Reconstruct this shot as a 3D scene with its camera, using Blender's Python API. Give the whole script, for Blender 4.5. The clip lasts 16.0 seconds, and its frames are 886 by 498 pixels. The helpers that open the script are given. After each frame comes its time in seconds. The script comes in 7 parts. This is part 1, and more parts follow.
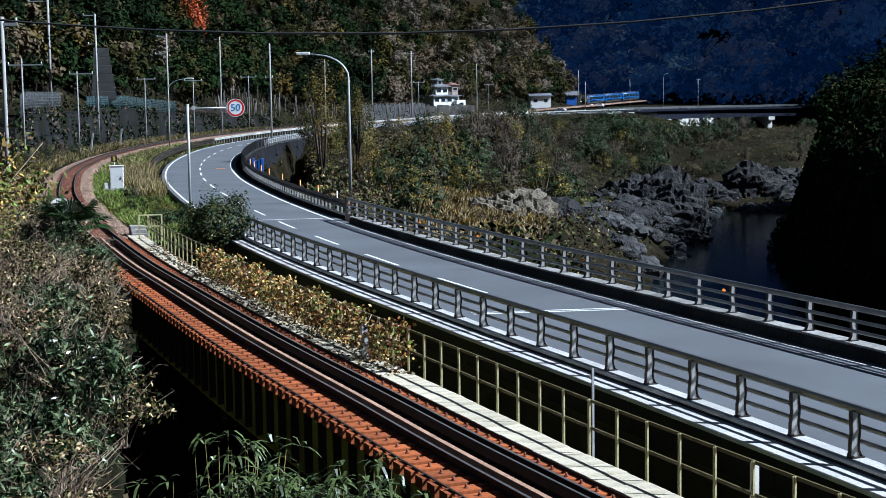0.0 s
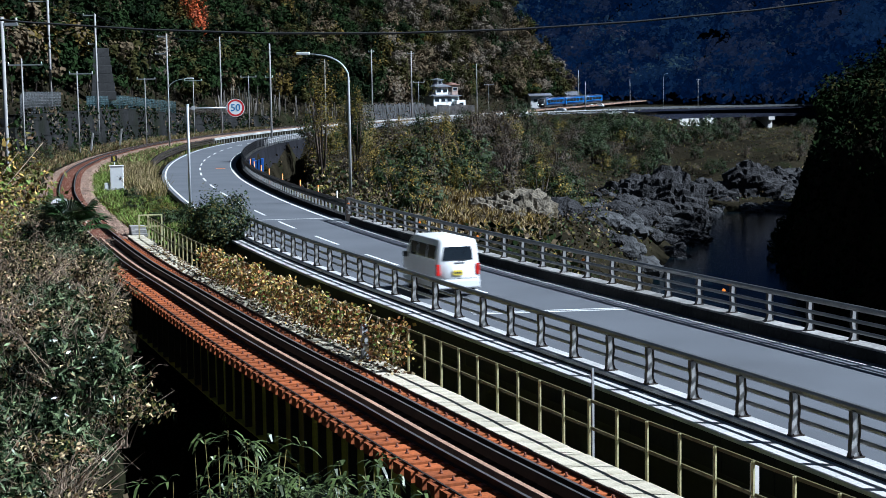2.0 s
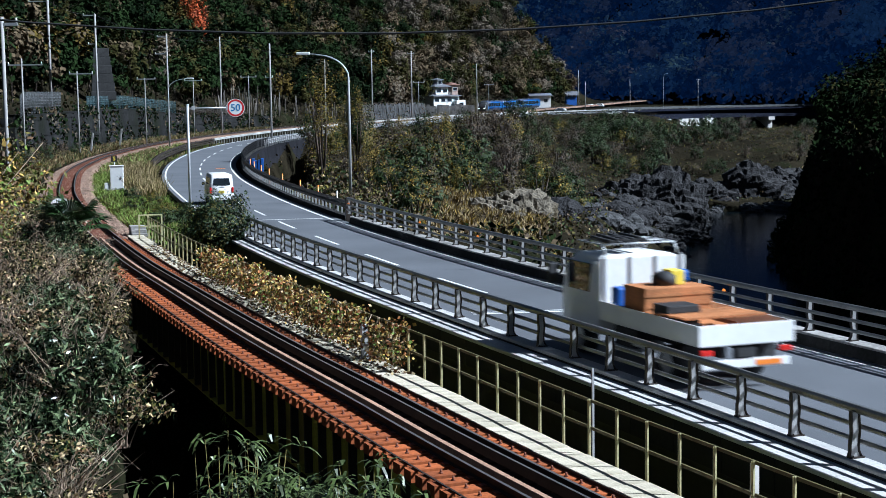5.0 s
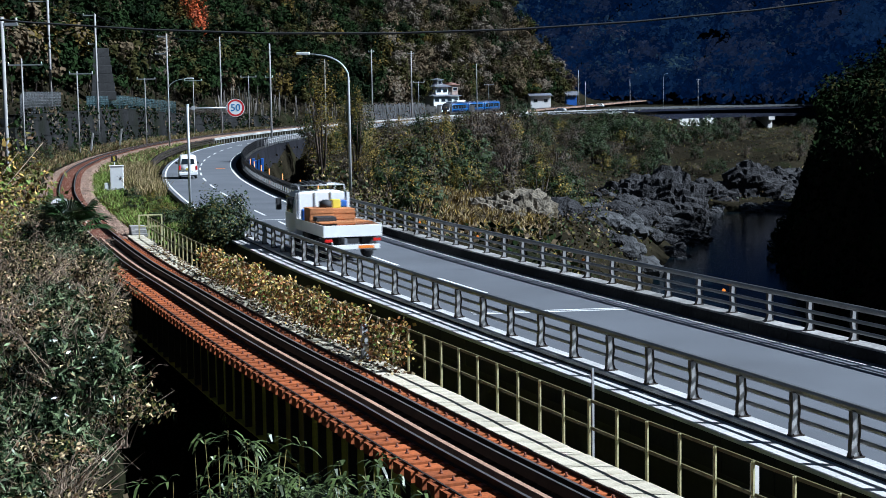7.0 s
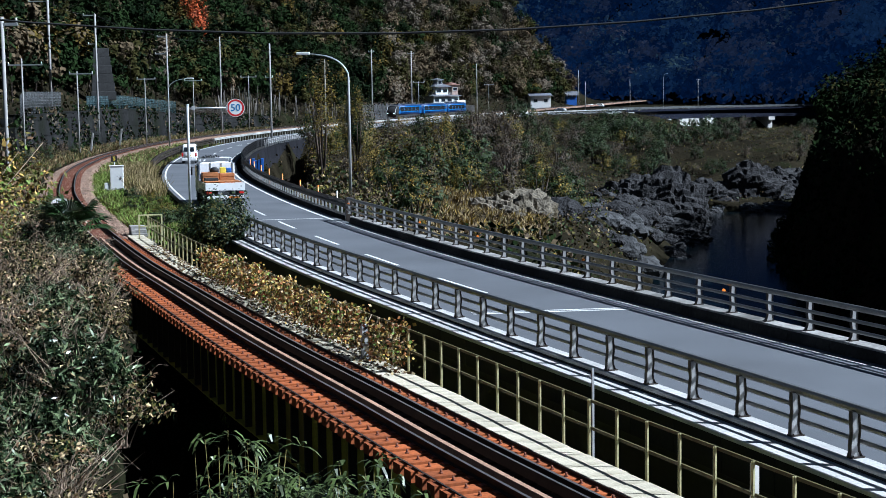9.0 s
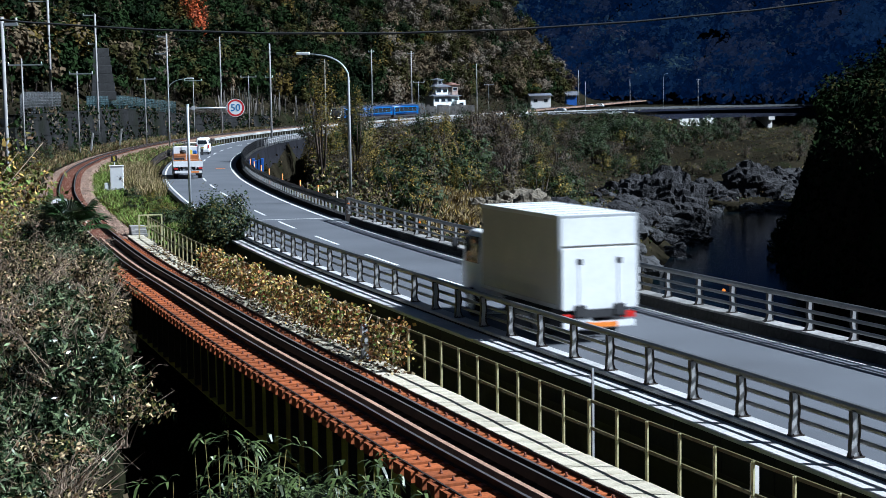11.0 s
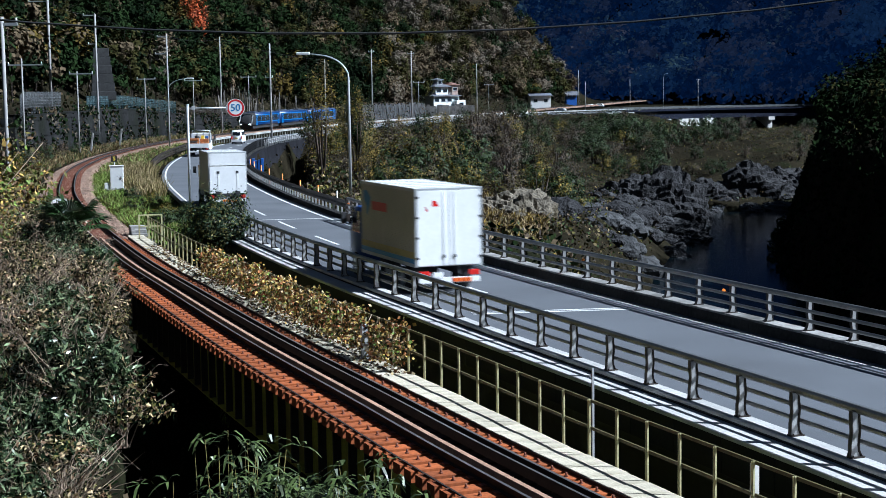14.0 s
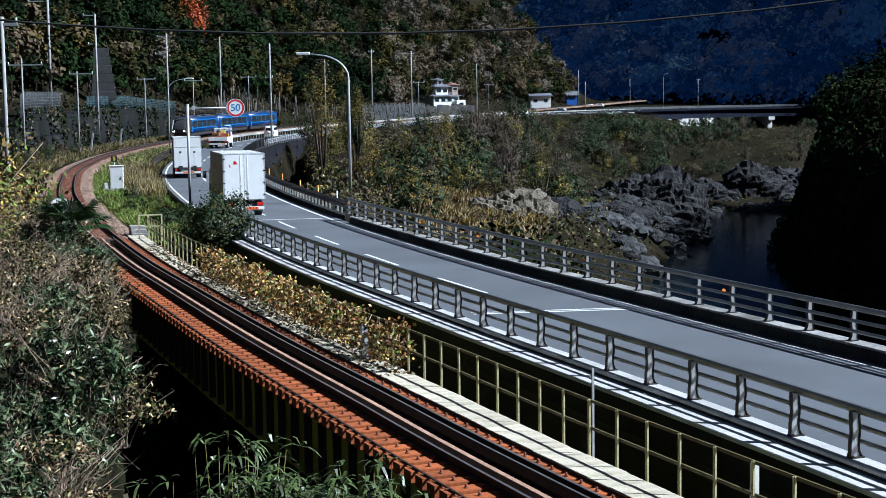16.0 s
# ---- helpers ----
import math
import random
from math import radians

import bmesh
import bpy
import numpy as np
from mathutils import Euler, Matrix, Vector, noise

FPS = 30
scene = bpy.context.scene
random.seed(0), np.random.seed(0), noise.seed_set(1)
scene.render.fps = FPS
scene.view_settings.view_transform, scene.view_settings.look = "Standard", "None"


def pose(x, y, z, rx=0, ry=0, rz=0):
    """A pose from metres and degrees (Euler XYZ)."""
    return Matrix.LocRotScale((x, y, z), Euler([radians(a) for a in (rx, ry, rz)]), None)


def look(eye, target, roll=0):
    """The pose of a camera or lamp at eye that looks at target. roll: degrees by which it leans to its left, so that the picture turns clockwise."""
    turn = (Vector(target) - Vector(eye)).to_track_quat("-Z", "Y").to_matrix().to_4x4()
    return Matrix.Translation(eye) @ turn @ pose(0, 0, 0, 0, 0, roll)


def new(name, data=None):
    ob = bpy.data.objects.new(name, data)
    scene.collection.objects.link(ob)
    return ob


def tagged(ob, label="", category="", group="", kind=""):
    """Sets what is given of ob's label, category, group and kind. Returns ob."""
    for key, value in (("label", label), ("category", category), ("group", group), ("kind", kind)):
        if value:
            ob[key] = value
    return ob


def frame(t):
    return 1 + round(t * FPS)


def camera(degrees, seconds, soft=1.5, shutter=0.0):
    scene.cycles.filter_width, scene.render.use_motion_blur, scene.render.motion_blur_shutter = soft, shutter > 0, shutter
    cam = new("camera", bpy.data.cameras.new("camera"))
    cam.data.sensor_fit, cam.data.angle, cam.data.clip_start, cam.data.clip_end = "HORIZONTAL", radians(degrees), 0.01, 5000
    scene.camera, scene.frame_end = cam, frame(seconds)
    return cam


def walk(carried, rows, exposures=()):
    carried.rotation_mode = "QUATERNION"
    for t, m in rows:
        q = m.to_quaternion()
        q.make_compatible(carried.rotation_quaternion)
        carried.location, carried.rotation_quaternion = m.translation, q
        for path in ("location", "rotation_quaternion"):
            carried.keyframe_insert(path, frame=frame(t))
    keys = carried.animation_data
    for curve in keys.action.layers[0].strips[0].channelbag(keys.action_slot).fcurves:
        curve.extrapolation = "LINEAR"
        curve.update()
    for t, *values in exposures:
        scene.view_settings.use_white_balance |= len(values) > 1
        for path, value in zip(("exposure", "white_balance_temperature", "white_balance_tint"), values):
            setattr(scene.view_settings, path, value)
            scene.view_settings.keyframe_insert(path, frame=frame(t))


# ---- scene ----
# camera: stands still on a hillside above the railway
EYE_Z, PITCH, LEAN = 6.833, 5.543, 0.811
cam = camera(31.57, 16.0, soft=0.8, shutter=0.6)
STAND = pose(0, 0, EYE_Z, 90 - PITCH) @ pose(0, 0, 0, 0, 0, -LEAN)
walk(cam, [(0.0, STAND), (16.0, STAND)], exposures=[(0.0, 0.92, 5050, 6), (16.0, 0.92, 5050, 6)])

# daylight: low winter sun from the right, slightly behind
SUN_H = Vector((0.985, -0.17, 0)).normalized()
SUN_EL = radians(42)
world = bpy.data.worlds.new("sky")
scene.world = world
world.use_nodes = True
wn = world.node_tree
sky = wn.nodes.new("ShaderNodeTexSky")
sky.sky_type = "NISHITA"
sky.sun_disc = False
sky.sun_elevation = SUN_EL
sky.sun_rotation = math.atan2(SUN_H.x, SUN_H.y)
wn.nodes["Background"].inputs["Strength"].default_value = 0.01
wn.links.new(sky.outputs[0], wn.nodes["Background"].inputs[0])
sun = new("sun", bpy.data.lights.new("sun", "SUN"))
sun.data.energy, sun.data.angle, sun.data.color = 5.0, radians(0.5), (1.0, 0.95, 0.88)
to_sun = SUN_H * math.cos(SUN_EL) + Vector((0, 0, math.sin(SUN_EL)))
sun.matrix_world = look(to_sun * 200, (0, 0, 0))


# ---- materials ----
def material(name, color, rough=0.7, metal=0.0, var=0.25, scale=3.0, fine=40.0, bump=0.15, dirt=None, dirt_amount=0.4, island=0.0, per_object=0.0, spec=0.4, dist=0.02):
    """Base colour with coarse and fine variation, optional dirt patches, and fine relief."""
    m = bpy.data.materials.new(name)
    m.use_nodes = True
    nt = m.node_tree
    b = nt.nodes["Principled BSDF"]
    b.inputs["Roughness"].default_value = rough
    b.inputs["Metallic"].default_value = metal
    b.inputs["Specular IOR Level"].default_value = spec
    tc = nt.nodes.new("ShaderNodeTexCoord")

    def tex(s, detail):
        n = nt.nodes.new("ShaderNodeTexNoise")
        n.inputs["Scale"].default_value, n.inputs["Detail"].default_value = s, detail
        nt.links.new(tc.outputs["Object"], n.inputs["Vector"])
        return n.outputs["Fac"]

    def mix(kind, fac, a, c):
        n = nt.nodes.new("ShaderNodeMix")
        n.data_type, n.blend_type = "RGBA", kind
        for sock, v in ((n.inputs[0], fac), (n.inputs[6], a), (n.inputs[7], c)):
            if isinstance(v, bpy.types.NodeSocket):
                nt.links.new(v, sock)
            else:
                sock.default_value = v
        return n.outputs[2]

    def ramp(src, lo, hi):
        n = nt.nodes.new("ShaderNodeMapRange")
        n.inputs["From Min"].default_value, n.inputs["From Max"].default_value = 0.3, 0.7
        n.inputs["To Min"].default_value, n.inputs["To Max"].default_value = lo, hi
        nt.links.new(src, n.inputs["Value"])
        return n.outputs[0]

    coarse, grain = tex(scale, 3), tex(fine, 4)
    c = mix("MIX", ramp(coarse, 0, 1), (*[v * (1 - var) for v in color], 1), (*[min(1, v * (1 + var)) for v in color], 1))
    g = ramp(grain, 1 - var, 1 + var * 0.6)
    comb = nt.nodes.new("ShaderNodeCombineColor")
    for i in range(3):
        nt.links.new(g, comb.inputs[i])
    c = mix("MULTIPLY", 1.0, c, comb.outputs[0])
    if dirt:
        d = tex(scale * 0.37 + 0.05, 5)
        n = nt.nodes.new("ShaderNodeMapRange")
        n.inputs["From Min"].default_value, n.inputs["From Max"].default_value = 0.52, 0.68
        n.inputs["To Max"].default_value = dirt_amount
        nt.links.new(d, n.inputs["Value"])
        c = mix("MIX", n.outputs[0], c, (*dirt, 1))
    if island or per_object:
        src = nt.nodes.new("ShaderNodeNewGeometry").outputs["Random Per Island"] if island else nt.nodes.new("ShaderNodeObjectInfo").outputs["Random"]
        a = island or per_object
        n = nt.nodes.new("ShaderNodeMapRange")
        n.inputs["To Min"].default_value, n.inputs["To Max"].default_value = 1 - a, 1 + a
        nt.links.new(src, n.inputs["Value"])
        cc = nt.nodes.new("ShaderNodeCombineColor")
        for i in range(3):
            nt.links.new(n.outputs[0], cc.inputs[i])
        c = mix("MULTIPLY", 1.0, c, cc.outputs[0])
    nt.links.new(c, b.inputs["Base Color"])
    if bump:
        bp = nt.nodes.new("ShaderNodeBump")
        bp.inputs["Strength"].default_value, bp.inputs["Distance"].default_value = bump, dist
        nt.links.new(grain, bp.inputs["Height"])
        nt.links.new(bp.outputs[0], b.inputs["Normal"])
    return m


def leaf_material(name, color, island=0.45, rough=0.6, spec=0.15):
    m = material(name, color, rough=rough, var=0.3, scale=0.35, fine=6, bump=0, island=island, spec=spec)
    b = m.node_tree.nodes["Principled BSDF"]
    b.inputs["Subsurface Weight"].default_value = 0.0
    return m


def glow(name, color, strength):
    m = bpy.data.materials.new(name)
    m.use_nodes = True
    b = m.node_tree.nodes["Principled BSDF"]
    b.inputs["Base Color"].default_value = (*color, 1)
    b.inputs["Emission Color"].default_value = (*color, 1)
    b.inputs["Emission Strength"].default_value = strength
    return m


ASPHALT = material("asphalt", (0.104, 0.11, 0.122), rough=0.85, var=0.12, scale=0.25, fine=55, bump=0.3, dirt=(0.062, 0.064, 0.07), dirt_amount=0.4, dist=0.01)
PAINT = material("road_paint", (0.72, 0.72, 0.70), rough=0.6, var=0.12, scale=2, fine=20, dirt=(0.3, 0.3, 0.3), dirt_amount=0.3)
CONCRETE = material("concrete", (0.46, 0.45, 0.43), rough=0.85, var=0.18, scale=0.6, fine=18, bump=0.3, dirt=(0.2, 0.19, 0.17), dirt_amount=0.5)
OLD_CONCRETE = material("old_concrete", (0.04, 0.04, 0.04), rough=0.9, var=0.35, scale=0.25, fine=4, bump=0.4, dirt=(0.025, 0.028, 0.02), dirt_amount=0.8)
GALV = material("galvanised_steel", (0.5, 0.51, 0.52), rough=0.45, metal=0.4, var=0.12, scale=1.5, fine=30, bump=0.05)
ALU = material("weathered_aluminium", (0.45, 0.445, 0.44), rough=0.45, metal=0.45, var=0.15, scale=2, fine=40, bump=0.08)
RAIL_GREY = material("shaded_bar_metal", (0.2, 0.197, 0.19), rough=0.32, metal=0.55, var=0.2, scale=2, fine=30, bump=0.06)
DARK_RAIL = material("brown_steel_and_flange_shade", (0.035, 0.027, 0.022), rough=0.5, metal=0.2, var=0.2, scale=2, fine=30)
RUST = material("rusty_red_timber", (0.31, 0.08, 0.018), rough=0.9, var=0.3, scale=1.2, fine=14, bump=0.4, per_object=0.25)
TIE_DARK = material("dark_tie_timber", (0.02, 0.014, 0.011), rough=0.8, var=0.3, scale=2, fine=15, spec=0.1)
FENCE_GREY = material("dull_grey_fence_steel", (0.09, 0.095, 0.1), rough=0.7, var=0.2, scale=1, fine=8)
RUST_DARK = material("rusty_steel", (0.16, 0.055, 0.03), rough=0.8, var=0.3, scale=3, fine=20, bump=0.3)
RAIL_STEEL = material("rail_steel", (0.40, 0.38, 0.36), rough=0.3, metal=0.8, var=0.15, scale=3, fine=30)
RAIL_SIDE = material("rail_side", (0.022, 0.013, 0.01), rough=0.85, var=0.3, scale=3, fine=25)
GUARD_BROWN = material("guard_rail_rust", (0.36, 0.22, 0.14), rough=0.85, var=0.25, scale=1.5, fine=14, bump=0.3)
SLAB = material("walkway_slab", (0.56, 0.5, 0.37), rough=0.9, var=0.22, scale=1.6, fine=22, bump=0.4, dirt=(0.2, 0.17, 0.11), dirt_amount=0.75, per_object=0.12)
FENCE_YELLOW = material("yellow_green_paint", (0.45, 0.42, 0.22), rough=0.6, var=0.2, scale=3, fine=25, dirt=(0.2, 0.11, 0.05), dirt_amount=0.6)
FENCE_DARK = material("dark_green_paint", (0.09, 0.08, 0.035), rough=0.6, var=0.25, scale=3, fine=25)
GIRDER = material("girder_green_paint", (0.4, 0.4, 0.042), rough=0.6, var=0.25, scale=0.8, fine=12, dirt=(0.12, 0.06, 0.03), dirt_amount=0.6)
BALLAST = material("ballast", (0.2, 0.125, 0.085), rough=0.95, var=0.5, scale=1.0, fine=9, bump=0.8, dist=0.06)
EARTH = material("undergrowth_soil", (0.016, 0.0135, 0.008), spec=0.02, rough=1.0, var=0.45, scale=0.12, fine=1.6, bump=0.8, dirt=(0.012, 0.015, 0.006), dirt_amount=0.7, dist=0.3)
ROCK = material("grey_schist", (0.038, 0.037, 0.038), spec=0.12, rough=0.8, var=0.5, scale=0.5, fine=3.5, bump=1.0, dirt=(0.011, 0.011, 0.013), dirt_amount=0.8, dist=0.4)
ROCK_PALE = material("water_washed_rock", (0.062, 0.062, 0.063), spec=0.12, rough=0.85, var=0.4, scale=0.5, fine=3, bump=0.9, dirt=(0.05, 0.05, 0.048), dirt_amount=0.7, dist=0.25)
ROCK_WARM = material("weathered_rock", (0.13, 0.11, 0.08), rough=0.95, var=0.5, scale=0.8, fine=4, bump=1.0, dirt=(0.06, 0.045, 0.02), dirt_amount=0.85, dist=0.2)
WHITE = material("white_paint", (0.8, 0.8, 0.79), rough=0.35, var=0.04, scale=1.5, fine=8, bump=0.0, dirt=(0.62, 0.61, 0.58), dirt_amount=0.35)
CREAM = material("silver_box_body", (0.38, 0.36, 0.31), rough=0.45, metal=0.15, var=0.08, scale=1.0, fine=10, bump=0)
BLACK = material("black_rubber", (0.018, 0.018, 0.019), rough=0.8, var=0.2, scale=6, fine=40)
DARK = material("dark_underbody", (0.03, 0.03, 0.032), rough=0.7, var=0.3, scale=4, fine=30)
GLASS = material("dark_window_glass", (0.018, 0.024, 0.032), rough=0.06, var=0.1, scale=0.8, fine=3, bump=0, spec=0.8)
RED = material("red_lens", (0.55, 0.02, 0.015), rough=0.25, var=0.1, bump=0)
ORANGE = material("orange_reflector", (0.85, 0.25, 0.03), rough=0.3, var=0.1, bump=0)
YELLOW = material("yellow_plate", (0.75, 0.6, 0.06), rough=0.5, var=0.05, bump=0)
BLUE = material("train_blue", (0.006, 0.032, 0.12), rough=0.35, var=0.08, scale=0.5, fine=6, bump=0)
LIGHT_BLUE = material("train_light_blue", (0.02, 0.14, 0.4), rough=0.35, var=0.06, bump=0)
TRAIN_ROOF = material("train_roof_grey", (0.05, 0.06, 0.085), rough=0.7, var=0.2, bump=0)
STAINLESS = material("stainless_body", (0.5, 0.52, 0.54), rough=0.35, metal=0.6, var=0.06, bump=0)
SIGN_WHITE = material("sign_white", (0.82, 0.82, 0.82), rough=0.4, var=0.04, bump=0)
SIGN_RED = material("sign_red", (0.5, 0.025, 0.03), rough=0.4, var=0.05, bump=0)
SIGN_BLUE = material("sign_blue", (0.03, 0.18, 0.42), rough=0.4, var=0.05, bump=0)
WOOD = material("orange_timber", (0.42, 0.17, 0.06), rough=0.8, var=0.25, scale=2, fine=20, bump=0.3)
BARK = material("bark", (0.06, 0.046, 0.034), rough=0.95, var=0.35, scale=3, fine=18, bump=0.6)
TWIG = material("dry_twigs", (0.28, 0.21, 0.145), rough=0.95, var=0.3, scale=2, fine=10, bump=0, island=0.4)
POLE_GREY = material("concrete_pole", (0.32, 0.31, 0.3), rough=0.8, var=0.15, scale=0.8, fine=12, bump=0.1)
TILE_ROOF = material("grey_roof_tiles", (0.12, 0.125, 0.14), rough=0.6, var=0.2, scale=1, fine=6)
PLASTER = material("white_plaster", (0.62, 0.6, 0.56), rough=0.85, var=0.12, scale=0.5, fine=6)
TARP = material("blue_tarpaulin", (0.03, 0.11, 0.42), rough=0.5, var=0.15, scale=0.8, fine=5)
L_GREEN = leaf_material("leaf_evergreen", (0.035, 0.055, 0.018))
L_DEEP = leaf_material("leaf_deep_green", (0.017, 0.03, 0.012))
L_OLIVE = leaf_material("leaf_olive", (0.11, 0.098, 0.027))
L_YELLOW = leaf_material("leaf_yellow", (0.3, 0.2, 0.05))
L_BROWN = leaf_material("leaf_brown", (0.12, 0.07, 0.035))
L_GREY = leaf_material("bare_twig_grey", (0.1, 0.078, 0.06))
L_RED = leaf_material("leaf_red", (0.34, 0.07, 0.018))
L_GRASS = leaf_material("grass_green", (0.14, 0.2, 0.035))
L_STRAW = leaf_material("dry_grass", (0.26, 0.2, 0.1))
WALL_STONE = material("dark_wall_concrete", (0.022, 0.022, 0.022), spec=0.05, rough=0.95, var=0.45, scale=0.2, fine=2.5, bump=0.5, dirt=(0.012, 0.014, 0.009), dirt_amount=0.85)
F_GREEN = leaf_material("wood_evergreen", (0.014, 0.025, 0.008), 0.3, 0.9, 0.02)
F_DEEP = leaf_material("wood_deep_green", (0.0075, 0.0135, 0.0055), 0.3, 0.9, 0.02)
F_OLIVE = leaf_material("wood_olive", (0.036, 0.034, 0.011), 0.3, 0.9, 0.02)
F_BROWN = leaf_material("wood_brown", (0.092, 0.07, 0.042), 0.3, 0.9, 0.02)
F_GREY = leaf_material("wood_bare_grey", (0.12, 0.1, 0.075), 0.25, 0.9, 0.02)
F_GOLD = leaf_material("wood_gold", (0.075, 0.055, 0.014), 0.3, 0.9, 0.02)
# kerb concrete with the shade of its faces put into the colour
KERB_SHADED = material("shaded_kerb_concrete", (0.035, 0.034, 0.033), rough=0.95, var=0.35, scale=0.5, fine=8, bump=0.3, dirt=(0.014, 0.014, 0.014), dirt_amount=0.7, spec=0.1)
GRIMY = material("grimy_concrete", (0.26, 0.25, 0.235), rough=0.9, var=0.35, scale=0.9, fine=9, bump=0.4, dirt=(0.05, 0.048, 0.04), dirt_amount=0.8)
FASCIA = material("navy_fascia_face", (0.008, 0.009, 0.013), rough=0.7, spec=0.15, var=0.25, scale=0.8, fine=10)
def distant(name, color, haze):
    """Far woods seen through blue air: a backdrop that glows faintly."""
    # base dimmed against sunlight; the blue haze is emitted
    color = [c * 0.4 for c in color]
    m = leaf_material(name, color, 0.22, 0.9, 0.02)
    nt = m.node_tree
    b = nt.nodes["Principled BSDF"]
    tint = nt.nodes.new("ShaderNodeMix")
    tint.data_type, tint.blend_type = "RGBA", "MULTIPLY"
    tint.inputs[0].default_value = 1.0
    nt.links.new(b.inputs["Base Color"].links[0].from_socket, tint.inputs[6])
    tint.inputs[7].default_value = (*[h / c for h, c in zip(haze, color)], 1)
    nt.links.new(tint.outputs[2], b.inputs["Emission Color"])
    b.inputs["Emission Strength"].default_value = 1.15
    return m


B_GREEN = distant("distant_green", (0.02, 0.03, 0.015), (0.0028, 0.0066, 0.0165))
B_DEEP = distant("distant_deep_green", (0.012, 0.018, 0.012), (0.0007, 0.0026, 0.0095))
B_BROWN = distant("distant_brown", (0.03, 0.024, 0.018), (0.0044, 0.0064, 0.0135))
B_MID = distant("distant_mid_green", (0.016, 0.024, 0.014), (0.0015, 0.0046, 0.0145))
S_OLIVE = leaf_material("slope_olive", (0.092, 0.08, 0.013), 0.3)
S_GOLD = leaf_material("slope_gold", (0.23, 0.155, 0.022), 0.35)
S_GREEN = leaf_material("slope_green", (0.032, 0.05, 0.014), 0.3)
S_BROWN = leaf_material("slope_brown", (0.085, 0.058, 0.03), 0.3)
S_GREY = leaf_material("slope_bare_grey", (0.062, 0.05, 0.04), 0.3)
V_GOLD = leaf_material("vine_gold", (0.42, 0.28, 0.07))
V_PALE = leaf_material("vine_pale", (0.5, 0.38, 0.2))
V_RUST = leaf_material("vine_rust", (0.26, 0.11, 0.04))
L_BAMBOO = leaf_material("bamboo_leaf", (0.15, 0.19, 0.09), 0.6, 0.3, 0.6)


# ---- mesh helpers ----
def mesh_from(bm, name, mats, smooth=False):
    me = bpy.data.meshes.new(name)
    bm.normal_update()
    bm.to_mesh(me)
    bm.free()
    for m in mats if isinstance(mats, (list, tuple)) else [mats]:
        me.materials.append(m)
    if smooth:
        me.polygons.foreach_set("use_smooth", [True] * len(me.polygons))
    return me


def part(name, bm, mats, parent=None, label="", smooth=False):
    ob = new(name, mesh_from(bm, name, mats, smooth) if isinstance(bm, bmesh.types.BMesh) else bm)
    ob.parent = parent
    return tagged(ob, label=label)


def box(bm, x0, x1, y0, y1, z0, z1, bevel=0.0, mat=0, m=None, taper=None):
    """A box between bounds; taper moves its top edges inwards by (dx0, dx1, dy0, dy1)."""
    t = taper or (0, 0, 0, 0)
    co = [(x0, y0, z0), (x1, y0, z0), (x1, y1, z0), (x0, y1, z0), (x0 + t[0], y0 + t[2], z1), (x1 - t[1], y0 + t[2], z1), (x1 - t[1], y1 - t[3], z1), (x0 + t[0], y1 - t[3], z1)]
    vs = [bm.verts.new(m @ Vector(c) if m else c) for c in co]
    fs = [bm.faces.new([vs[i] for i in f]) for f in ((3, 2, 1, 0), (4, 5, 6, 7), (0, 1, 5, 4), (1, 2, 6, 5), (2, 3, 7, 6), (3, 0, 4, 7))]
    for f in fs:
        f.material_index = mat
    if bevel:
        es = list({e for f in fs for e in f.edges})
        for f in bmesh.ops.bevel(bm, geom=es, offset=bevel, segments=2, affect="EDGES", profile=0.5)["faces"]:
            f.material_index = mat
    return fs


def tube(bm, pts, radii, sides=8, mat=0, cap=True):
    """A round bar through the points."""
    pts = [Vector(q) for q in pts]
    radii = radii if isinstance(radii, (list, tuple)) else [radii] * len(pts)
    rings = []
    for i, q in enumerate(pts):
        d = (pts[min(i + 1, len(pts) - 1)] - pts[max(i - 1, 0)]).normalized()
        a = d.cross(Vector((0, 0, 1)))
        a = a.normalized() if a.length > 0.05 else Vector((1, 0, 0))
        b = d.cross(a)
        rings.append([bm.verts.new(q + (a * math.cos(2 * math.pi * k / sides) + b * math.sin(2 * math.pi * k / sides)) * radii[i]) for k in range(sides)])
    for r0, r1 in zip(rings, rings[1:]):
        for k in range(sides):
            f = bm.faces.new((r0[k], r0[(k + 1) % sides], r1[(k + 1) % sides], r1[k]))
            f.material_index = mat
            f.smooth = True
    if cap:
        for r in (rings[0][::-1], rings[-1]):
            bm.faces.new(r).material_index = mat


def disc(bm, c, axis, r, depth, sides=20, mat=0, r2=None):
    c, axis = Vector(c), Vector(axis).normalized()
    tube(bm, [c - axis * depth / 2, c + axis * depth / 2], [r, r if r2 is None else r2], sides, mat)


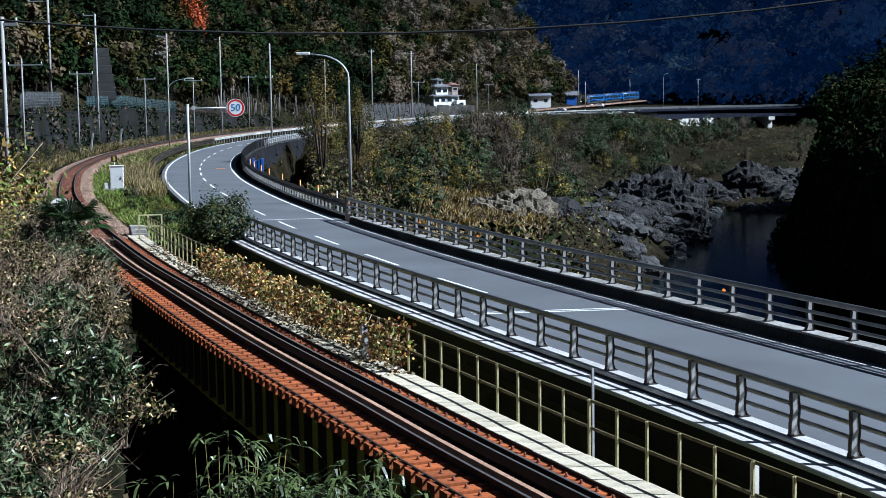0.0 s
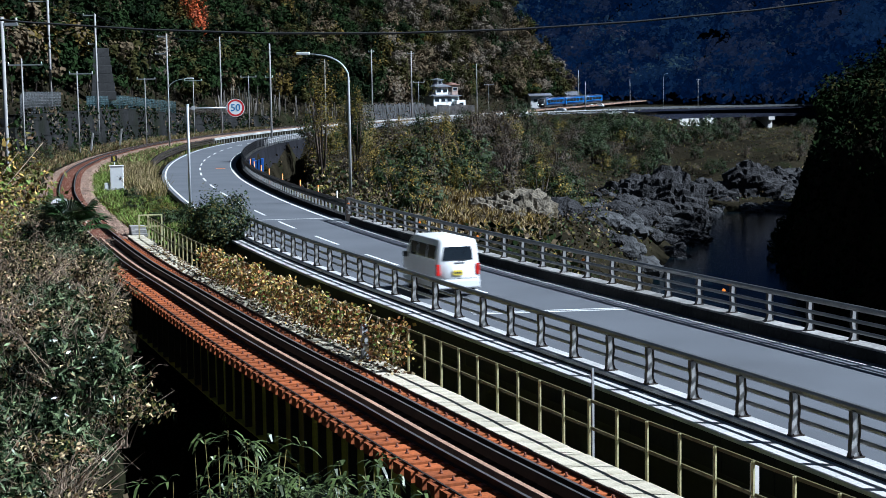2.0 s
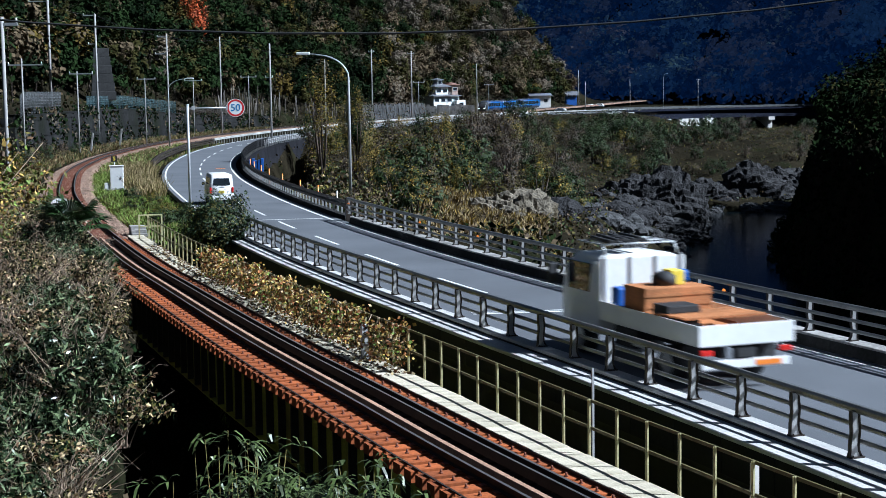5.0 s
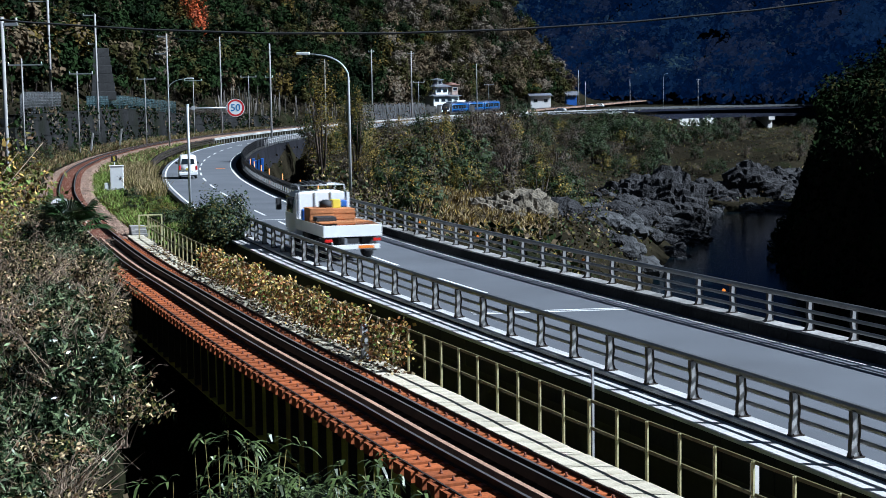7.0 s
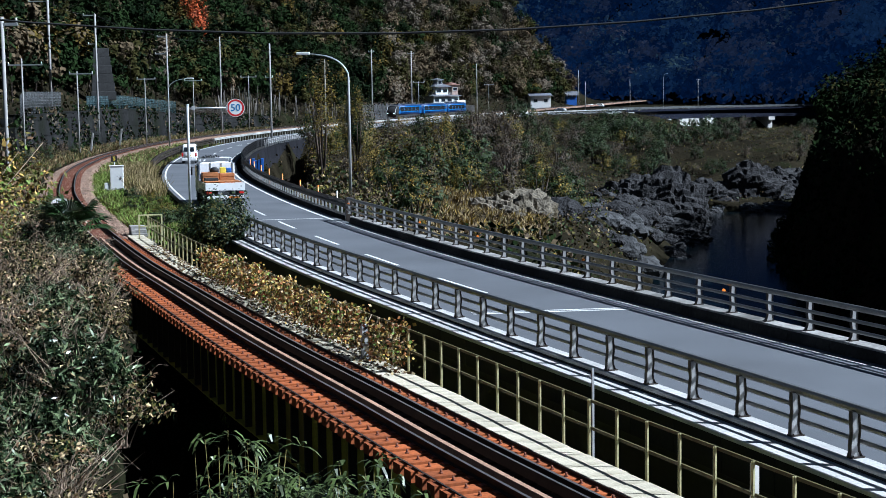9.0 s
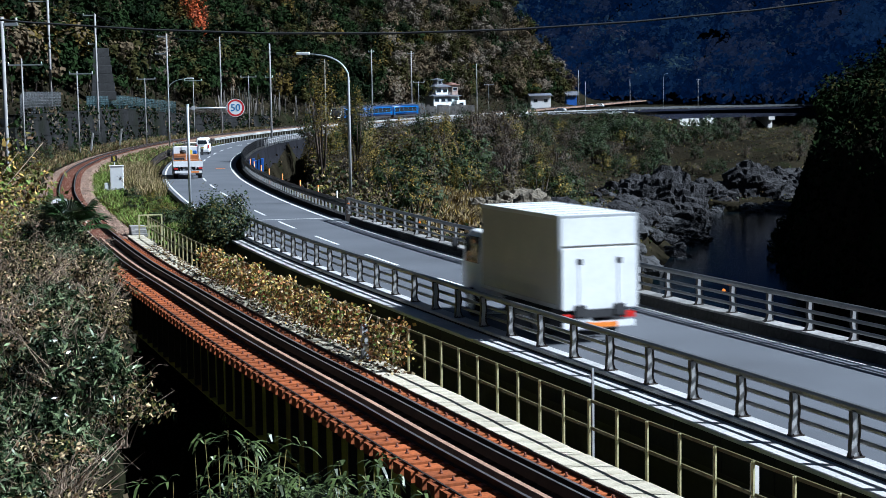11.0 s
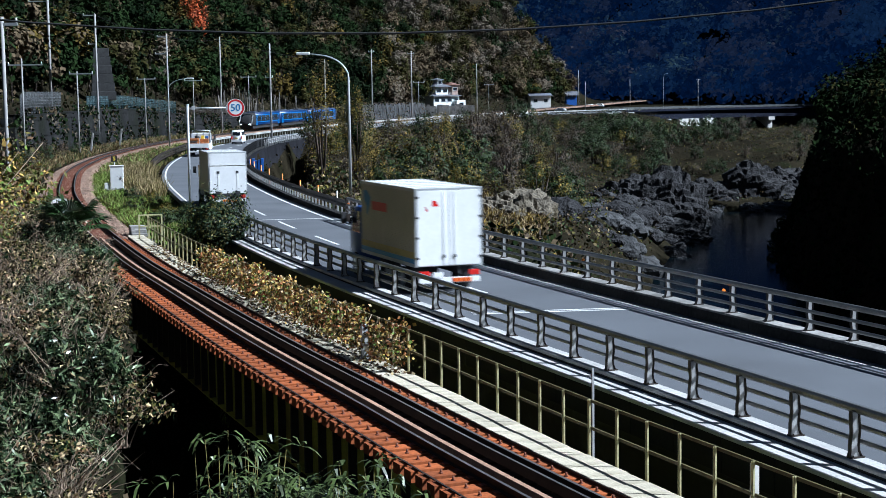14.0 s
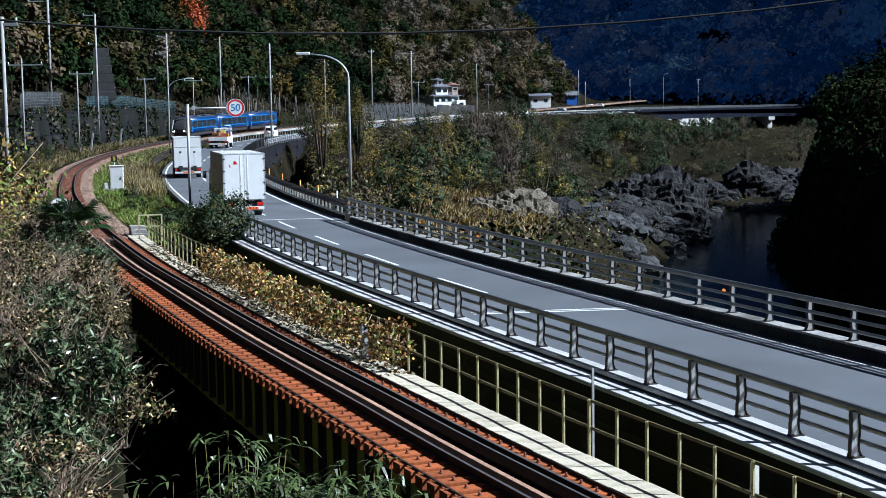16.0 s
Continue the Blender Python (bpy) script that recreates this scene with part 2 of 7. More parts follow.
class Way:
    """A smooth line through control points (x, y, z), known by the length along it."""

    def __init__(self, pts, step=0.5):
        P = np.array(pts, float)
        P = np.vstack([2 * P[0] - P[1], P, 2 * P[-1] - P[-2]])
        out = []
        for i in range(1, len(P) - 2):
            a, b, c, d = P[i - 1:i + 3]
            n = max(2, int(np.linalg.norm(c - b) / step))
            for k in range(n):
                t = k / n
                out.append(0.5 * (2 * b + (c - a) * t + (2 * a - 5 * b + 4 * c - d) * t * t + (3 * b - a - 3 * c + d) * t ** 3))
        out.append(P[-2])
        self.p = np.array(out)
        self.s = np.concatenate([[0], np.cumsum(np.linalg.norm(np.diff(self.p[:, :2], axis=0), axis=1))])
        self.length = self.s[-1]

    def at(self, s, off=0.0, up=0.0):
        """The point at length s, off metres to the right, up metres above."""
        t = self.way(s)
        q = Vector([float(np.interp(s, self.s, self.p[:, i])) for i in range(3)])
        return q + Vector((t.y, -t.x, 0)) * off + Vector((0, 0, up))

    def way(self, s):
        a, b = [Vector([float(np.interp(min(max(u, 0), self.length), self.s, self.p[:, i])) for i in range(3)]) for u in (s - 0.6, s + 0.6)]
        d = b - a
        d.z = 0
        return d.normalized()

    def turn(self, s):
        """The matrix with y along the line, x to the right, at length s."""
        t = self.way(s)
        return Matrix.Translation(self.at(s)) @ Matrix.Rotation(math.atan2(-t.x, t.y), 4, "Z")

    def near(self, X, Y):
        """Signed distance to the right, the length and the height at the nearest point, for arrays of places."""
        q = self.p[::4]
        best = np.full(X.shape, 1e9)
        idx = np.zeros(X.shape, int)
        for i, (a, b, _) in enumerate(q):
            d = (X - a) ** 2 + (Y - b) ** 2
            w = d < best
            best[w], idx[w] = d[w], i
        j = np.clip(idx, 1, len(q) - 2)
        tx, ty = q[j + 1, 0] - q[j - 1, 0], q[j + 1, 1] - q[j - 1, 1]
        side = np.sign((X - q[idx, 0]) * ty - (Y - q[idx, 1]) * tx)
        return np.sqrt(best) * side, self.s[::4][idx], q[idx, 2]

    def s_at_y(self, y):
        return float(np.interp(y, self.p[:, 1], self.s))


def sweep(bm, line, profile, s0, s1, step=1.0, mat=0, closed=True, caps=True):
    """Runs a cross-section [(off, up), ...] along a line."""
    n = max(1, int(round((s1 - s0) / step)))
    rings = [[bm.verts.new(line.at(s0 + (s1 - s0) * i / n, o, u)) for o, u in profile] for i in range(n + 1)]
    m = len(profile)
    for r0, r1 in zip(rings, rings[1:]):
        for k in range(m if closed else m - 1):
            f = bm.faces.new((r0[k], r0[(k + 1) % m], r1[(k + 1) % m], r1[k]))
            f.material_index = mat
    if caps and closed:
        bm.faces.new(rings[0])
        bm.faces.new(rings[-1][::-1])
    bmesh.ops.recalc_face_normals(bm, faces=bm.faces)


# ---- the lines of road and railway ----
ROAD = Way([(105, -290, 0), (80, -200, 0), (55, -115, 0), (33, -45, 0), (26.5, -20, 0), (18.8, 5, 0), (10.8, 29, 0), (4.0, 47.4, 0), (-1.61, 63.07, 0), (-6.29, 77.75, 0), (-10.33, 91.9, 0), (-15.4, 112, 0), (-20.7, 136, 0.09), (-24.8, 161.5, 0.17), (-27.4, 186, 0.25), (-28.8, 213.7, 0.34), (-27.9, 243, 0.44), (-24.2, 279, 0.55), (-18.2, 318, 0.68), (-10.5, 356, 0.8), (-1, 395, 0.95), (12, 432, 1.1), (30, 470, 1.3), (62, 515, 1.4), (100, 548, 1.4), (150, 570, 1.4), (178, 577, 1.4)])
TRACK = Way([(36, -50, 0.1), (22.5, -22, 0.1), (10.6, 5, 0.1), (1.75, 26.5, 0.1), (-1.6, 35.1, 0.1), (-5.2, 44.4, 0.1), (-9.6, 56.6, 0.1), (-13.8, 68.6, 0.1), (-20.5, 90, 0.12), (-27, 113, 0.15), (-32.2, 135, 0.2), (-36.5, 156, 0.25), (-39.7, 178, 0.3), (-41.8, 200, 0.4), (-43.1, 230, 0.5), (-42.6, 260, 0.6), (-38.8, 291, 0.8), (-34, 322, 1.0), (-25.5, 362, 1.2), (-12.4, 410, 1.45), (1.5, 451, 1.6), (22.9, 525, 2.0), (53.8, 594, 3.1), (80.6, 650, 4.4), (115, 715, 5.5), (150, 770, 6)])
S_BRIDGE_END = ROAD.s_at_y(86.5)
S_TB_END = TRACK.s_at_y(79)
FAR_SPAN = ROAD.s_at_y(512)


# ---- ground ----
def smooth(a, lo, hi):
    t = np.clip((a - lo) / (hi - lo), 0, 1)
    return t * t * (3 - 2 * t)


def wavy(X, Y, size, seed):
    r = np.random.RandomState(seed)
    out = np.zeros_like(X)
    for k in range(9):
        a, f, ph = r.uniform(0, 6.28), r.uniform(0.6, 2.2) / size, r.uniform(0, 6.28)
        out += np.sin((X * math.cos(a) + Y * math.sin(a)) * f * 6.28 + ph) / 9
    return out * 2


WATER_Z = -15.0
# water's edges: left bank and right bank, x by y
BANK_Y = [-200, 60, 120, 190, 205, 258, 287, 293, 330, 420, 520, 900]
BANK_L = [16, 15, 15, 27, 31, 42, 50, 69, 82, 106, 132, 200]
BANK_R = [55, 42, 38, 41, 43, 56, 66, 76, 102, 135, 165, 250]


def wall_height(y):
    """Height of the retaining wall left of the railway."""
    return np.interp(y, [160, 185, 255, 300, 345, 400], [0, 5.2, 5.2, 3.2, 2.2, 0])


def past_ridge(X, Y):
    """Metres beyond the line where the hillside ends and the side valley opens."""
    return X - 51 + (Y - 617) * 0.171


def ground_z(X, Y):
    """Height of the ground at arrays of places."""
    X, Y = np.asarray(X, float), np.asarray(Y, float)
    dr, sr, zr = ROAD.near(X, Y)
    dt, st, zt = TRACK.near(X, Y)
    left, right = np.interp(Y, BANK_Y, BANK_L), np.interp(Y, BANK_Y, BANK_R)
    n1, n2 = wavy(X, Y, 40, 1), wavy(X, Y, 9, 2)
    # shelf that carries road and railway
    shelf = np.where(dr < 0, zr * 0.5 + zt * 0.5 - 0.45, zr - 0.25)
    # hillside left of the railway
    up = np.maximum(0, -dt - 9.5)
    hill = zt - 0.45 + up * (0.62 + 0.12 * n1) + 2.2 * n2 * smooth(up, 3, 14)
    hill = hill + wall_height(Y) * smooth(-dt, 8.7, 10.6)
    hill = np.where(up > 110, zt + 68 + (up - 110) * 0.3, hill)
    hill = hill - (hill - zt + 0.45) * smooth(past_ridge(X, Y), -2, 28)
    z = np.where(dt < -8.5, hill, np.where(dt < -3, zt - 0.45, shelf))
    # slope right of the road down to the river
    down = np.maximum(0, dr - 5.2)
    reach = np.maximum(left - X, 0)
    slope = zr - 0.3 - 0.2 * down - 0.5 * n2 * smooth(down, 2, 8)
    slope = np.maximum(slope, WATER_Z + 1.0 + 9.0 * smooth(Y, 292, 375) + 0.8 * n2)
    slope = WATER_Z - 0.8 + (slope - WATER_Z + 0.8) * smooth(reach, -1.0, 9.0)
    # steep cove inside the bend
    cove = smooth(dr, 4.9, 6.5) * smooth(np.interp(Y, [125, 262], [-10.0, -21.7]) - X, 0.0, 1.2) * smooth(Y, 120, 132) * smooth(Y, 276, 264)
    slope = slope - 7.5 * cove
    z = np.where(dr > 5.2, slope, z)
    under = smooth(sr, FAR_SPAN + 2, FAR_SPAN + 12) * smooth(dr, -5.6, -4.8) * smooth(dr, 46, 20)
    z = z + (np.minimum(z, -6.5 + 0.6 * n2) - z) * under
    # right bank: cliff and wooded hill; out-of-view heights are raised to cast shade
    rb = X - right
    cliff = WATER_Z - 0.8 + 15 * smooth(rb, 0, 7)
    rise = np.maximum(0, rb - 5)
    bank = cliff + np.where(Y < 95, np.minimum(rise * (0.32 + 0.6 * smooth(Y, 95, 60)), 31), np.minimum(rise * (0.32 + 0.25 * smooth(Y, 165, 215) + 0.5 * smooth(Y, 330, 400)), 9 + 8 * smooth(Y, 165, 215) + 26 * smooth(Y, 330, 400) + 0.1 * rise)) + np.minimum(np.maximum(0, X - 185) * 1.2, 60) * smooth(Y, 470, 560) + 1.2 * n2 * smooth(rb, 4, 10)
    z = np.where(rb > 0, np.maximum(bank, WATER_Z - 0.8), z)
    # high wooded mountain behind the far bridge
    u = (X - 110) * 0.85 + (Y - 640) * 0.53
    peak = np.maximum(0, u - 10 * n1) * 0.9
    z = np.where(Y > 520, np.maximum(z, np.minimum(peak, 170) + 1.0 * np.minimum(u, 0)), z)
    # side gully under the two near bridges
    gy = smooth(Y, 83.5, 80.5) * smooth(Y, 6, 26) * smooth(X, -22 + 0.05 * Y, -8)
    gl = -13.5 + 1.0 * n2
    z = z + (np.minimum(gl, z) - z) * gy
    # hill on which the camera stands, falling to the gully
    mound = 5.35 - 0.0016 * X * X - 0.24 * np.maximum(0, Y - 3) - 0.6 * np.maximum(0, X - 1.5) * smooth(Y, -30, 8)
    mound = np.where(dt < -3, mound + 0.25 * n2, -6)
    near = smooth(Y, 25.5, 21) * smooth(-dt, 1.5, 6)
    z = z + (np.maximum(mound, -14) - z) * near
    # left knoll with the palm, steep towards the gully
    edge = np.interp(Y, [20, 30, 36, 42, 50, 60, 75], [-5.0, -6.4, -7.3, -8.8, -11, -14, -20])
    knoll = np.interp(Y, [20, 25, 40, 48, 56, 64, 76], [-1.2, -0.7, 1.0, 1.6, 1.2, 0.3, -0.3]) + 0.3 * n2
    k = smooth(edge - X, -1.6, 1.0) * smooth(Y, 17, 25) * smooth(Y, 76, 62)
    z = z + (knoll - z) * k
    return z


def axis(stops):
    out = []
    for a, b, d in stops:
        out += list(np.arange(a, b, d))
    return np.array(out + [stops[-1][1]])


def build_ground():
    gx = axis([(-2400, -400, 200), (-400, -130, 18), (-130, -60, 5), (-60, 75, 1.6), (75, 190, 5), (190, 460, 18), (460, 2600, 214)])
    gy = axis([(-2000, -200, 200), (-200, -20, 15), (-20, 110, 1.6), (110, 300, 2.4), (300, 480, 4), (480, 900, 12), (900, 3000, 210)])
    X, Y = np.meshgrid(gx, gy)
    Z = ground_z(X, Y)
    nx, ny = len(gx), len(gy)
    i = np.arange(nx * ny).reshape(ny, nx)
    quads = np.stack([i[:-1, :-1], i[:-1, 1:], i[1:, 1:], i[1:, :-1]], -1).reshape(-1, 4)
    me = bpy.data.meshes.new("ground")
    me.from_pydata(np.stack([X, Y, Z], -1).reshape(-1, 3).tolist(), [], quads.tolist())
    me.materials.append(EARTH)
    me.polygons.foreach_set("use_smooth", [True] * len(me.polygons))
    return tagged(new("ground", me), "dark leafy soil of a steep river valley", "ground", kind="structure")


build_ground()

# the river
bm = bmesh.new()
for r0, r1 in zip(range(-150, 890, 20), range(-130, 910, 20)):
    a, b = np.interp(r0, BANK_Y, BANK_L) - 6, np.interp(r0, BANK_Y, BANK_R) + 6
    c, d = np.interp(r1, BANK_Y, BANK_L) - 6, np.interp(r1, BANK_Y, BANK_R) + 6
    bm.faces.new([bm.verts.new(v) for v in ((a, r0, WATER_Z), (b, r0, WATER_Z), (d, r1, WATER_Z), (c, r1, WATER_Z))])
bmesh.ops.remove_doubles(bm, verts=bm.verts, dist=0.01)
WATER = material("river_water", (0.003, 0.007, 0.01), rough=0.14, var=0.2, scale=0.05, fine=0.9, bump=0.2, spec=0.15, dist=0.1)
tagged(part("river_water", bm, WATER), "dark calm green river water between rocks", "river", kind="structure")


# ---- road ----
def build_road():
    bm = bmesh.new()
    sweep(bm, ROAD, [(-3.55, 0), (3.55, 0), (3.55, -0.3), (-3.55, -0.3)], 0, ROAD.length, 1.5)
    road = tagged(part("road", bm, ASPHALT), "grey asphalt two-lane road curving away", "road", kind="structure")
    bm = bmesh.new()
    for off in (-3.2, 3.05):
        sweep(bm, ROAD, [(off - 0.075, 0.003), (off + 0.075, 0.003), (off + 0.075, 0.008), (off - 0.075, 0.008)], 0, ROAD.length, 1.5)
    part("edge_line", bm, PAINT, road, "solid white edge lines")
    first = ROAD.s_at_y(54.3)
    k = 0
    while first + k * 10 < ROAD.length - 10:
        s = first + k * 10
        if s > 0:
            bm = bmesh.new()
            sweep(bm, ROAD, [(-0.075, 0.003), (0.075, 0.003), (0.075, 0.008), (-0.075, 0.008)], s, s + 5, 1.2)
            part("centre_dash", bm, PAINT, road, "white centre dash")
        k += 1
    for (x0, y0), (x1, y1), lines in (((0.9, 49.1), (5.9, 49.76), (-0.16, 0.16)), ((-11.4, 88.66), (-6.8, 89.55), (0.0,))):
        a, b = Vector((x0, y0, 0)), Vector((x1, y1, 0))
        m = Matrix.Translation(a) @ Matrix.Rotation(math.atan2(b.y - a.y, b.x - a.x), 4, "Z")
        for o in lines:
            bm = bmesh.new()
            box(bm, 0, (b - a).length, o - 0.07, o + 0.07, 0.003, 0.012, m=m)
            part("expansion_joint", bm, PAINT, road, "pale bridge expansion joint")
    # low raised markers on the curve
    for i in range(3):
        bm = bmesh.new()
        q = ROAD.at(ROAD.s_at_y(153) + i * 0.3, 1.6 + i * 0.35)
        box(bm, q.x - 0.12, q.x + 0.12, q.y - 0.4, q.y + 0.4, q.z + 0.003, q.z + 0.02, mat=0)
        part("road_marker", bm, ORANGE, road)


build_road()


def build_bridge():
    """Deck, kerbs and side beams of the near road bridge."""
    bm = bmesh.new()
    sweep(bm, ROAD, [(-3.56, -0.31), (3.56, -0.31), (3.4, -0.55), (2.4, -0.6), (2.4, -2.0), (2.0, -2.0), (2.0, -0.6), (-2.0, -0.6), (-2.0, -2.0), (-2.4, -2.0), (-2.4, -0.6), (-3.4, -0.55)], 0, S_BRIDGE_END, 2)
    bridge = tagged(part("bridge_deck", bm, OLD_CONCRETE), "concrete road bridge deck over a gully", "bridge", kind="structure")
    # near side: kerb and lower outer ledge in lengths with open joints
    step = 2.0
    n = int((S_BRIDGE_END - 8) / step)
    for i in range(n):
        s0, s1 = 8 + i * step + 0.008, 8 + (i + 1) * step - 0.008
        # kerb faces near-black for shade, copings left pale as sunlit
        bm = bmesh.new()
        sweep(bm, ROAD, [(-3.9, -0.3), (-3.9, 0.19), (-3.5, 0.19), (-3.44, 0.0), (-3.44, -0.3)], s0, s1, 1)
        part("kerb", bm, KERB_SHADED, bridge)
        bm = bmesh.new()
        sweep(bm, ROAD, [(-3.92, 0.193), (-3.92, 0.25), (-3.9, 0.27), (-3.5, 0.27), (-3.48, 0.25), (-3.48, 0.193)], s0, s1, 1)
        part("coping", bm, CONCRETE, bridge, "pale concrete coping")
        bm = bmesh.new()
        sweep(bm, ROAD, [(-4.52, 0.04), (-4.52, 0.11), (-4.5, 0.13), (-3.905, 0.13), (-3.905, 0.04)], s0, s1, 1)
        part("ledge", bm, CONCRETE, bridge, "pale concrete ledge")
        bm = bmesh.new()
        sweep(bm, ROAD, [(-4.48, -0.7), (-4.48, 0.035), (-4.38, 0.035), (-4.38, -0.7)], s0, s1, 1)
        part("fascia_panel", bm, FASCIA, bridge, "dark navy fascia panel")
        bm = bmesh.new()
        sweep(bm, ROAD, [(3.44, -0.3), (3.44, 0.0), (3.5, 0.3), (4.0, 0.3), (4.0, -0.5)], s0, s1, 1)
        part("kerb", bm, KERB_SHADED, bridge)
        bm = bmesh.new()
        sweep(bm, ROAD, [(3.485, 0.303), (3.485, 0.34), (3.5, 0.36), (4.0, 0.36), (4.0, 0.303)], s0, s1, 1)
        part("coping", bm, GRIMY, bridge, "grimy concrete coping")
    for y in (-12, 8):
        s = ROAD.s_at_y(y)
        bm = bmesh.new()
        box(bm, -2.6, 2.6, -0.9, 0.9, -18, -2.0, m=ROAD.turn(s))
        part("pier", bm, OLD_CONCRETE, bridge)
    # wall added under the deck to keep sun out of the gully
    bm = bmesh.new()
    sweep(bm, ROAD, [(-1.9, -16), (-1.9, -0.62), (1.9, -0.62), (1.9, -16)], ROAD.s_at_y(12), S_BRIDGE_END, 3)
    part("support_wall", bm, OLD_CONCRETE, bridge, "dark wall added under the deck to block sunlight")
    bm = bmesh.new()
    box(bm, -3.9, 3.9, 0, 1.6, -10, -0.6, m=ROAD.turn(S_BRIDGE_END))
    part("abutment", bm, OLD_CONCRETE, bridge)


build_bridge()

# ---- bridge railings: cast posts with an S-shaped profile and three bars ----
POST_PROFILE = [(-0.12, 0.0), (0.14, 0.0), (0.13, 0.05), (0.09, 0.14), (0.08, 0.24), (0.09, 0.36), (0.105, 0.48), (0.1, 0.60), (0.085, 0.74), (0.085, 0.86), (-0.085, 0.86), (-0.09, 0.74), (-0.08, 0.60), (-0.07, 0.48), (-0.085, 0.36), (-0.1, 0.24), (-0.1, 0.12)]


def post_mesh(mat):
    bm = bmesh.new()
    a = [bm.verts.new((x, -0.055, z)) for x, z in POST_PROFILE]
    b = [bm.verts.new((x, 0.055, z)) for x, z in POST_PROFILE]
    bm.faces.new(a[::-1])
    bm.faces.new(b)
    m = len(a)
    for k in range(m):
        bm.faces.new((a[k], a[(k + 1) % m], b[(k + 1) % m], b[k]))
    box(bm, -0.11, 0.18, -0.08, 0.08, 0.0, 0.03)
    for x in (-0.06, 0.13):
        disc(bm, (x, 0.06, 0.04), (0, 0, 1), 0.015, 0.03, 6)
        disc(bm, (x, -0.06, 0.04), (0, 0, 1), 0.015, 0.03, 6)
    bmesh.ops.recalc_face_normals(bm, faces=bm.faces)
    # rim flanges coloured dark for their shade, inset web pale as if sunlit
    for f in bm.faces:
        f.material_index = 1
    big = [f for f in bm.faces if len(f.verts) > 10]
    for f in bmesh.ops.inset_individual(bm, faces=big, thickness=0.034, depth=-0.03)["faces"]:
        f.material_index = 1
    for f in big:
        f.material_index = 0
    return mesh_from(bm, "railing_post", [mat, DARK_RAIL])


def railing(name, off, base, s0, s1, first, side, label):
    root = tagged(new(name), label, "railing", "bridge railings")
    pm = post_mesh(ALU)
    s = first
    while s < s1:
        if s > s0:
            ob = new("post", pm)
            ob.parent = root
            ob.matrix_basis = ROAD.turn(s) @ Matrix.Translation((off, 0, base)) @ Matrix.Rotation(math.pi if side > 0 else 0, 4, "Z")
        s += 2.0
    n = int((s1 - s0) / 6)
    for i in range(n):
        a, b = s0 + (s1 - s0) * i / n + 0.004, s0 + (s1 - s0) * (i + 1) / n - 0.004
        # bars get a darker metal than the posts, with their shade in it
        for j, (z, w, h) in enumerate(((0.88, 0.085, 0.08), (0.56, 0.04, 0.05), (0.29, 0.04, 0.05))):
            bm = bmesh.new()
            o = off - side * (0.07 if j == 0 else 0.14)
            prof = [(o + w * math.cos(t), base + z + h * math.sin(t)) for t in [math.pi * 2 * k / 8 + 0.39 for k in range(8)]]
            sweep(bm, ROAD, prof, a, b, 1.0)
            part("top_bar" if j == 0 else "bar", bm, RAIL_GREY, root, smooth=False)
    return root


FIRST_POST = ROAD.s_at_y(28.9)
railing("bridge_railing", -3.7, 0.27, 8, ROAD.s_at_y(83.5), FIRST_POST - 18, -1, "weathered aluminium bridge railing with curved posts")
far_railing = railing("bridge_railing", 3.78, 0.36, 8, ROAD.s_at_y(86.5), FIRST_POST - 17.2, 1, "weathered aluminium bridge railing with orange reflectors")
bm = bmesh.new()
box(bm, 3.6, 3.96, -0.12, 0.12, 0.0, 1.32, bevel=0.02, m=ROAD.turn(ROAD.s_at_y(86.7)))
part("end_post", bm, DARK_RAIL, far_railing, "dark steel end post")
for y in (86.2, 72.2, 64.3, 54.2, 45.0):
    bm = bmesh.new()
    q = ROAD.at(ROAD.s_at_y(y), 3.68, 0.98)
    disc(bm, q, ROAD.way(ROAD.s_at_y(y)), 0.06, 0.03, 12)
    part("reflector", bm, ORANGE, far_railing, "round orange reflector")

# ---- railway ----
S_T0 = 20.0


def build_track():
    bm = bmesh.new()
    sweep(bm, TRACK, [(-2.6, -0.65), (-1.7, -0.22), (1.7, -0.22), (2.6, -0.65)], S_TB_END, TRACK.length, 2.0, closed=False)
    bed = tagged(part("track_bed", bm, BALLAST), "rust-brown stone ballast of a single railway line", "railway", kind="structure")
    for off in (-0.567, 0.567):
        bm = bmesh.new()
        sweep(bm, TRACK, [(off - 0.062, -0.17), (off + 0.062, -0.17), (off + 0.062, -0.15), (off + 0.012, -0.13), (off + 0.012, -0.045), (off + 0.033, -0.035), (off + 0.033, -0.003), (off - 0.033, -0.003), (off - 0.033, -0.035), (off - 0.012, -0.045), (off - 0.012, -0.13), (off - 0.062, -0.15)], S_T0, TRACK.length, 1.5)
        part("rail", bm, RAIL_SIDE, bed, "rusty steel rail")
        bm = bmesh.new()
        sweep(bm, TRACK, [(off - 0.03, -0.004), (off + 0.03, -0.004), (off + 0.03, 0.0), (off - 0.03, 0.0)], S_T0, TRACK.length, 1.5)
        part("rail_head", bm, RAIL_STEEL, bed, "polished rail head")
    # ballasted sleepers beyond the bridge
    bm = bmesh.new()
    s = S_TB_END + 0.4
    while s < S_TB_END + 190:
        box(bm, -1.05, 1.05, -0.11, 0.11, -0.3, -0.19, m=TRACK.turn(s))
        s += 0.62
    tagged(part("sleepers", bm, RUST_DARK, bed), kind="stuff")


build_track()


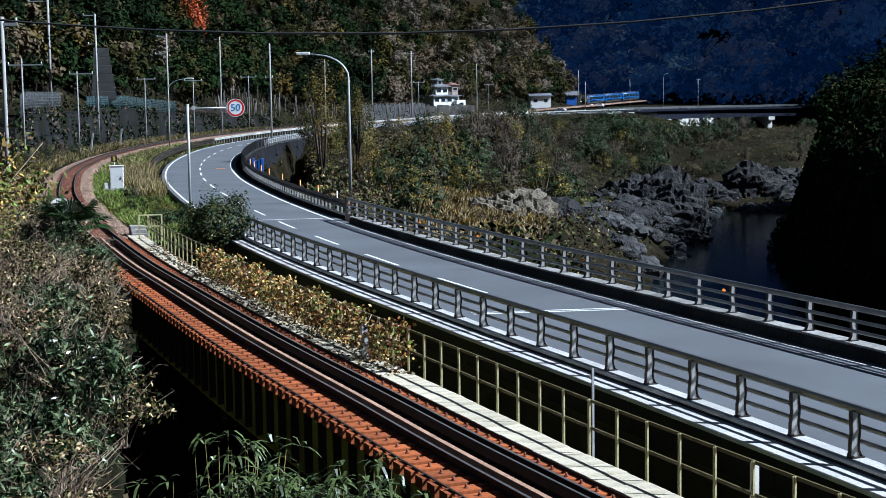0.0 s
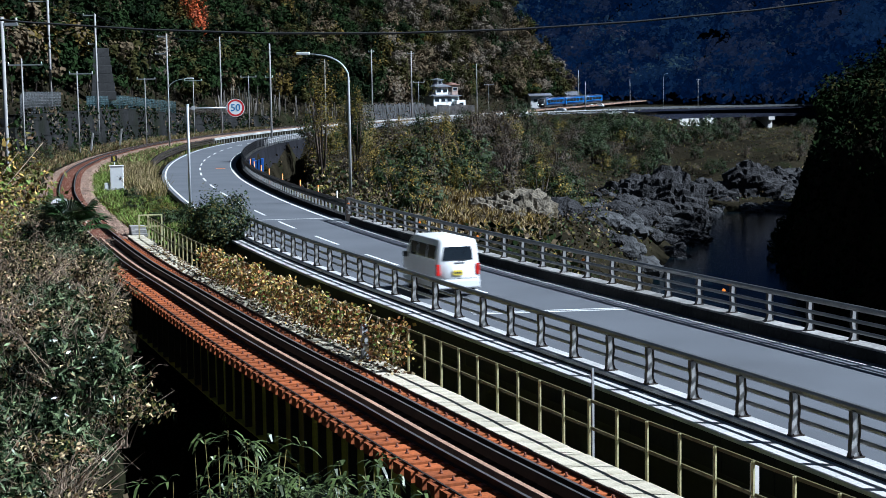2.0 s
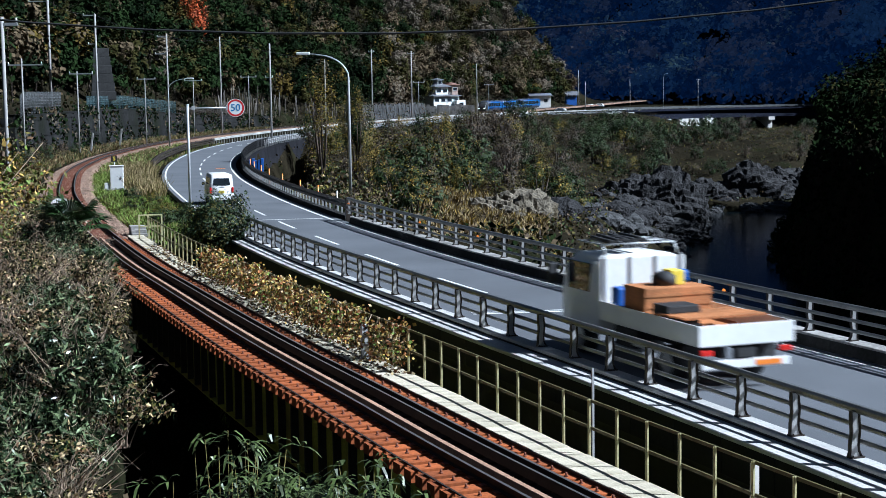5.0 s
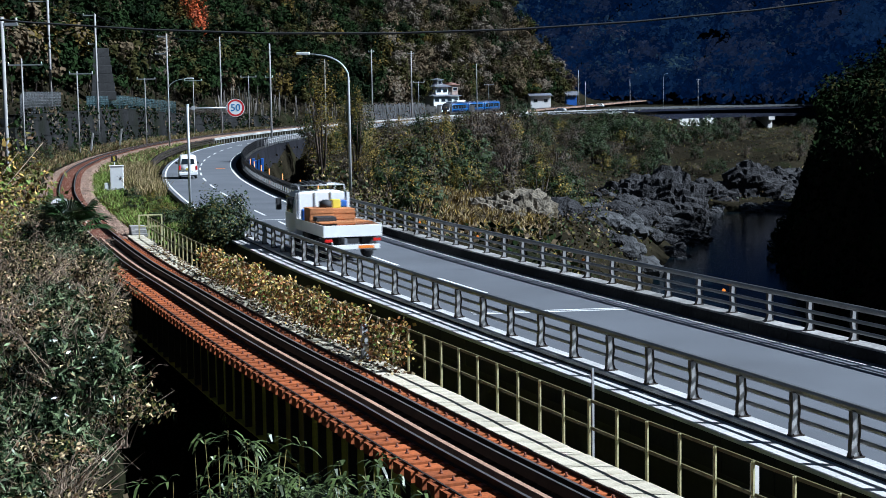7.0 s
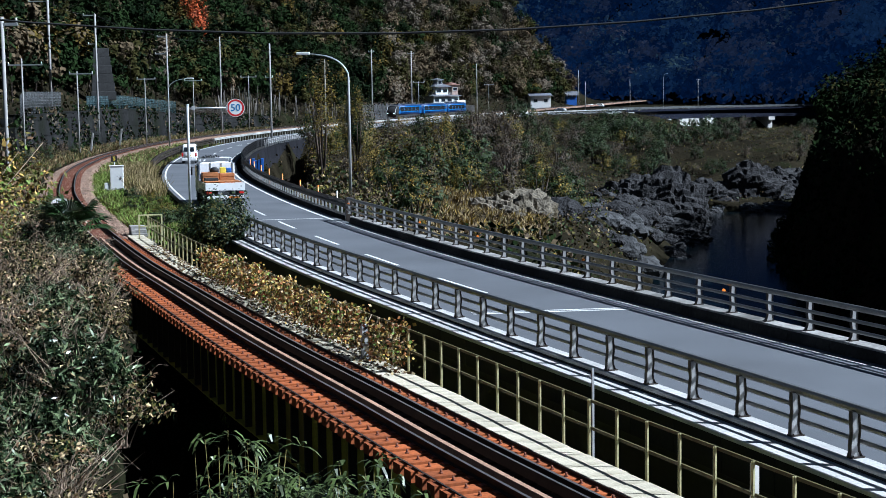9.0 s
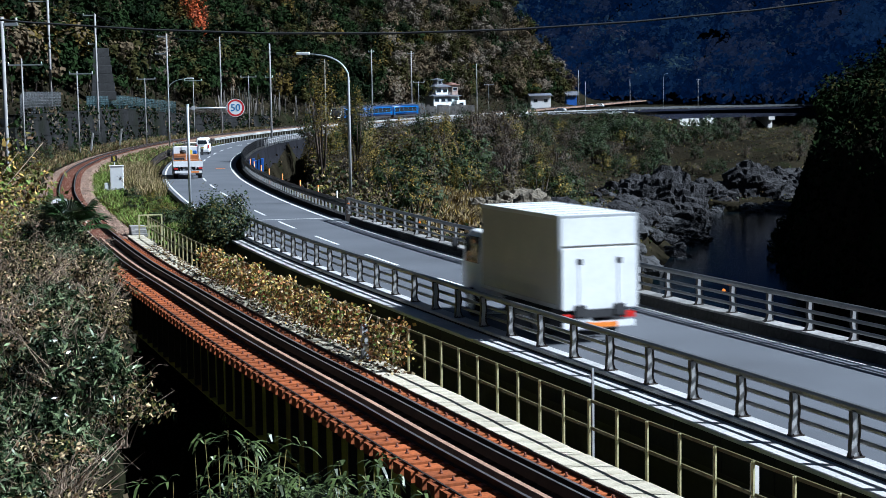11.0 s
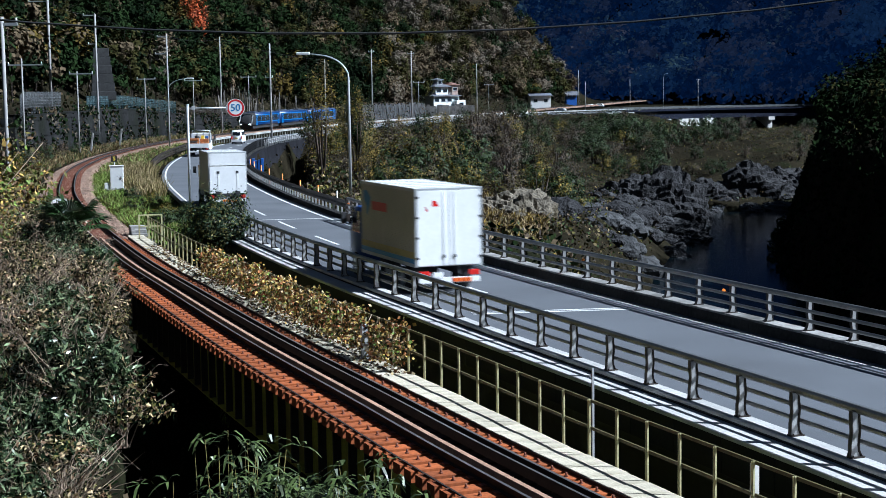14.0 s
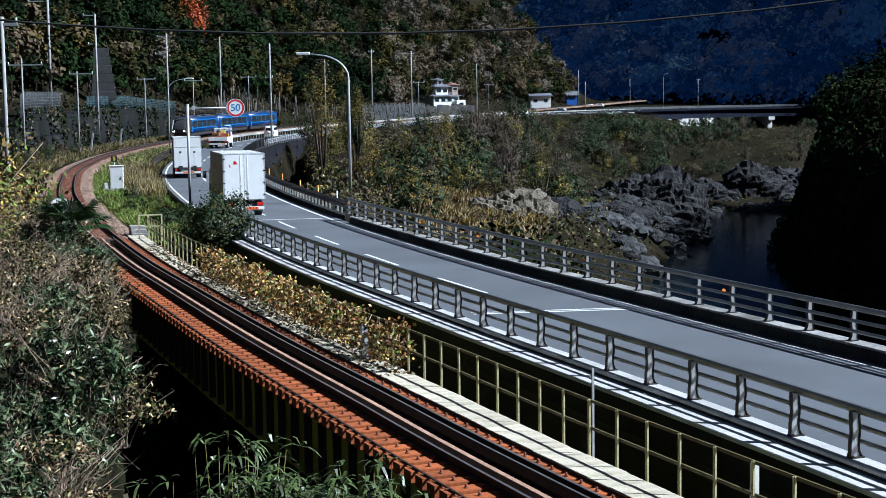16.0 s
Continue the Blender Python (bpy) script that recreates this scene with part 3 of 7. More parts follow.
def ballast_stones():
    """Loose stones, each a small skewed pyramid, over the ballast that lies nearest."""
    r = np.random.RandomState(3)
    verts, faces = [], []
    for k in range(5200):
        a = S_TB_END + 125 * r.uniform(0, 1) ** 1.4
        o = r.uniform(-2.3, 2.3)
        if 0.5 < abs(o) < 0.64:
            continue
        q = TRACK.at(a, o, -0.22 - 0.48 * max(0.0, abs(o) - 1.7))
        size = r.uniform(0.035, 0.075)
        t = r.uniform(0, 6.28)
        base = len(verts)
        for j in range(3):
            verts.append((q.x + size * math.cos(t + 2.1 * j), q.y + size * math.sin(t + 2.1 * j), q.z - 0.02))
        verts.append((q.x + r.uniform(-0.02, 0.02), q.y + r.uniform(-0.02, 0.02), q.z + size * r.uniform(0.6, 1.1)))
        faces += [(base, base + 1, base + 3), (base + 1, base + 2, base + 3), (base + 2, base, base + 3)]
    me = bpy.data.meshes.new("ballast_stones")
    me.from_pydata(verts, [], faces)
    me.materials.append(STONES)
    tagged(new("ballast_stones", me), "loose pale and rust-brown stones on the track bed", "ballast", kind="stuff")


STONES = material("ballast_stone", (0.34, 0.24, 0.175), rough=0.95, var=0.2, scale=1.0, fine=9, bump=0, island=0.55)
ballast_stones()


def build_track_bridge():
    root = tagged(new("railway_bridge"), "rusty deck-girder railway bridge with timber ties and walkway", "bridge", kind="structure")
    for off in (-0.85, 0.85):
        bm = bmesh.new()
        sweep(bm, TRACK, [(off - 0.2, -0.40), (off + 0.2, -0.40), (off + 0.2, -0.43), (off + 0.012, -0.43), (off + 0.012, -2.16), (off + 0.2, -2.16), (off + 0.2, -2.2), (off - 0.2, -2.2), (off - 0.2, -2.16), (off - 0.012, -2.16), (off - 0.012, -0.43), (off - 0.2, -0.43)], S_T0, S_TB_END, 1.5)
        part("girder", bm, GIRDER, root, "yellow-green plate girder")
    bm = bmesh.new()
    box(bm, -0.2, -0.012, -0.035, 0.035, -2.16, -0.43)
    stiff = mesh_from(bm, "stiffener", DARK)
    s = S_T0 + 0.5
    while s < S_TB_END:
        ob = new("stiffener", stiff)
        ob.parent = root
        ob.matrix_basis = TRACK.turn(s) @ Matrix.Translation((-0.85, 0, 0))
        s += 1.15
    # ties with bolts
    bm = bmesh.new()
    for x0, x1, mi, w in ((-1.44, -1.3, 0, 0.19), (-1.3, -0.5, 0, 0.2), (-0.5, 0.5, 1, 0.2), (0.5, 1.22, 0, 0.22)):
        box(bm, x0, x1, -w, w, -0.42, -0.185 - (0.02 if w == 0.19 else 0), mat=mi)
    tie = mesh_from(bm, "tie", [RUST, TIE_DARK])
    bm = bmesh.new()
    for x in (-1.0, 0.98):
        disc(bm, (x, 0.0, -0.145), (0, 0, 1), 0.024, 0.08, 6)
        disc(bm, (x, 0.0, -0.175), (0, 0, 1), 0.045, 0.02, 6)
    for x in (-0.567, 0.567):
        box(bm, x - 0.16, x + 0.16, -0.1, 0.1, -0.186, -0.15)
    bolts = mesh_from(bm, "bolts", RUST_DARK)
    bm = bmesh.new()
    box(bm, -1.38, -1.28, 0.03, 0.055, -0.184, -0.168)
    hook = mesh_from(bm, "hook_bolt", RUST_DARK)
    s = S_T0 + 0.3
    k = 0
    while s < S_TB_END:
        for me, nm in ((tie, "tie"), (bolts, "bolt"), (hook, "hook_bolt")):
            ob = new(nm, me)
            ob.parent = root
            ob.matrix_basis = TRACK.turn(s) @ Matrix.Rotation(0.004 * math.sin(k * 7.3), 4, "Z")
        s += 0.6
        k += 1
    # guard rails inside the running rails
    for off, mat, w in ((-0.30, GUARD_BROWN, 0.055), (0.30, RAIL_SIDE, 0.03)):
        bm = bmesh.new()
        sweep(bm, TRACK, [(off - 0.06, -0.17), (off + 0.06, -0.17), (off + w, -0.02), (off + w, 0.01), (off - w, 0.01), (off - w, -0.02)], S_T0, S_TB_END - 1.2, 1.5)
        part("guard_rail", bm, mat, root, "rusty brown guard rail")
    bm = bmesh.new()
    sweep(bm, TRACK, [(0.275, 0.011), (0.325, 0.011), (0.325, 0.014), (0.275, 0.014)], S_T0, S_TB_END - 1.2, 1.5)
    part("guard_rail_top", bm, RAIL_STEEL, root)
    # long angle irons tying the tie ends together
    for off, hh in ((1.16, -0.12), (-1.3, -0.165)):
        bm = bmesh.new()
        sweep(bm, TRACK, [(off - 0.02, -0.19), (off + 0.02, -0.19), (off + 0.02, hh), (off - 0.02, hh)], S_T0, S_TB_END - 0.3, 1.5)
        part("tie_spacer", bm, RAIL_SIDE, root, "dark rusty spacing bar")
    # walkway slabs
    bm = bmesh.new()
    box(bm, -0.41, 0.41, -0.395, 0.395, -0.06, 0.0, bevel=0.012)
    slab = mesh_from(bm, "walkway_slab", SLAB)
    s = S_T0 + 0.4
    k = 0
    while s < S_TB_END + 1:
        ob = new("walkway_slab", slab)
        ob.parent = root
        ob.matrix_basis = TRACK.turn(s) @ pose(1.68, 0, -0.16 + 0.006 * math.sin(k * 2.1), 0.4 * math.sin(k * 3.7), 0.5 * math.sin(k * 5.1), 0.5 * math.sin(k * 1.9))
        s += 0.8
        k += 1
    for off in (1.32, 2.06):
        bm = bmesh.new()
        sweep(bm, TRACK, [(off - 0.04, -0.36), (off + 0.04, -0.36), (off + 0.04, -0.225), (off - 0.04, -0.225)], S_T0, S_TB_END + 1, 1.5)
        part("walkway_bearer", bm, FENCE_DARK, root)
    # walkway fence
    fence = tagged(new("walkway_fence"), "yellow-green painted steel walkway fence with thin posts", "fence")
    bm = bmesh.new()
    box(bm, -0.028, 0.028, -0.004, 0.004, -0.35, 0.92)
    box(bm, -0.004, 0.028, -0.028, 0.004, -0.35, 0.92)
    pm = mesh_from(bm, "fence_post", FENCE_YELLOW)
    first = TRACK.s_at_y(36.63) - 0.42
    s = first - 1.13 * 20
    while s < S_TB_END - 1:
        if s > S_T0:
            ob = new("post", pm)
            ob.parent = fence
            ob.matrix_basis = TRACK.turn(s) @ Matrix.Translation((2.1, 0, 0))
        s += 1.13
    for z in (0.89, 0.36):
        bm = bmesh.new()
        sweep(bm, TRACK, [(2.13, z - 0.03), (2.165, z - 0.03), (2.165, z + 0.03), (2.13, z + 0.03)], S_T0, S_TB_END - 1, 1.5)
        part("fence_rail", bm, FENCE_DARK, fence, "dark green fence rail")
    # end frame of the walkway, with the steps
    m = TRACK.turn(S_TB_END - 1) @ Matrix.Translation((2.1, 0, 0))
    bm = bmesh.new()
    for x in (-0.45, 0.0, 0.68):
        box(bm, x - 0.035, x + 0.035, -0.03, 0.03, -0.3, 1.05, m=m)
    for z in (1.02, 0.45):
        box(bm, -0.45, 0.68, -0.025, 0.025, z - 0.03, z + 0.03, m=m)
    part("end_frame", bm, FENCE_YELLOW, fence)
    # abutment under the track
    bm = bmesh.new()
    box(bm, -2.4, 2.6, 0, 2.0, -9, -0.45, m=TRACK.turn(S_TB_END))
    part("abutment", bm, OLD_CONCRETE, root)


build_track_bridge()

# concrete steps at the walkway's end
bm = bmesh.new()
m = TRACK.turn(S_TB_END + 1.6) @ Matrix.Translation((1.9, 0, 0))
for i in range(3):
    box(bm, -0.4, 0.4, -0.6 + i * 0.35, 0.9, -0.25 + i * 0.17, -0.08 + i * 0.17, bevel=0.015, m=m)
tagged(part("concrete_steps", bm, GRIMY), "small worn concrete steps beside the track", "steps")


# ---- vegetation ----
RNG = np.random.RandomState(7)


def leaf_quads(C, size, aspect=0.5, flat=0.0, down=0.0, N=None):
    """Four-cornered leaves at the centres C: arrays of corners (n, 4, 3)."""
    n = len(C)
    a = RNG.normal(size=(n, 3))
    a[:, 2] = a[:, 2] * (1 - flat) - down
    a /= np.linalg.norm(a, axis=1)[:, None] + 1e-9
    b = np.cross(a, RNG.normal(size=(n, 3)))
    if N is not None:
        # leaves that face roughly outwards, as N says
        f = N / (np.linalg.norm(N, axis=1)[:, None] + 1e-9) + RNG.normal(size=(n, 3)) * 0.32
        a = np.cross(f, a)
        a /= np.linalg.norm(a, axis=1)[:, None] + 1e-9
        b = np.cross(f, a)
    b /= np.linalg.norm(b, axis=1)[:, None] + 1e-9
    s = (size * RNG.uniform(0.6, 1.4, n))[:, None]
    return np.stack([C - a * s * 0.5, C + b * s * aspect * 0.5, C + a * s * 0.5, C - b * s * aspect * 0.5], 1)


def quads_mesh(name, quads, mats, index=None):
    q = np.asarray(quads, np.float32).reshape(-1, 3)
    n = len(q) // 4
    me = bpy.data.meshes.new(name)
    me.vertices.add(n * 4)
    me.vertices.foreach_set("co", q.ravel())
    me.loops.add(n * 4)
    me.loops.foreach_set("vertex_index", np.arange(n * 4, dtype=np.int32))
    me.polygons.add(n)
    me.polygons.foreach_set("loop_start", np.arange(0, n * 4, 4, dtype=np.int32))
    me.polygons.foreach_set("loop_total", np.full(n, 4, np.int32))
    for m in mats:
        me.materials.append(m)
    if index is not None:
        me.polygons.foreach_set("material_index", np.asarray(index, np.int32))
    me.update()
    me.validate()
    return me


def crown_points(n, r, h, clumps, spread=0.28, hollow=0.45, outward=False):
    """Points of an uneven crown round the origin's axis, base at z=0: several clumps on a lumpy shell."""
    th, ph = RNG.uniform(0, 6.283, clumps), np.arccos(RNG.uniform(-0.75, 1, clumps))
    rad = RNG.uniform(hollow, 1.0, clumps)
    cc = np.stack([r * rad * np.sin(ph) * np.cos(th), r * rad * np.sin(ph) * np.sin(th), h * 0.5 + h * 0.5 * rad * np.cos(ph)], 1)
    k = RNG.randint(0, clumps, n)
    d = RNG.normal(size=(n, 3)) * np.array([r, r, h * 0.5]) * spread * RNG.uniform(0.5, 1.2, clumps)[k][:, None]
    if outward:
        N = d / np.array([r, r, h * 0.5]) + 0.35 * (cc[k] - np.array([0, 0, h * 0.4])) / r + np.array([0, 0, 0.12])
        return cc[k] + d, N
    return cc[k] + d


def stem_quads(a, b, w):
    """A thin crossed pair of strips from a to b."""
    a, b = np.asarray(a, float), np.asarray(b, float)
    out = []
    for d in (np.array([1, 0, 0]), np.array([0, 1, 0])):
        out.append([a - d * w / 2, a + d * w / 2, b + d * w * 0.2, b - d * w * 0.2])
    return out


def woods(name, label, places, mats, weights, r_range, h_range, leaves, size, trunk=True, stands=0.0):
    """Many trees in one mesh; stands gathers trees of one kind into patches of about that many metres."""
    Q, I = [], []
    z = ground_z(places[:, 0], places[:, 1])
    share = np.cumsum(np.array(weights) / sum(weights))
    lot = RNG.uniform(0, 1, len(places))
    if stands:
        patch = wavy(places[:, 0], places[:, 1], stands, 5) + RNG.normal(0, 0.22, len(places))
        lot = 0.75 * (np.argsort(np.argsort(patch)) + 0.5) / len(places) + 0.25 * lot
    kinds = np.searchsorted(share, np.clip(lot, 0, 0.9999))
    for (x, y), gz, k in zip(places, z, kinds):
        r = RNG.uniform(*r_range)
        h = RNG.uniform(*h_range)
        lift = h * RNG.uniform(0.1, 0.3)
        pts, N = crown_points(leaves, r, h - lift, 12, 0.19, 0.5, True)
        q = leaf_quads(pts + np.array([x, y, gz + lift]), size, 0.75, N=N)
        Q.append(q)
        I.append(np.full(len(q), k))
        if trunk:
            st = np.array(stem_quads((x, y, gz - 0.5), (x + RNG.uniform(-0.6, 0.6), y, gz + h * 0.8), 0.3))
            Q.append(st)
            I.append(np.full(len(st), len(mats)))
    me = quads_mesh(name, np.concatenate(Q), [*mats, BARK], np.concatenate(I))
    return tagged(new(name, me), label, "trees", kind="stuff")


def hillside_places(n, y0, y1, d0, d1):
    s = RNG.uniform(TRACK.s_at_y(y0), TRACK.s_at_y(y1), n)
    d = d0 + (d1 - d0) * RNG.uniform(0, 1, n) ** 1.2
    return np.array([TRACK.at(a, -b)[:2] for a, b in zip(s, d)])


FOREST = [F_GREEN, F_DEEP, F_OLIVE, F_BROWN]
HILL_KINDS = [F_DEEP, F_GREEN, F_OLIVE, F_GOLD, F_BROWN, F_GREY]
hill_places = hillside_places(1250, 130, 700, 11.8, 88)
hill_places = hill_places[past_ridge(hill_places[:, 0], hill_places[:, 1]) < 0]
hill_places = hill_places[hill_places[:, 0] > -0.32 * hill_places[:, 1] - 12]
greener = hill_places[:, 0] / hill_places[:, 1] < -0.035
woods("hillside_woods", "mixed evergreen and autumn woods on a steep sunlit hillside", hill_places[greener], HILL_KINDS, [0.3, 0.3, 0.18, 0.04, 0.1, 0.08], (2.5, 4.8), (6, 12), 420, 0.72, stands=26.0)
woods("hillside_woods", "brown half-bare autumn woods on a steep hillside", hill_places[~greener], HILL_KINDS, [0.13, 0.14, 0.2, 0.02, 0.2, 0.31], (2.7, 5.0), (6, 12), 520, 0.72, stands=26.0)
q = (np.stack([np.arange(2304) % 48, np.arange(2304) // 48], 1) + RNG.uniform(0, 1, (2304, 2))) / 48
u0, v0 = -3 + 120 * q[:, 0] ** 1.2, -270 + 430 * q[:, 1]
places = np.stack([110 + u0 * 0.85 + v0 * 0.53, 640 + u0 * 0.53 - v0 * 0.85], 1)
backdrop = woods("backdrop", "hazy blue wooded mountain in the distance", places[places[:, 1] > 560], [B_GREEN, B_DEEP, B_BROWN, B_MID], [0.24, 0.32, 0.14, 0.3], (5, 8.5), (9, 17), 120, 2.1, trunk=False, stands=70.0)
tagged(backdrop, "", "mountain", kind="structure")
yy = RNG.uniform(70, 430, 420)
xx = np.interp(yy, BANK_Y, BANK_R) + 4 + 4.0 * smooth(yy, 120, 200) + 60 * RNG.uniform(0, 1, 420) ** 1.3
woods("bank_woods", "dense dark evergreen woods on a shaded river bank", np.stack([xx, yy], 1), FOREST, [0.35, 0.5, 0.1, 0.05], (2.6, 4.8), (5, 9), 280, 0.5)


# one maple in full autumn red on the hillside
woods("red_maple", "maple in red autumn leaf on the hillside", np.array([[-57.0, 366.0], [-59.5, 368.0], [-56.5, 369.0]]), [L_RED], [1], (2.2, 2.8), (14, 16), 900, 0.45)


def ground_cover(name, label, X, Y, mats, p, size, lift):
    z = ground_z(X, Y)
    C = np.stack([X, Y, z + lift * RNG.uniform(0, 1, len(X)) ** 1.5], 1)
    me = quads_mesh(name, leaf_quads(C, size, 0.6), mats, RNG.choice(len(mats), len(X), p=p))
    return tagged(new(name, me), label, "undergrowth", kind="stuff")


hp = hillside_places(34000, 95, 690, 8.8, 75)
hp = hp[past_ridge(hp[:, 0], hp[:, 1]) < 6]
ground_cover("hillside_scrub", "low scrub and dead leaves on the hillside", hp[:, 0], hp[:, 1], [F_OLIVE, F_BROWN, F_DEEP, F_GREY], [0.28, 0.24, 0.34, 0.14], 0.6, 1.2)
sy = 88 + 460 * RNG.uniform(0, 1, 36000) ** 1.3
sx = np.interp(sy, ROAD.p[:, 1], ROAD.p[:, 0]) + 5.2
sp = np.stack([sx + (np.interp(sy, BANK_Y, BANK_L) - 3 - sx) * RNG.uniform(0, 1, len(sy)), sy], 1)
open_slope = (sp[:, 1] > 90) & (sp[:, 1] < 186) & (sp[:, 0] > -0.012 * sp[:, 1]) & (sp[:, 0] < 0.06 * sp[:, 1])
litter = sp[open_slope & (RNG.uniform(0, 1, len(sp)) < 0.8)]
litter = np.concatenate([litter + RNG.normal(0, 0.6, litter.shape) for _ in range(4)])
C = np.column_stack([litter, ground_z(litter[:, 0], litter[:, 1]) + 0.1 + 0.3 * RNG.uniform(0, 1, len(litter)) ** 2])
me = quads_mesh("slope_litter", leaf_quads(C, 0.24, 0.6, N=np.tile([0.5, -0.35, 0.8], (len(C), 1))), [L_STRAW, V_PALE, S_BROWN, S_GOLD, ROCK_WARM], RNG.choice(5, len(C), p=[0.24, 0.03, 0.36, 0.12, 0.25]))
tagged(new("slope_litter", me), "dry grass, litter and stones on the open sunlit slope", "undergrowth", kind="stuff")
sp = sp[~open_slope]
ground_cover("slope_scrub", "dry scrub and grass on the river slope", sp[:, 0], sp[:, 1], [S_OLIVE, S_BROWN, L_STRAW, S_GREEN, S_GREY], [0.28, 0.26, 0.06, 0.26, 0.14], 0.38, 1.0)
# near-black leaves stand for the shade below the bridges
gx, gy = RNG.uniform(-24, 20, 14000), RNG.uniform(24, 90, 14000)
gz = ground_z(gx, gy)
gx, gy = gx[gz < -1.2], gy[gz < -1.2]
ground_cover("gully_scrub", "undergrowth in the gully, coloured near-black for shade", gx, gy, [F_DEEP, F_GREEN, F_BROWN], [0.6, 0.25, 0.15], 0.4, 1.2)
# undergrowth in the same haze-emitting colours, filling gaps between the trees
mu, mv = RNG.uniform(-6, 115, 11000), RNG.uniform(-280, 165, 11000)
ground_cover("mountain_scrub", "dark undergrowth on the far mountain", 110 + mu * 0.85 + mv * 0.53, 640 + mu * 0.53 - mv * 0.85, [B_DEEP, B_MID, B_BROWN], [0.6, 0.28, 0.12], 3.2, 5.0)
yc = RNG.uniform(60, 430, 13000)
xc = np.interp(yc, BANK_Y, BANK_R) + RNG.uniform(-0.6, 11, 13000)
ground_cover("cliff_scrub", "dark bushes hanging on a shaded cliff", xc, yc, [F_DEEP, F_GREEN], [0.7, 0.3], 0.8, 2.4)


# bushes and small trees: a few shapes, copied
def bush_shape(mats, r, h, n, size, stems=6, clumps=22, aspect=0.55):
    c, N = crown_points(n, r, h, clumps, 0.15, 0.5, True)
    c[:, 2] = np.maximum(c[:, 2], 0.02)
    crown = quads_mesh("foliage", leaf_quads(c, size, aspect, N=N), mats, RNG.randint(0, len(mats), n))
    bm = bmesh.new()
    for k in range(stems):
        a = RNG.uniform(0, 6.28)
        e = RNG.uniform(0.3, 0.75)
        mid = (math.cos(a) * r * 0.25, math.sin(a) * r * 0.25, h * 0.4)
        tube(bm, [(math.cos(a) * 0.1, math.sin(a) * 0.1, -0.4), mid, (math.cos(a) * r * e, math.sin(a) * r * e, h * RNG.uniform(0.6, 0.95))], [0.03 + 0.012 * h, 0.025 + 0.006 * h, 0.01], 5)
    return crown, mesh_from(bm, "stems", BARK)


def plant(name, shape, x, y, scale=1.0, label="", group="", category="bush", z=None, squash=1.0):
    root = tagged(new(name), label, category, group)
    for nm, me in zip(("foliage", "stem"), shape):
        ob = new(nm, me)
        ob.parent = root
    gz = float(ground_z(np.array([x]), np.array([y]))[0]) if z is None else z
    root.matrix_basis = Matrix.Translation((x, y, gz)) @ Matrix.Rotation(RNG.uniform(0, 6.28), 4, "Z") @ Matrix.Diagonal((scale, scale, scale * squash, 1))
    return root


BUSHES = {
    "olive": bush_shape([S_OLIVE, S_OLIVE, S_GREEN, S_GOLD], 2.0, 3.2, 1150, 0.21),
    "yellow": bush_shape([S_GOLD, S_OLIVE, S_OLIVE, L_YELLOW], 1.8, 3.4, 1100, 0.18),
    "green": bush_shape([S_GREEN, L_DEEP, S_GREEN], 2.0, 3.4, 1100, 0.24),
    "brown": bush_shape([S_BROWN, S_OLIVE, S_GREY], 1.9, 2.6, 1050, 0.19),
    "bare": bush_shape([S_GREY, S_BROWN, S_GREY], 1.9, 4.0, 1000, 0.19, 7),
}
BUSH_LABEL = {"olive": "dull olive-green bush on the river slope", "yellow": "bush with sparse yellow autumn leaves", "green": "dense dark evergreen bush on the slope", "brown": "dry brown autumn bush on the slope", "bare": "half-bare grey twiggy bush"}


def slope_bushes():
    """Bushes on the slope between the road and the river."""
    made = 0
    for i in range(215):
        s = RNG.uniform(ROAD.s_at_y(92), ROAD.s_at_y(470))
        d = 6.0 + 62 * RNG.uniform(0, 1) ** 1.1
        q = ROAD.at(s, d)
        left = np.interp(q.y, BANK_Y, BANK_L)
        in_cove = 120 < q.y < 270 and q.x < -10 - (q.y - 125) * 0.0855 + 0.8
        if in_cove or q.x > left - 9 or q.y < 92 or (q.x > 9 and q.y < 175) or (q.x > 0.085 * q.y and q.y < 302) or (q.x > -0.006 * q.y and q.y < 182):
            continue
        bearing = q.x / q.y
        mix = [0.38, 0.34, 0.18, 0.06, 0.04] if bearing < 0.015 else [0.22, 0.03, 0.27, 0.24, 0.24] if bearing < 0.085 else [0.1, 0.0, 0.62, 0.16, 0.12]
        gap = RNG.choice(["olive", "yellow", "green", "brown", "bare"], p=mix)
        sc = RNG.uniform(0.65, 1.3) * (1.0 if d < 14 else 1.4)
        if d < 9 and q.y > 130:
            sc *= 0.7
        plant("bush", BUSHES[gap], q.x, q.y, sc, BUSH_LABEL[gap], "slope bushes")


slope_bushes()
for i in range(66):
    y = RNG.uniform(215, 510)
    a, b = float(np.interp(y, ROAD.p[:, 1], ROAD.p[:, 0])) + 7, float(np.interp(y, BANK_Y, BANK_L)) - 7
    kind = ["green", "olive", "bare", "brown", "bare"][i % 5]
    x = a + (b - a) * RNG.uniform(0, 1)
    if x > 0.085 * y and y < 302:
        continue
    if x > 0.085 * y and kind == "olive":
        kind = "green"
    low = 0.5 if x > 0.05 * y and y > 320 else 1.0
    plant("bush", BUSHES[kind], x, y, low * RNG.uniform(1.3, 2.1) * (0.75 if x - a < 6 else 1.0), BUSH_LABEL[kind], "slope bushes", squash=1.1)


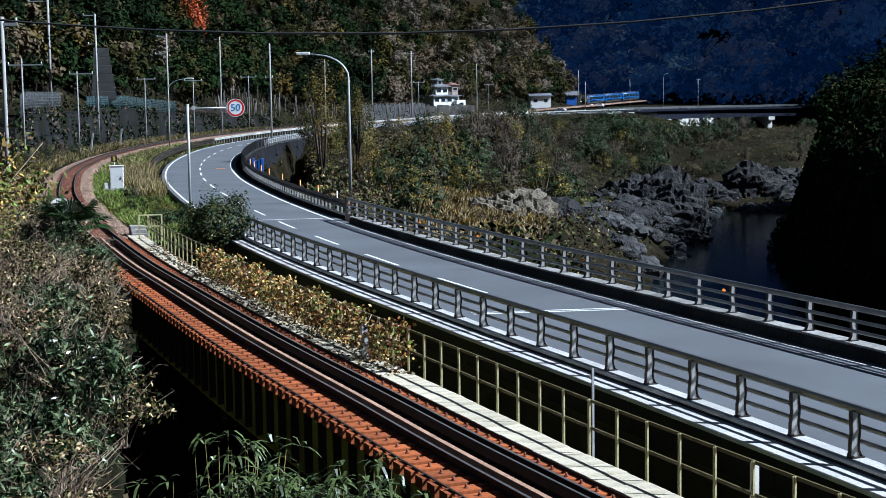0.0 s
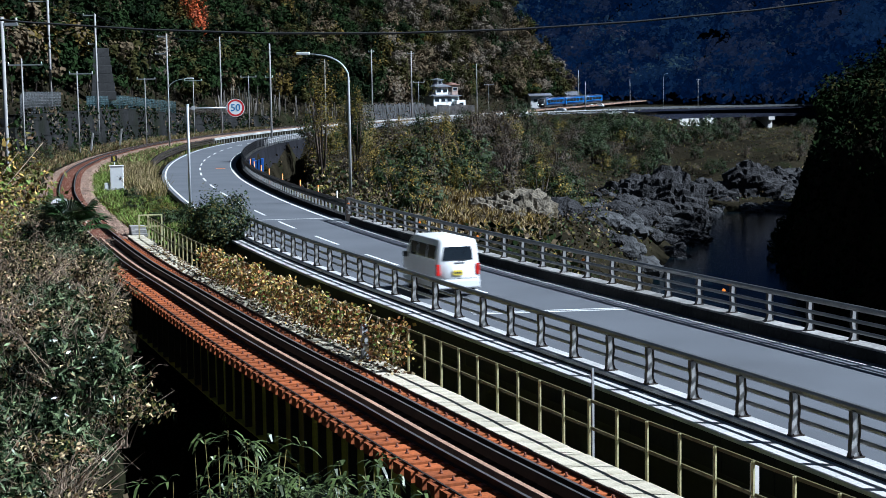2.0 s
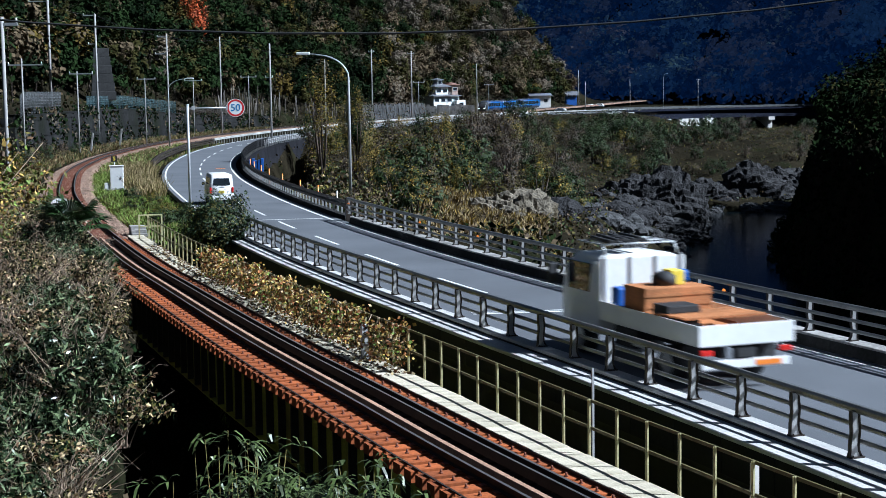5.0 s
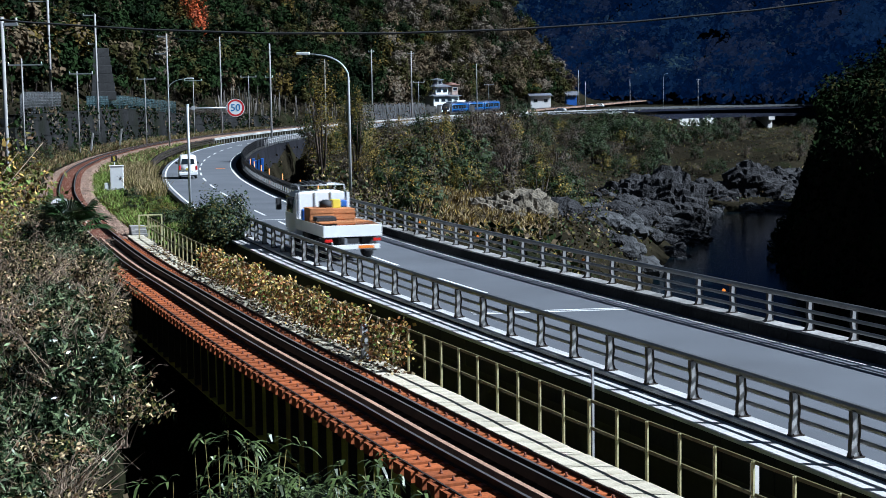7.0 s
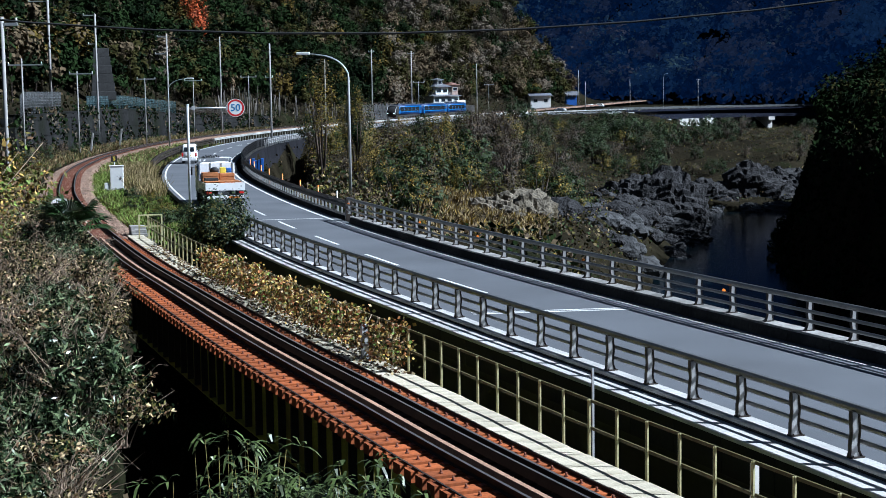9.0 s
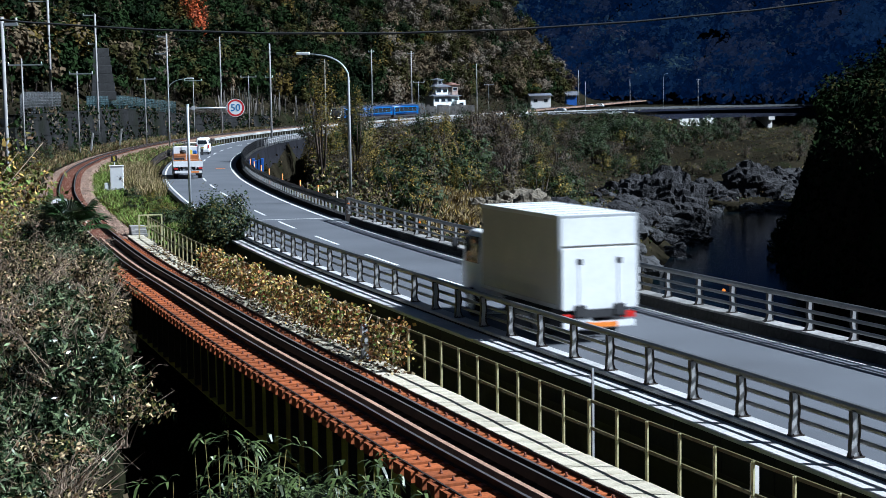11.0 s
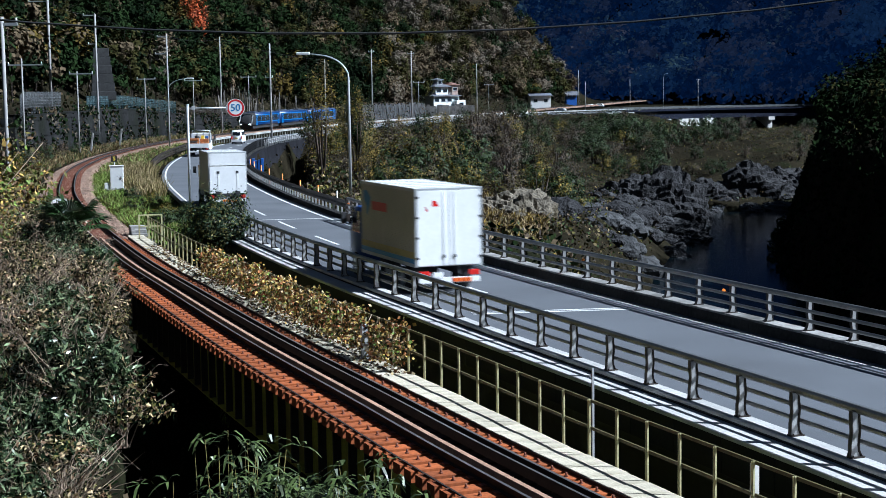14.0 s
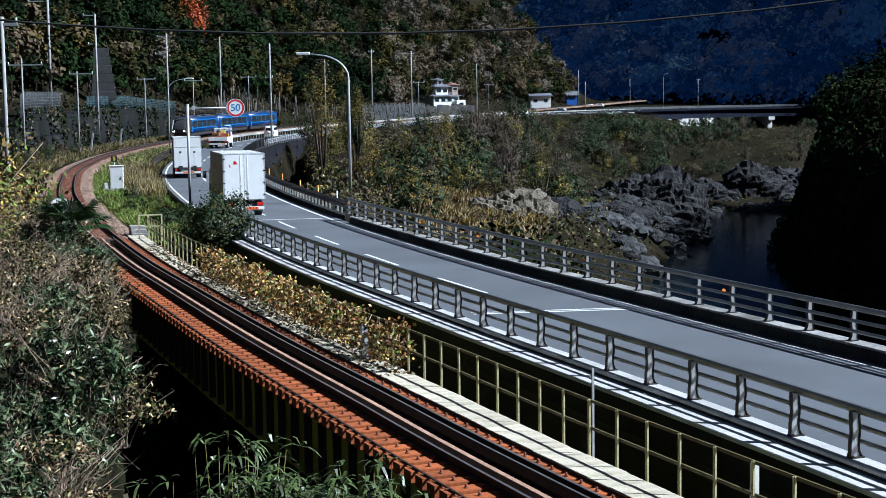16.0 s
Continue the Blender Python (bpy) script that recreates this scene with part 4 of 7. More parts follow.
# a tall yellowing tree and a dark conifer on the slope
TALL = bush_shape([S_OLIVE, S_GOLD, S_OLIVE, S_BROWN], 2.6, 13.0, 4200, 0.2, 4, 40)
DARK_TREE = bush_shape([L_DEEP, F_GREEN], 2.0, 11.0, 3800, 0.26, 4, 40)
plant("tree", TALL, -12.8, 168, 1.0, "tall half-bare tree with yellowing olive leaves", "slope trees", "tree", z=-2.5)
plant("tree", TALL, -9.6, 176, 0.8, "tall half-bare tree with yellowing olive leaves", "slope trees", "tree", z=-2.5)
plant("tree", DARK_TREE, -10.8, 205, 1.0, "dark narrow evergreen tree", "slope trees", "tree", z=-2.0)
plant("tree", DARK_TREE, -12.0, 214, 0.85, "dark narrow evergreen tree", "slope trees", "tree", z=-2.0)


for x, y, sc in ((33, 392, 1.7), (36.5, 398, 2.1), (40, 394, 1.8), (43.5, 402, 2.4), (46.5, 398, 2.2), (49, 404, 1.9), (45, 384, 1.6), (51.5, 396, 1.5), (38, 386, 1.6)):
    plant("bush", BUSHES["green"], x, y, sc, "large dark evergreen bush on the river bank", "slope bushes", squash=0.95)
for k in range(30):
    y = RNG.uniform(318, 470)
    x = y * RNG.uniform(0.125, 0.225)
    plant("bush", BUSHES[("brown", "bare", "green", "brown")[k % 4]], x, y, RNG.uniform(0.5, 1.0), ("dry brown autumn bush on the far bank", "half-bare twiggy bush on the far bank", "dark evergreen bush on the far bank", "dry brown autumn bush on the far bank")[k % 4], "slope bushes", squash=0.8)
# rocks by the river
def rock(x, y, z, sx, sy, sz, seed, mat=ROCK, label="grey layered river rock", cuts=4):
    bm = bmesh.new()
    bmesh.ops.create_icosphere(bm, subdivisions=cuts, radius=1)
    for v in bm.verts:
        c = v.co.copy()
        o = Vector((seed * 3.7, seed * 1.3, seed * 2.1))
        n = noise.noise(c * 1.3 + o) * 0.26 + noise.noise(c * 3.1 + o) * 0.2 + abs(noise.noise(c * 7 + o)) * 0.12
        tilt = c.z + 0.35 * c.x + 0.6 * n
        lay = round(tilt * 6) / 6 - tilt
        crack = -0.1 * max(0.0, 1 - abs(noise.noise(c * 2.3 + o * 2)) * 9)
        v.co = c * (1 + n * 0.8 + crack) + c.normalized() * lay * 0.5
        v.co = Vector((v.co.x * sx, v.co.y * sy, v.co.z * sz))
    ob = part("rock", bm, mat)
    ob.matrix_basis = pose(x, y, z, 0, 0, seed * 47 % 360)
    return tagged(ob, label, "rock", "river rocks")


BIG = "large layered grey rock outcrop by the river"
rock(31.0, 258, -14.8, 8.8, 7, 8.0, 1, cuts=5, label=BIG)
rock(37.5, 256, -14.6, 6.0, 6, 8.2, 2, cuts=5, label=BIG)
rock(29.0, 236, -15.4, 6.0, 4.5, 5.2, 3, cuts=5, label=BIG)
rock(34.0, 232, -15.6, 6.5, 4.5, 3.4, 8, cuts=5)
rock(24.0, 214, -15.6, 7.0, 3.5, 2.4, 9, cuts=5, label="low flat grey rock shelf at the water")
rock(61, 309, -15.5, 8.5, 7, 8.5, 4, cuts=5, label=BIG)
rock(71, 318, -15.5, 9, 7, 7.0, 11, cuts=5, label=BIG)
rock(51, 300, -15.0, 6, 5, 5.2, 12, cuts=5)
for x, w, k in ((51, 4.5, 13), (57, 4.0, 14), (63, 5.0, 15)):
    rock(x, 291, -15.3, w, 2.2, 1.7, k, cuts=4, mat=ROCK_PALE, label="pale water-washed rock at the river's edge")
rock(13.0, 178, -11.5, 3.6, 4, 6.0, 5, cuts=5, label="jagged grey rock on the bank")
rock(16.0, 184, -12.8, 4.2, 4, 5.0, 7, cuts=5, label="jagged grey rock on the bank")
rock(8.3, 160, -7.2, 3.0, 4, 4.4, 6, cuts=5, mat=ROCK_WARM, label="sunlit weathered rock on the bank")
rock(5.0, 150, -6.6, 3.0, 4, 3.8, 16, cuts=5, mat=ROCK_WARM, label="sunlit weathered rock on the bank")
for k in range(110):
    y = RNG.uniform(180, 285)
    x = np.interp(y, BANK_Y, BANK_L) - RNG.uniform(-1.0, 16)
    g = float(ground_z(np.array([x]), np.array([y]))[0])
    s = RNG.uniform(0.6, 2.2)
    rock(x, y, max(g, WATER_Z - 0.6) + 0.1 * s, s * 1.3, s, s * 0.75, 30 + k, cuts=3, mat=ROCK_PALE if k % 3 == 0 else ROCK, label="rough pale boulder by the river" if k % 3 == 0 else "rough grey boulder by the river")


# ---- vehicles: origin at the rear on the ground, y forward ----
def wheel(parent, x, y, r, w, name="wheel"):
    bm = bmesh.new()
    tube(bm, [(-w / 2, 0, 0), (-w / 2 + 0.02, 0, 0), (w / 2 - 0.02, 0, 0), (w / 2, 0, 0)], [r * 0.93, r, r, r * 0.93], 20)
    tyre = part(name, bm, BLACK, parent)
    tyre.matrix_basis = pose(x, y, r)
    bm = bmesh.new()
    disc(bm, (math.copysign(w / 2, x), 0, 0), (1, 0, 0), r * 0.6, 0.03, 16)
    for k in range(5):
        a = k * 2 * math.pi / 5
        disc(bm, (math.copysign(w / 2 + 0.02, x), math.cos(a) * r * 0.3, math.sin(a) * r * 0.3), (1, 0, 0), r * 0.07, 0.02, 6)
    part("rim", bm, STAINLESS, tyre)
    return tyre


def slab_part(name, parent, mat, x0, x1, y0, y1, z0, z1, bevel=0.0, label="", taper=None):
    bm = bmesh.new()
    box(bm, x0, x1, y0, y1, z0, z1, bevel, taper=taper)
    return part(name, bm, mat, parent, label)


def shell(rings, name, parent, mat, label="", smooth=True):
    """Body from cross-section rings along y: each ring is (y, [(x, z), ...]) for the right half, bottom to top centre."""
    bm = bmesh.new()
    loops = []
    for y, half in rings:
        full = [(x, z) for x, z in half] + [(-x, z) for x, z in reversed(half)]
        loops.append([bm.verts.new((x, y, z)) for x, z in full])
    n = len(loops[0])
    for a, b in zip(loops, loops[1:]):
        for k in range(n):
            bm.faces.new((a[k], a[(k + 1) % n], b[(k + 1) % n], b[k]))
    bm.faces.new(loops[0])
    bm.faces.new(loops[-1][::-1])
    bmesh.ops.recalc_face_normals(bm, faces=bm.faces)
    es = [e for e in bm.edges if e.calc_face_angle(0) > 0.45]
    bmesh.ops.bevel(bm, geom=es, offset=0.035, segments=2, affect="EDGES")
    return part(name, bm, mat, parent, label, smooth)


# ---- retaining wall and fence left of the railway ----
def build_wall():
    root = tagged(new("retaining_wall"), "dark blotchy concrete retaining wall beside the railway", "retaining wall", kind="structure")
    s, s1 = TRACK.s_at_y(176), TRACK.s_at_y(345)
    k = 0
    while s < s1:
        e = min(s + 5, s1)
        h = float(wall_height(TRACK.at((s + e) / 2).y)) - 0.1
        bm = bmesh.new()
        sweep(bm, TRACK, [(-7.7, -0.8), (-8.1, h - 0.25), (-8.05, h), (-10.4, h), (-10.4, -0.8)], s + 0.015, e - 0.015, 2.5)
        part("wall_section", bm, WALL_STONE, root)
        for j in range(3):
            bm = bmesh.new()
            m = TRACK.turn((s + e) / 2)
            z = 0.4 + j * (h - 0.8) / 2.2
            x = -7.72 - 0.4 * z / h
            box(bm, x, x + 0.05, -2.4, 2.4, z, z + 0.06, m=m)
            part("form_line", bm, WALL_STONE, root)
        s = e
        k += 1


build_wall()
# bare sprayed-concrete face on the hillside
bm = bmesh.new()
for k in range(6):
    z = 6.5 + k * 1.35
    box(bm, -1.9 + 0.12 * k, 1.9 - 0.16 * k, 0.62 * k, 0.62 * k + 1.2, z, z + 1.33, bevel=0.05)
ob = part("slope_protection", bm, OLD_CONCRETE)
ob.matrix_basis = pose(-52.2, 244, 0.6, 0, 0, 14)
tagged(ob, "bare grey sprayed-concrete face on the hillside", "slope protection", kind="structure")
# creepers on the wall and on its top
n = 9000
ws = RNG.uniform(TRACK.s_at_y(172), TRACK.s_at_y(350), n)
wh = wall_height(np.interp(ws, TRACK.s, TRACK.p[:, 1]))
f = np.where(RNG.uniform(0, 1, n) < 0.45, 1.0 + 0.12 * RNG.uniform(-1, 1, n), RNG.uniform(0, 1, n) ** 1.5)
keep = (np.sin(ws * 0.31) + np.sin(ws * 0.83 + 1) + 0.8 * np.sin(f * 5 + ws * 0.2)) > -0.5
C = np.array([TRACK.at(a, -7.75 - 0.42 * b - (1.2 * RNG.uniform() if b > 0.93 else 0) + 0.2 * RNG.uniform(), b * c) for a, b, c in zip(ws[keep], f[keep], wh[keep])])
me = quads_mesh("wall_creeper", leaf_quads(C, 0.5, 0.7), [F_DEEP, F_GREEN, F_BROWN, F_GREY], RNG.choice(4, len(C), p=[0.4, 0.25, 0.2, 0.15]))
tagged(new("wall_creeper", me), "dark creepers and weeds on the retaining wall", "creeper", kind="stuff")


def mesh_fence(s0, s1, off, base, h, mat, label, gap=2.0):
    root = tagged(new("mesh_fence"), label, "fence", "fences above the wall")
    n = max(1, int((s1 - s0) / gap))
    for i in range(n + 1):
        s = s0 + (s1 - s0) * i / n
        z = base + float(wall_height(TRACK.at(s).y))
        bm = bmesh.new()
        box(bm, -0.04, 0.04, -0.04, 0.04, z - 0.3, z + h, m=TRACK.turn(s) @ Matrix.Translation((off, 0, 0)))
        part("post", bm, mat, root)
        if i < n:
            bm = bmesh.new()
            e = s0 + (s1 - s0) * (i + 1) / n
            z2 = base + float(wall_height(TRACK.at(e).y))
            for j in range(8):
                u = 0.05 + (h - 0.1) * j / 7
                tube(bm, [TRACK.at(s, off, z + u), TRACK.at(e, off, z2 + u)], 0.025, 4)
            for j in range(6):
                w = s + (e - s) * (j + 0.5) / 6
                zz = z + (z2 - z) * (j + 0.5) / 6
                tube(bm, [TRACK.at(w, off, zz + 0.05), TRACK.at(w, off, zz + h - 0.05)], 0.02, 4)
            part("mesh_panel", bm, mat, root)


FENCE_GREEN = material("blue_green_fence_paint", (0.045, 0.085, 0.095), rough=0.6, var=0.2, scale=1, fine=8)
mesh_fence(TRACK.s_at_y(183), TRACK.s_at_y(211), -8.4, 0, 2.6, FENCE_GREY, "dull grey steel mesh fence on a wall")
mesh_fence(TRACK.s_at_y(229), TRACK.s_at_y(284), -8.4, 0, 2.0, FENCE_GREEN, "blue-green steel mesh fence on a wall")
# plain pipe fence along the top of the low wall
mesh_fence(TRACK.s_at_y(286), TRACK.s_at_y(318), -8.4, 0, 1.1, DARK_RAIL, "dark pipe fence on a retaining wall", 3.0)


# ---- lamps, sign, poles ----
def street_lamp(x, y, z, h, arm, label):
    """Tapered pole bending over into an arm along x, with a flat head."""
    root = tagged(new("street_lamp"), label, "street lamp", "street lamps")
    sg = math.copysign(1, arm)
    bm = bmesh.new()
    pts = [(0, 0, 0), (0, 0, h * 0.5), (0, 0, h * 0.83)]
    r = [0.10, 0.085, 0.07]
    for k in range(1, 8):
        a = k / 7 * math.pi / 2 * 0.93
        pts.append((sg * abs(arm) * 0.62 * (1 - math.cos(a)), 0, h * 0.83 + h * 0.155 * math.sin(a)))
        r.append(0.066 - 0.004 * k)
    pts.append((arm * 0.78, 0, h * 0.995))
    r.append(0.035)
    tube(bm, pts, r, 10)
    part("pole", bm, GALV, root, "pale galvanised lamp pole")
    bm = bmesh.new()
    box(bm, min(arm * 0.74, arm), max(arm * 0.74, arm), -0.16, 0.16, h * 0.985, h * 1.005, bevel=0.04)
    part("lamp_head", bm, WHITE, root, "white lamp head")
    bm = bmesh.new()
    box(bm, -0.17, 0.17, -0.17, 0.17, -0.1, 0.06, bevel=0.02)
    part("base_plate", bm, GALV, root)
    bm = bmesh.new()
    box(bm, -0.12, -0.095, -0.07, 0.07, 0.6, 1.1)
    part("hatch", bm, GALV, root)
    root.matrix_basis = pose(x, y, z)


street_lamp(-5.97, 102.2, 0.0, 9.8, -3.35, "tall pale curved street lamp beside the road")
street_lamp(-38.6, 223, 0.1, 9.9, 3.7, "tall pale curved street lamp beside the road")
street_lamp(79.3, 561, 1.5, 12.6, 1.6, "tall pale street lamp by a far bridge")


def speed_sign():
    root = tagged(new("speed_sign"), "round speed limit sign 50 on a roadside gantry arm", "road sign")
    bm = bmesh.new()
    tube(bm, [(0, 0, -0.3), (0, 0, 6.55)], 0.085, 12)
    disc(bm, (0, 0, 6.56), (0, 0, 1), 0.095, 0.06, 12)
    part("pole", bm, GALV, root, "grey steel pole")
    bm = bmesh.new()
    tube(bm, [(-0.1, 0, 6.33), (2.45, 0, 6.36)], 0.05, 8)
    box(bm, 0.25, 0.45, -0.09, 0.09, 6.24, 6.46, bevel=0.01)
    part("arm", bm, GALV, root)
    c = (3.0, -0.09, 6.33)
    bm = bmesh.new()
    disc(bm, (c[0], -0.03, c[2]), (0, 1, 0), 0.57, 0.03, 40)
    part("back_plate", bm, SIGN_WHITE, root)
    bm = bmesh.new()
    for k in range(40):
        a, b = 2 * math.pi * k / 40, 2 * math.pi * (k + 1) / 40
        bm.faces.new([bm.verts.new((c[0] + r * math.cos(t), -0.049, c[2] + r * math.sin(t))) for r, t in ((0.54, a), (0.54, b), (0.42, b), (0.42, a))])
    bmesh.ops.remove_doubles(bm, verts=bm.verts, dist=0.0005)
    part("red_ring", bm, SIGN_RED, root, "red ring")
    bm = bmesh.new()
    disc(bm, (c[0], -0.02, c[2]), (0, 1, 0), 0.03, 0.05, 8)
    box(bm, 2.42, 2.52, -0.05, 0.03, 6.2, 6.5)
    part("bracket", bm, GALV, root)
    cu = bpy.data.curves.new("digits", "FONT")
    cu.body, cu.size, cu.align_x, cu.align_y, cu.extrude, cu.offset = "50", 0.62, "CENTER", "CENTER", 0.004, 0.003
    cu.materials.append(SIGN_BLUE)
    ob = new("digits", cu)
    ob.parent = root
    ob.matrix_basis = pose(c[0], -0.052, c[2], 90)
    tagged(ob, label="blue speed digits")
    root.matrix_basis = pose(-15.95, 99.0, 0.0, 0, 0, 8)


speed_sign()


def utility_pole(x, y, top, arms=(), r=0.16, base=None, label="grey concrete utility pole", mat=None, group="utility poles"):
    root = tagged(new("utility_pole"), label, "utility pole", group)
    g = float(ground_z(np.array([x]), np.array([y]))[0]) if base is None else base
    bm = bmesh.new()
    tube(bm, [(0, 0, g - 0.8), (0, 0, (g + top) / 2), (0, 0, top)], [r * 0.85, r * 0.72, r * 0.6], 10)
    part("pole", bm, mat or POLE_GREY, root)
    for z, x0, x1 in arms:
        bm = bmesh.new()
        box(bm, x0, x1, -0.06, 0.06, z - 0.07, z + 0.07)
        part("crossarm", bm, GALV, root)
        for xx in (x0 + 0.08, x1 - 0.08):
            bm = bmesh.new()
            tube(bm, [(xx, 0, z + 0.07), (xx, 0, z + 0.16), (xx, 0, z + 0.24), (xx, 0, z + 0.3)], [0.03, 0.08, 0.05, 0.07], 8)
            part("insulator", bm, SIGN_WHITE, root)
    root.matrix_basis = pose(x, y, 0)
    return root


utility_pole(-53.2, 215, 22.6, [(20.5, -2.6, 0.1)], 0.26)
utility_pole(-51.2, 235, 19.8, [(19.6, -1.8, 0.1), (15.4, -1.2, 0.0)], 0.22)
utility_pole(-45.35, 262, 17.9, [(17.4, -1.6, 0.1), (14.6, -2.0, -0.2)], 0.2)
utility_pole(-40.45, 290, 18.4, [], 0.18)
utility_pole(-26.25, 243, 15.4, [(10.2, -0.8, 0.4)], 0.2, 0.2, "tall grey concrete utility pole with rusty top")
utility_pole(-25.3, 345, 15.4, [], 0.17)
utility_pole(-16.8, 385, 18.6, [(18, -0.7, 0.7)], 0.2)
utility_pole(-7.85, 425, 19.3, [(18.6, -1.0, 0.8)], 0.24)
utility_pole(11.0, 480, 16.8, [], 0.2)
utility_pole(52.5, 600, 16.2, [], 0.2)
utility_pole(47.75, 520, 11.2, [], 0.22)
utility_pole(76.9, 640, 13.0, [], 0.18)
utility_pole(98, 600, 12.5, [(12, -0.8, 0.8)], 0.18)
utility_pole(116, 610, 13.5, [], 0.16)
RW = dict(group="railway line poles", label="railway line pole with a long crossarm")
utility_pole(-20.75, 75, 10.9, [(10.55, -0.6, 0.75)], 0.14, **RW)
utility_pole(-45.1, 170, 11.6, [(10.9, -1.5, 2.2)], 0.13, **RW)
utility_pole(-46.1, 200, 10.7, [(10.4, -1.0, 2.0)], 0.13, **RW)
utility_pole(-44.1, 235, 10.3, [(10.1, -1.2, 1.6)], 0.11, **RW)
utility_pole(-44.75, 285, 10.6, [(10.4, -1.6, 1.6)], 0.11, **RW)
utility_pole(-39.0, 320, 11.7, [(11.4, -1.6, 1.6)], 0.11, **RW)
utility_pole(-6.2, 440, 11.3, [(11.0, -1.4, 1.6)], 0.11, **RW)
utility_pole(14.9, 490, 10.6, [(10.4, -1.4, 1.6)], 0.11, **RW)


def cable(name, pts, r, label):
    bm = bmesh.new()
    tube(bm, pts, r, 6)
    return tagged(part(name, bm, BLACK), label, "cable")


# sagging cable over the gully, hung between two poles outside the view
hang = [(-34 + k * 4.6, 60, 9.26 + 0.00335 * (-34 + k * 4.6 + 2.2) ** 2) for k in range(18)]
cable("overhead_cable", hang, 0.045, "thick black sagging overhead cable")
for x, z in ((-34.0, 12.65), (44.2, 16.5)):
    utility_pole(x, 60, z + 0.5, [], 0.16, base=-1 if x < 0 else -2)
for a, b in (((-53.2, 215, 20.6), (-51.2, 235, 19.7)), ((-51.2, 235, 19.7), (-45.35, 262, 17.5)), ((-45.35, 262, 17.5), (-40.45, 290, 18.0)), ((-40.45, 290, 18.0), (-25.3, 345, 15.2))):
    a, b = Vector(a), Vector(b)
    cable("power_line", [a.lerp(b, k / 8) - Vector((0, 0, 0.6 * (1 - (k / 4 - 1) ** 2))) for k in range(9)], 0.02, "thin dark power line between poles")


# ---- roadside barriers beyond the bridge ----
def barrier(name, off, y0, y1, z0, z1, mat, label, post_mat, post_gap, thick=0.09, post_z=None, bars=None):
    root = tagged(new(name), label, "guardrail", "guardrails")
    s0, s1 = ROAD.s_at_y(y0), ROAD.s_at_y(y1)
    n = max(1, int((s1 - s0) / 4))
    for i in range(n):
        a, b = s0 + (s1 - s0) * i / n, s0 + (s1 - s0) * (i + 1) / n
        for lo, hi in bars or [(z0, z1)]:
            mid, q = (lo + hi) / 2, (hi - lo) / 4
            sg = -1 if off > 0 else 1
            bm = bmesh.new()
            sweep(bm, ROAD, [(off, lo), (off + sg * thick, lo + q * 0.5), (off + sg * thick, lo + q * 1.5), (off + sg * thick * 0.35, mid), (off + sg * thick, hi - q * 1.5), (off + sg * thick, hi - q * 0.5), (off, hi), (off - sg * 0.02, hi), (off - sg * 0.02, lo)], a + 0.01, b - 0.01, 1.5)
            part("beam", bm, mat, root)
    s = s0 + 0.3
    while s < s1:
        bm = bmesh.new()
        o = off + (0.1 if off > 0 else -0.1)
        box(bm, o - 0.05, o + 0.05, -0.05, 0.05, -0.3, post_z or z1, bevel=0.012, m=ROAD.turn(s))
        part("post", bm, post_mat, root)
        s += post_gap
    return root


BLACK_RAIL = material("black_painted_steel", (0.02, 0.02, 0.022), rough=0.6, var=0.2, scale=1, fine=10)
PALE = material("dirty_pale_paint", (0.38, 0.38, 0.36), rough=0.6, var=0.2, scale=0.5, fine=5, dirt=(0.15, 0.15, 0.12), dirt_amount=0.5)
barrier("guardrail", 4.25, 88.5, 150, 0.5, 0.95, DARK_RAIL, "dark brown roadside guardrail with pale short posts", ALU, 1.25, post_z=0.5)
barrier("guardrail", 4.25, 150.2, 222, 0.2, 1.15, BLACK_RAIL, "tall black guardrail panel round the bend", BLACK_RAIL, 2.0)
bm = bmesh.new()
sweep(bm, ROAD, [(4.0, -0.3), (4.0, 0.12), (4.5, 0.12), (4.5, -0.3)], ROAD.s_at_y(88.5), ROAD.s_at_y(216), 2)
tagged(part("kerb_stone", bm, KERB_SHADED), "worn concrete kerb along the road", "kerb", kind="structure")
for y in (93.5, 99.8, 107, 116, 124.2, 130.5, 138, 144.3):
    bm = bmesh.new()
    tube(bm, [(0, 0, -0.2), (0, 0, 1.28)], 0.045, 8)
    ob = part("delineator_post", bm, ORANGE if y > 95 else SIGN_WHITE)
    ob.matrix_basis = Matrix.Translation(ROAD.at(ROAD.s_at_y(y), 4.55))
    tagged(ob, "orange delineator post behind the guardrail" if y > 95 else "white delineator post behind the guardrail", "delineator", "delineator posts")
barrier("guardrail", 4.3, 217, 330, 0.35, 0.8, ALU, "pale grey guardrail along the far road", ALU, 2.0, bars=[(0.3, 0.38), (0.5, 0.58), (0.72, 0.84)])
barrier("guardrail", -4.6, 150, 229, 0.25, 0.95, DARK_RAIL, "dark brown stacked beam guardrail", DARK_RAIL, 2.0, bars=[(0.2, 0.36), (0.44, 0.6), (0.68, 0.9)])
barrier("guardrail", -4.7, 230, 470, 0.5, 0.85, PALE, "pale dirty beam guardrail along the road", PALE, 2.0)
barrier("guardrail", 4.2, 345, 512, 0.5, 0.85, PALE, "pale beam guardrail along the far road", PALE, 2.0)


BEND_WALL_SHADE = material("bend_wall_shade", (0.017, 0.017, 0.02), rough=0.9, var=0.3, scale=0.4, fine=4, spec=0.05)
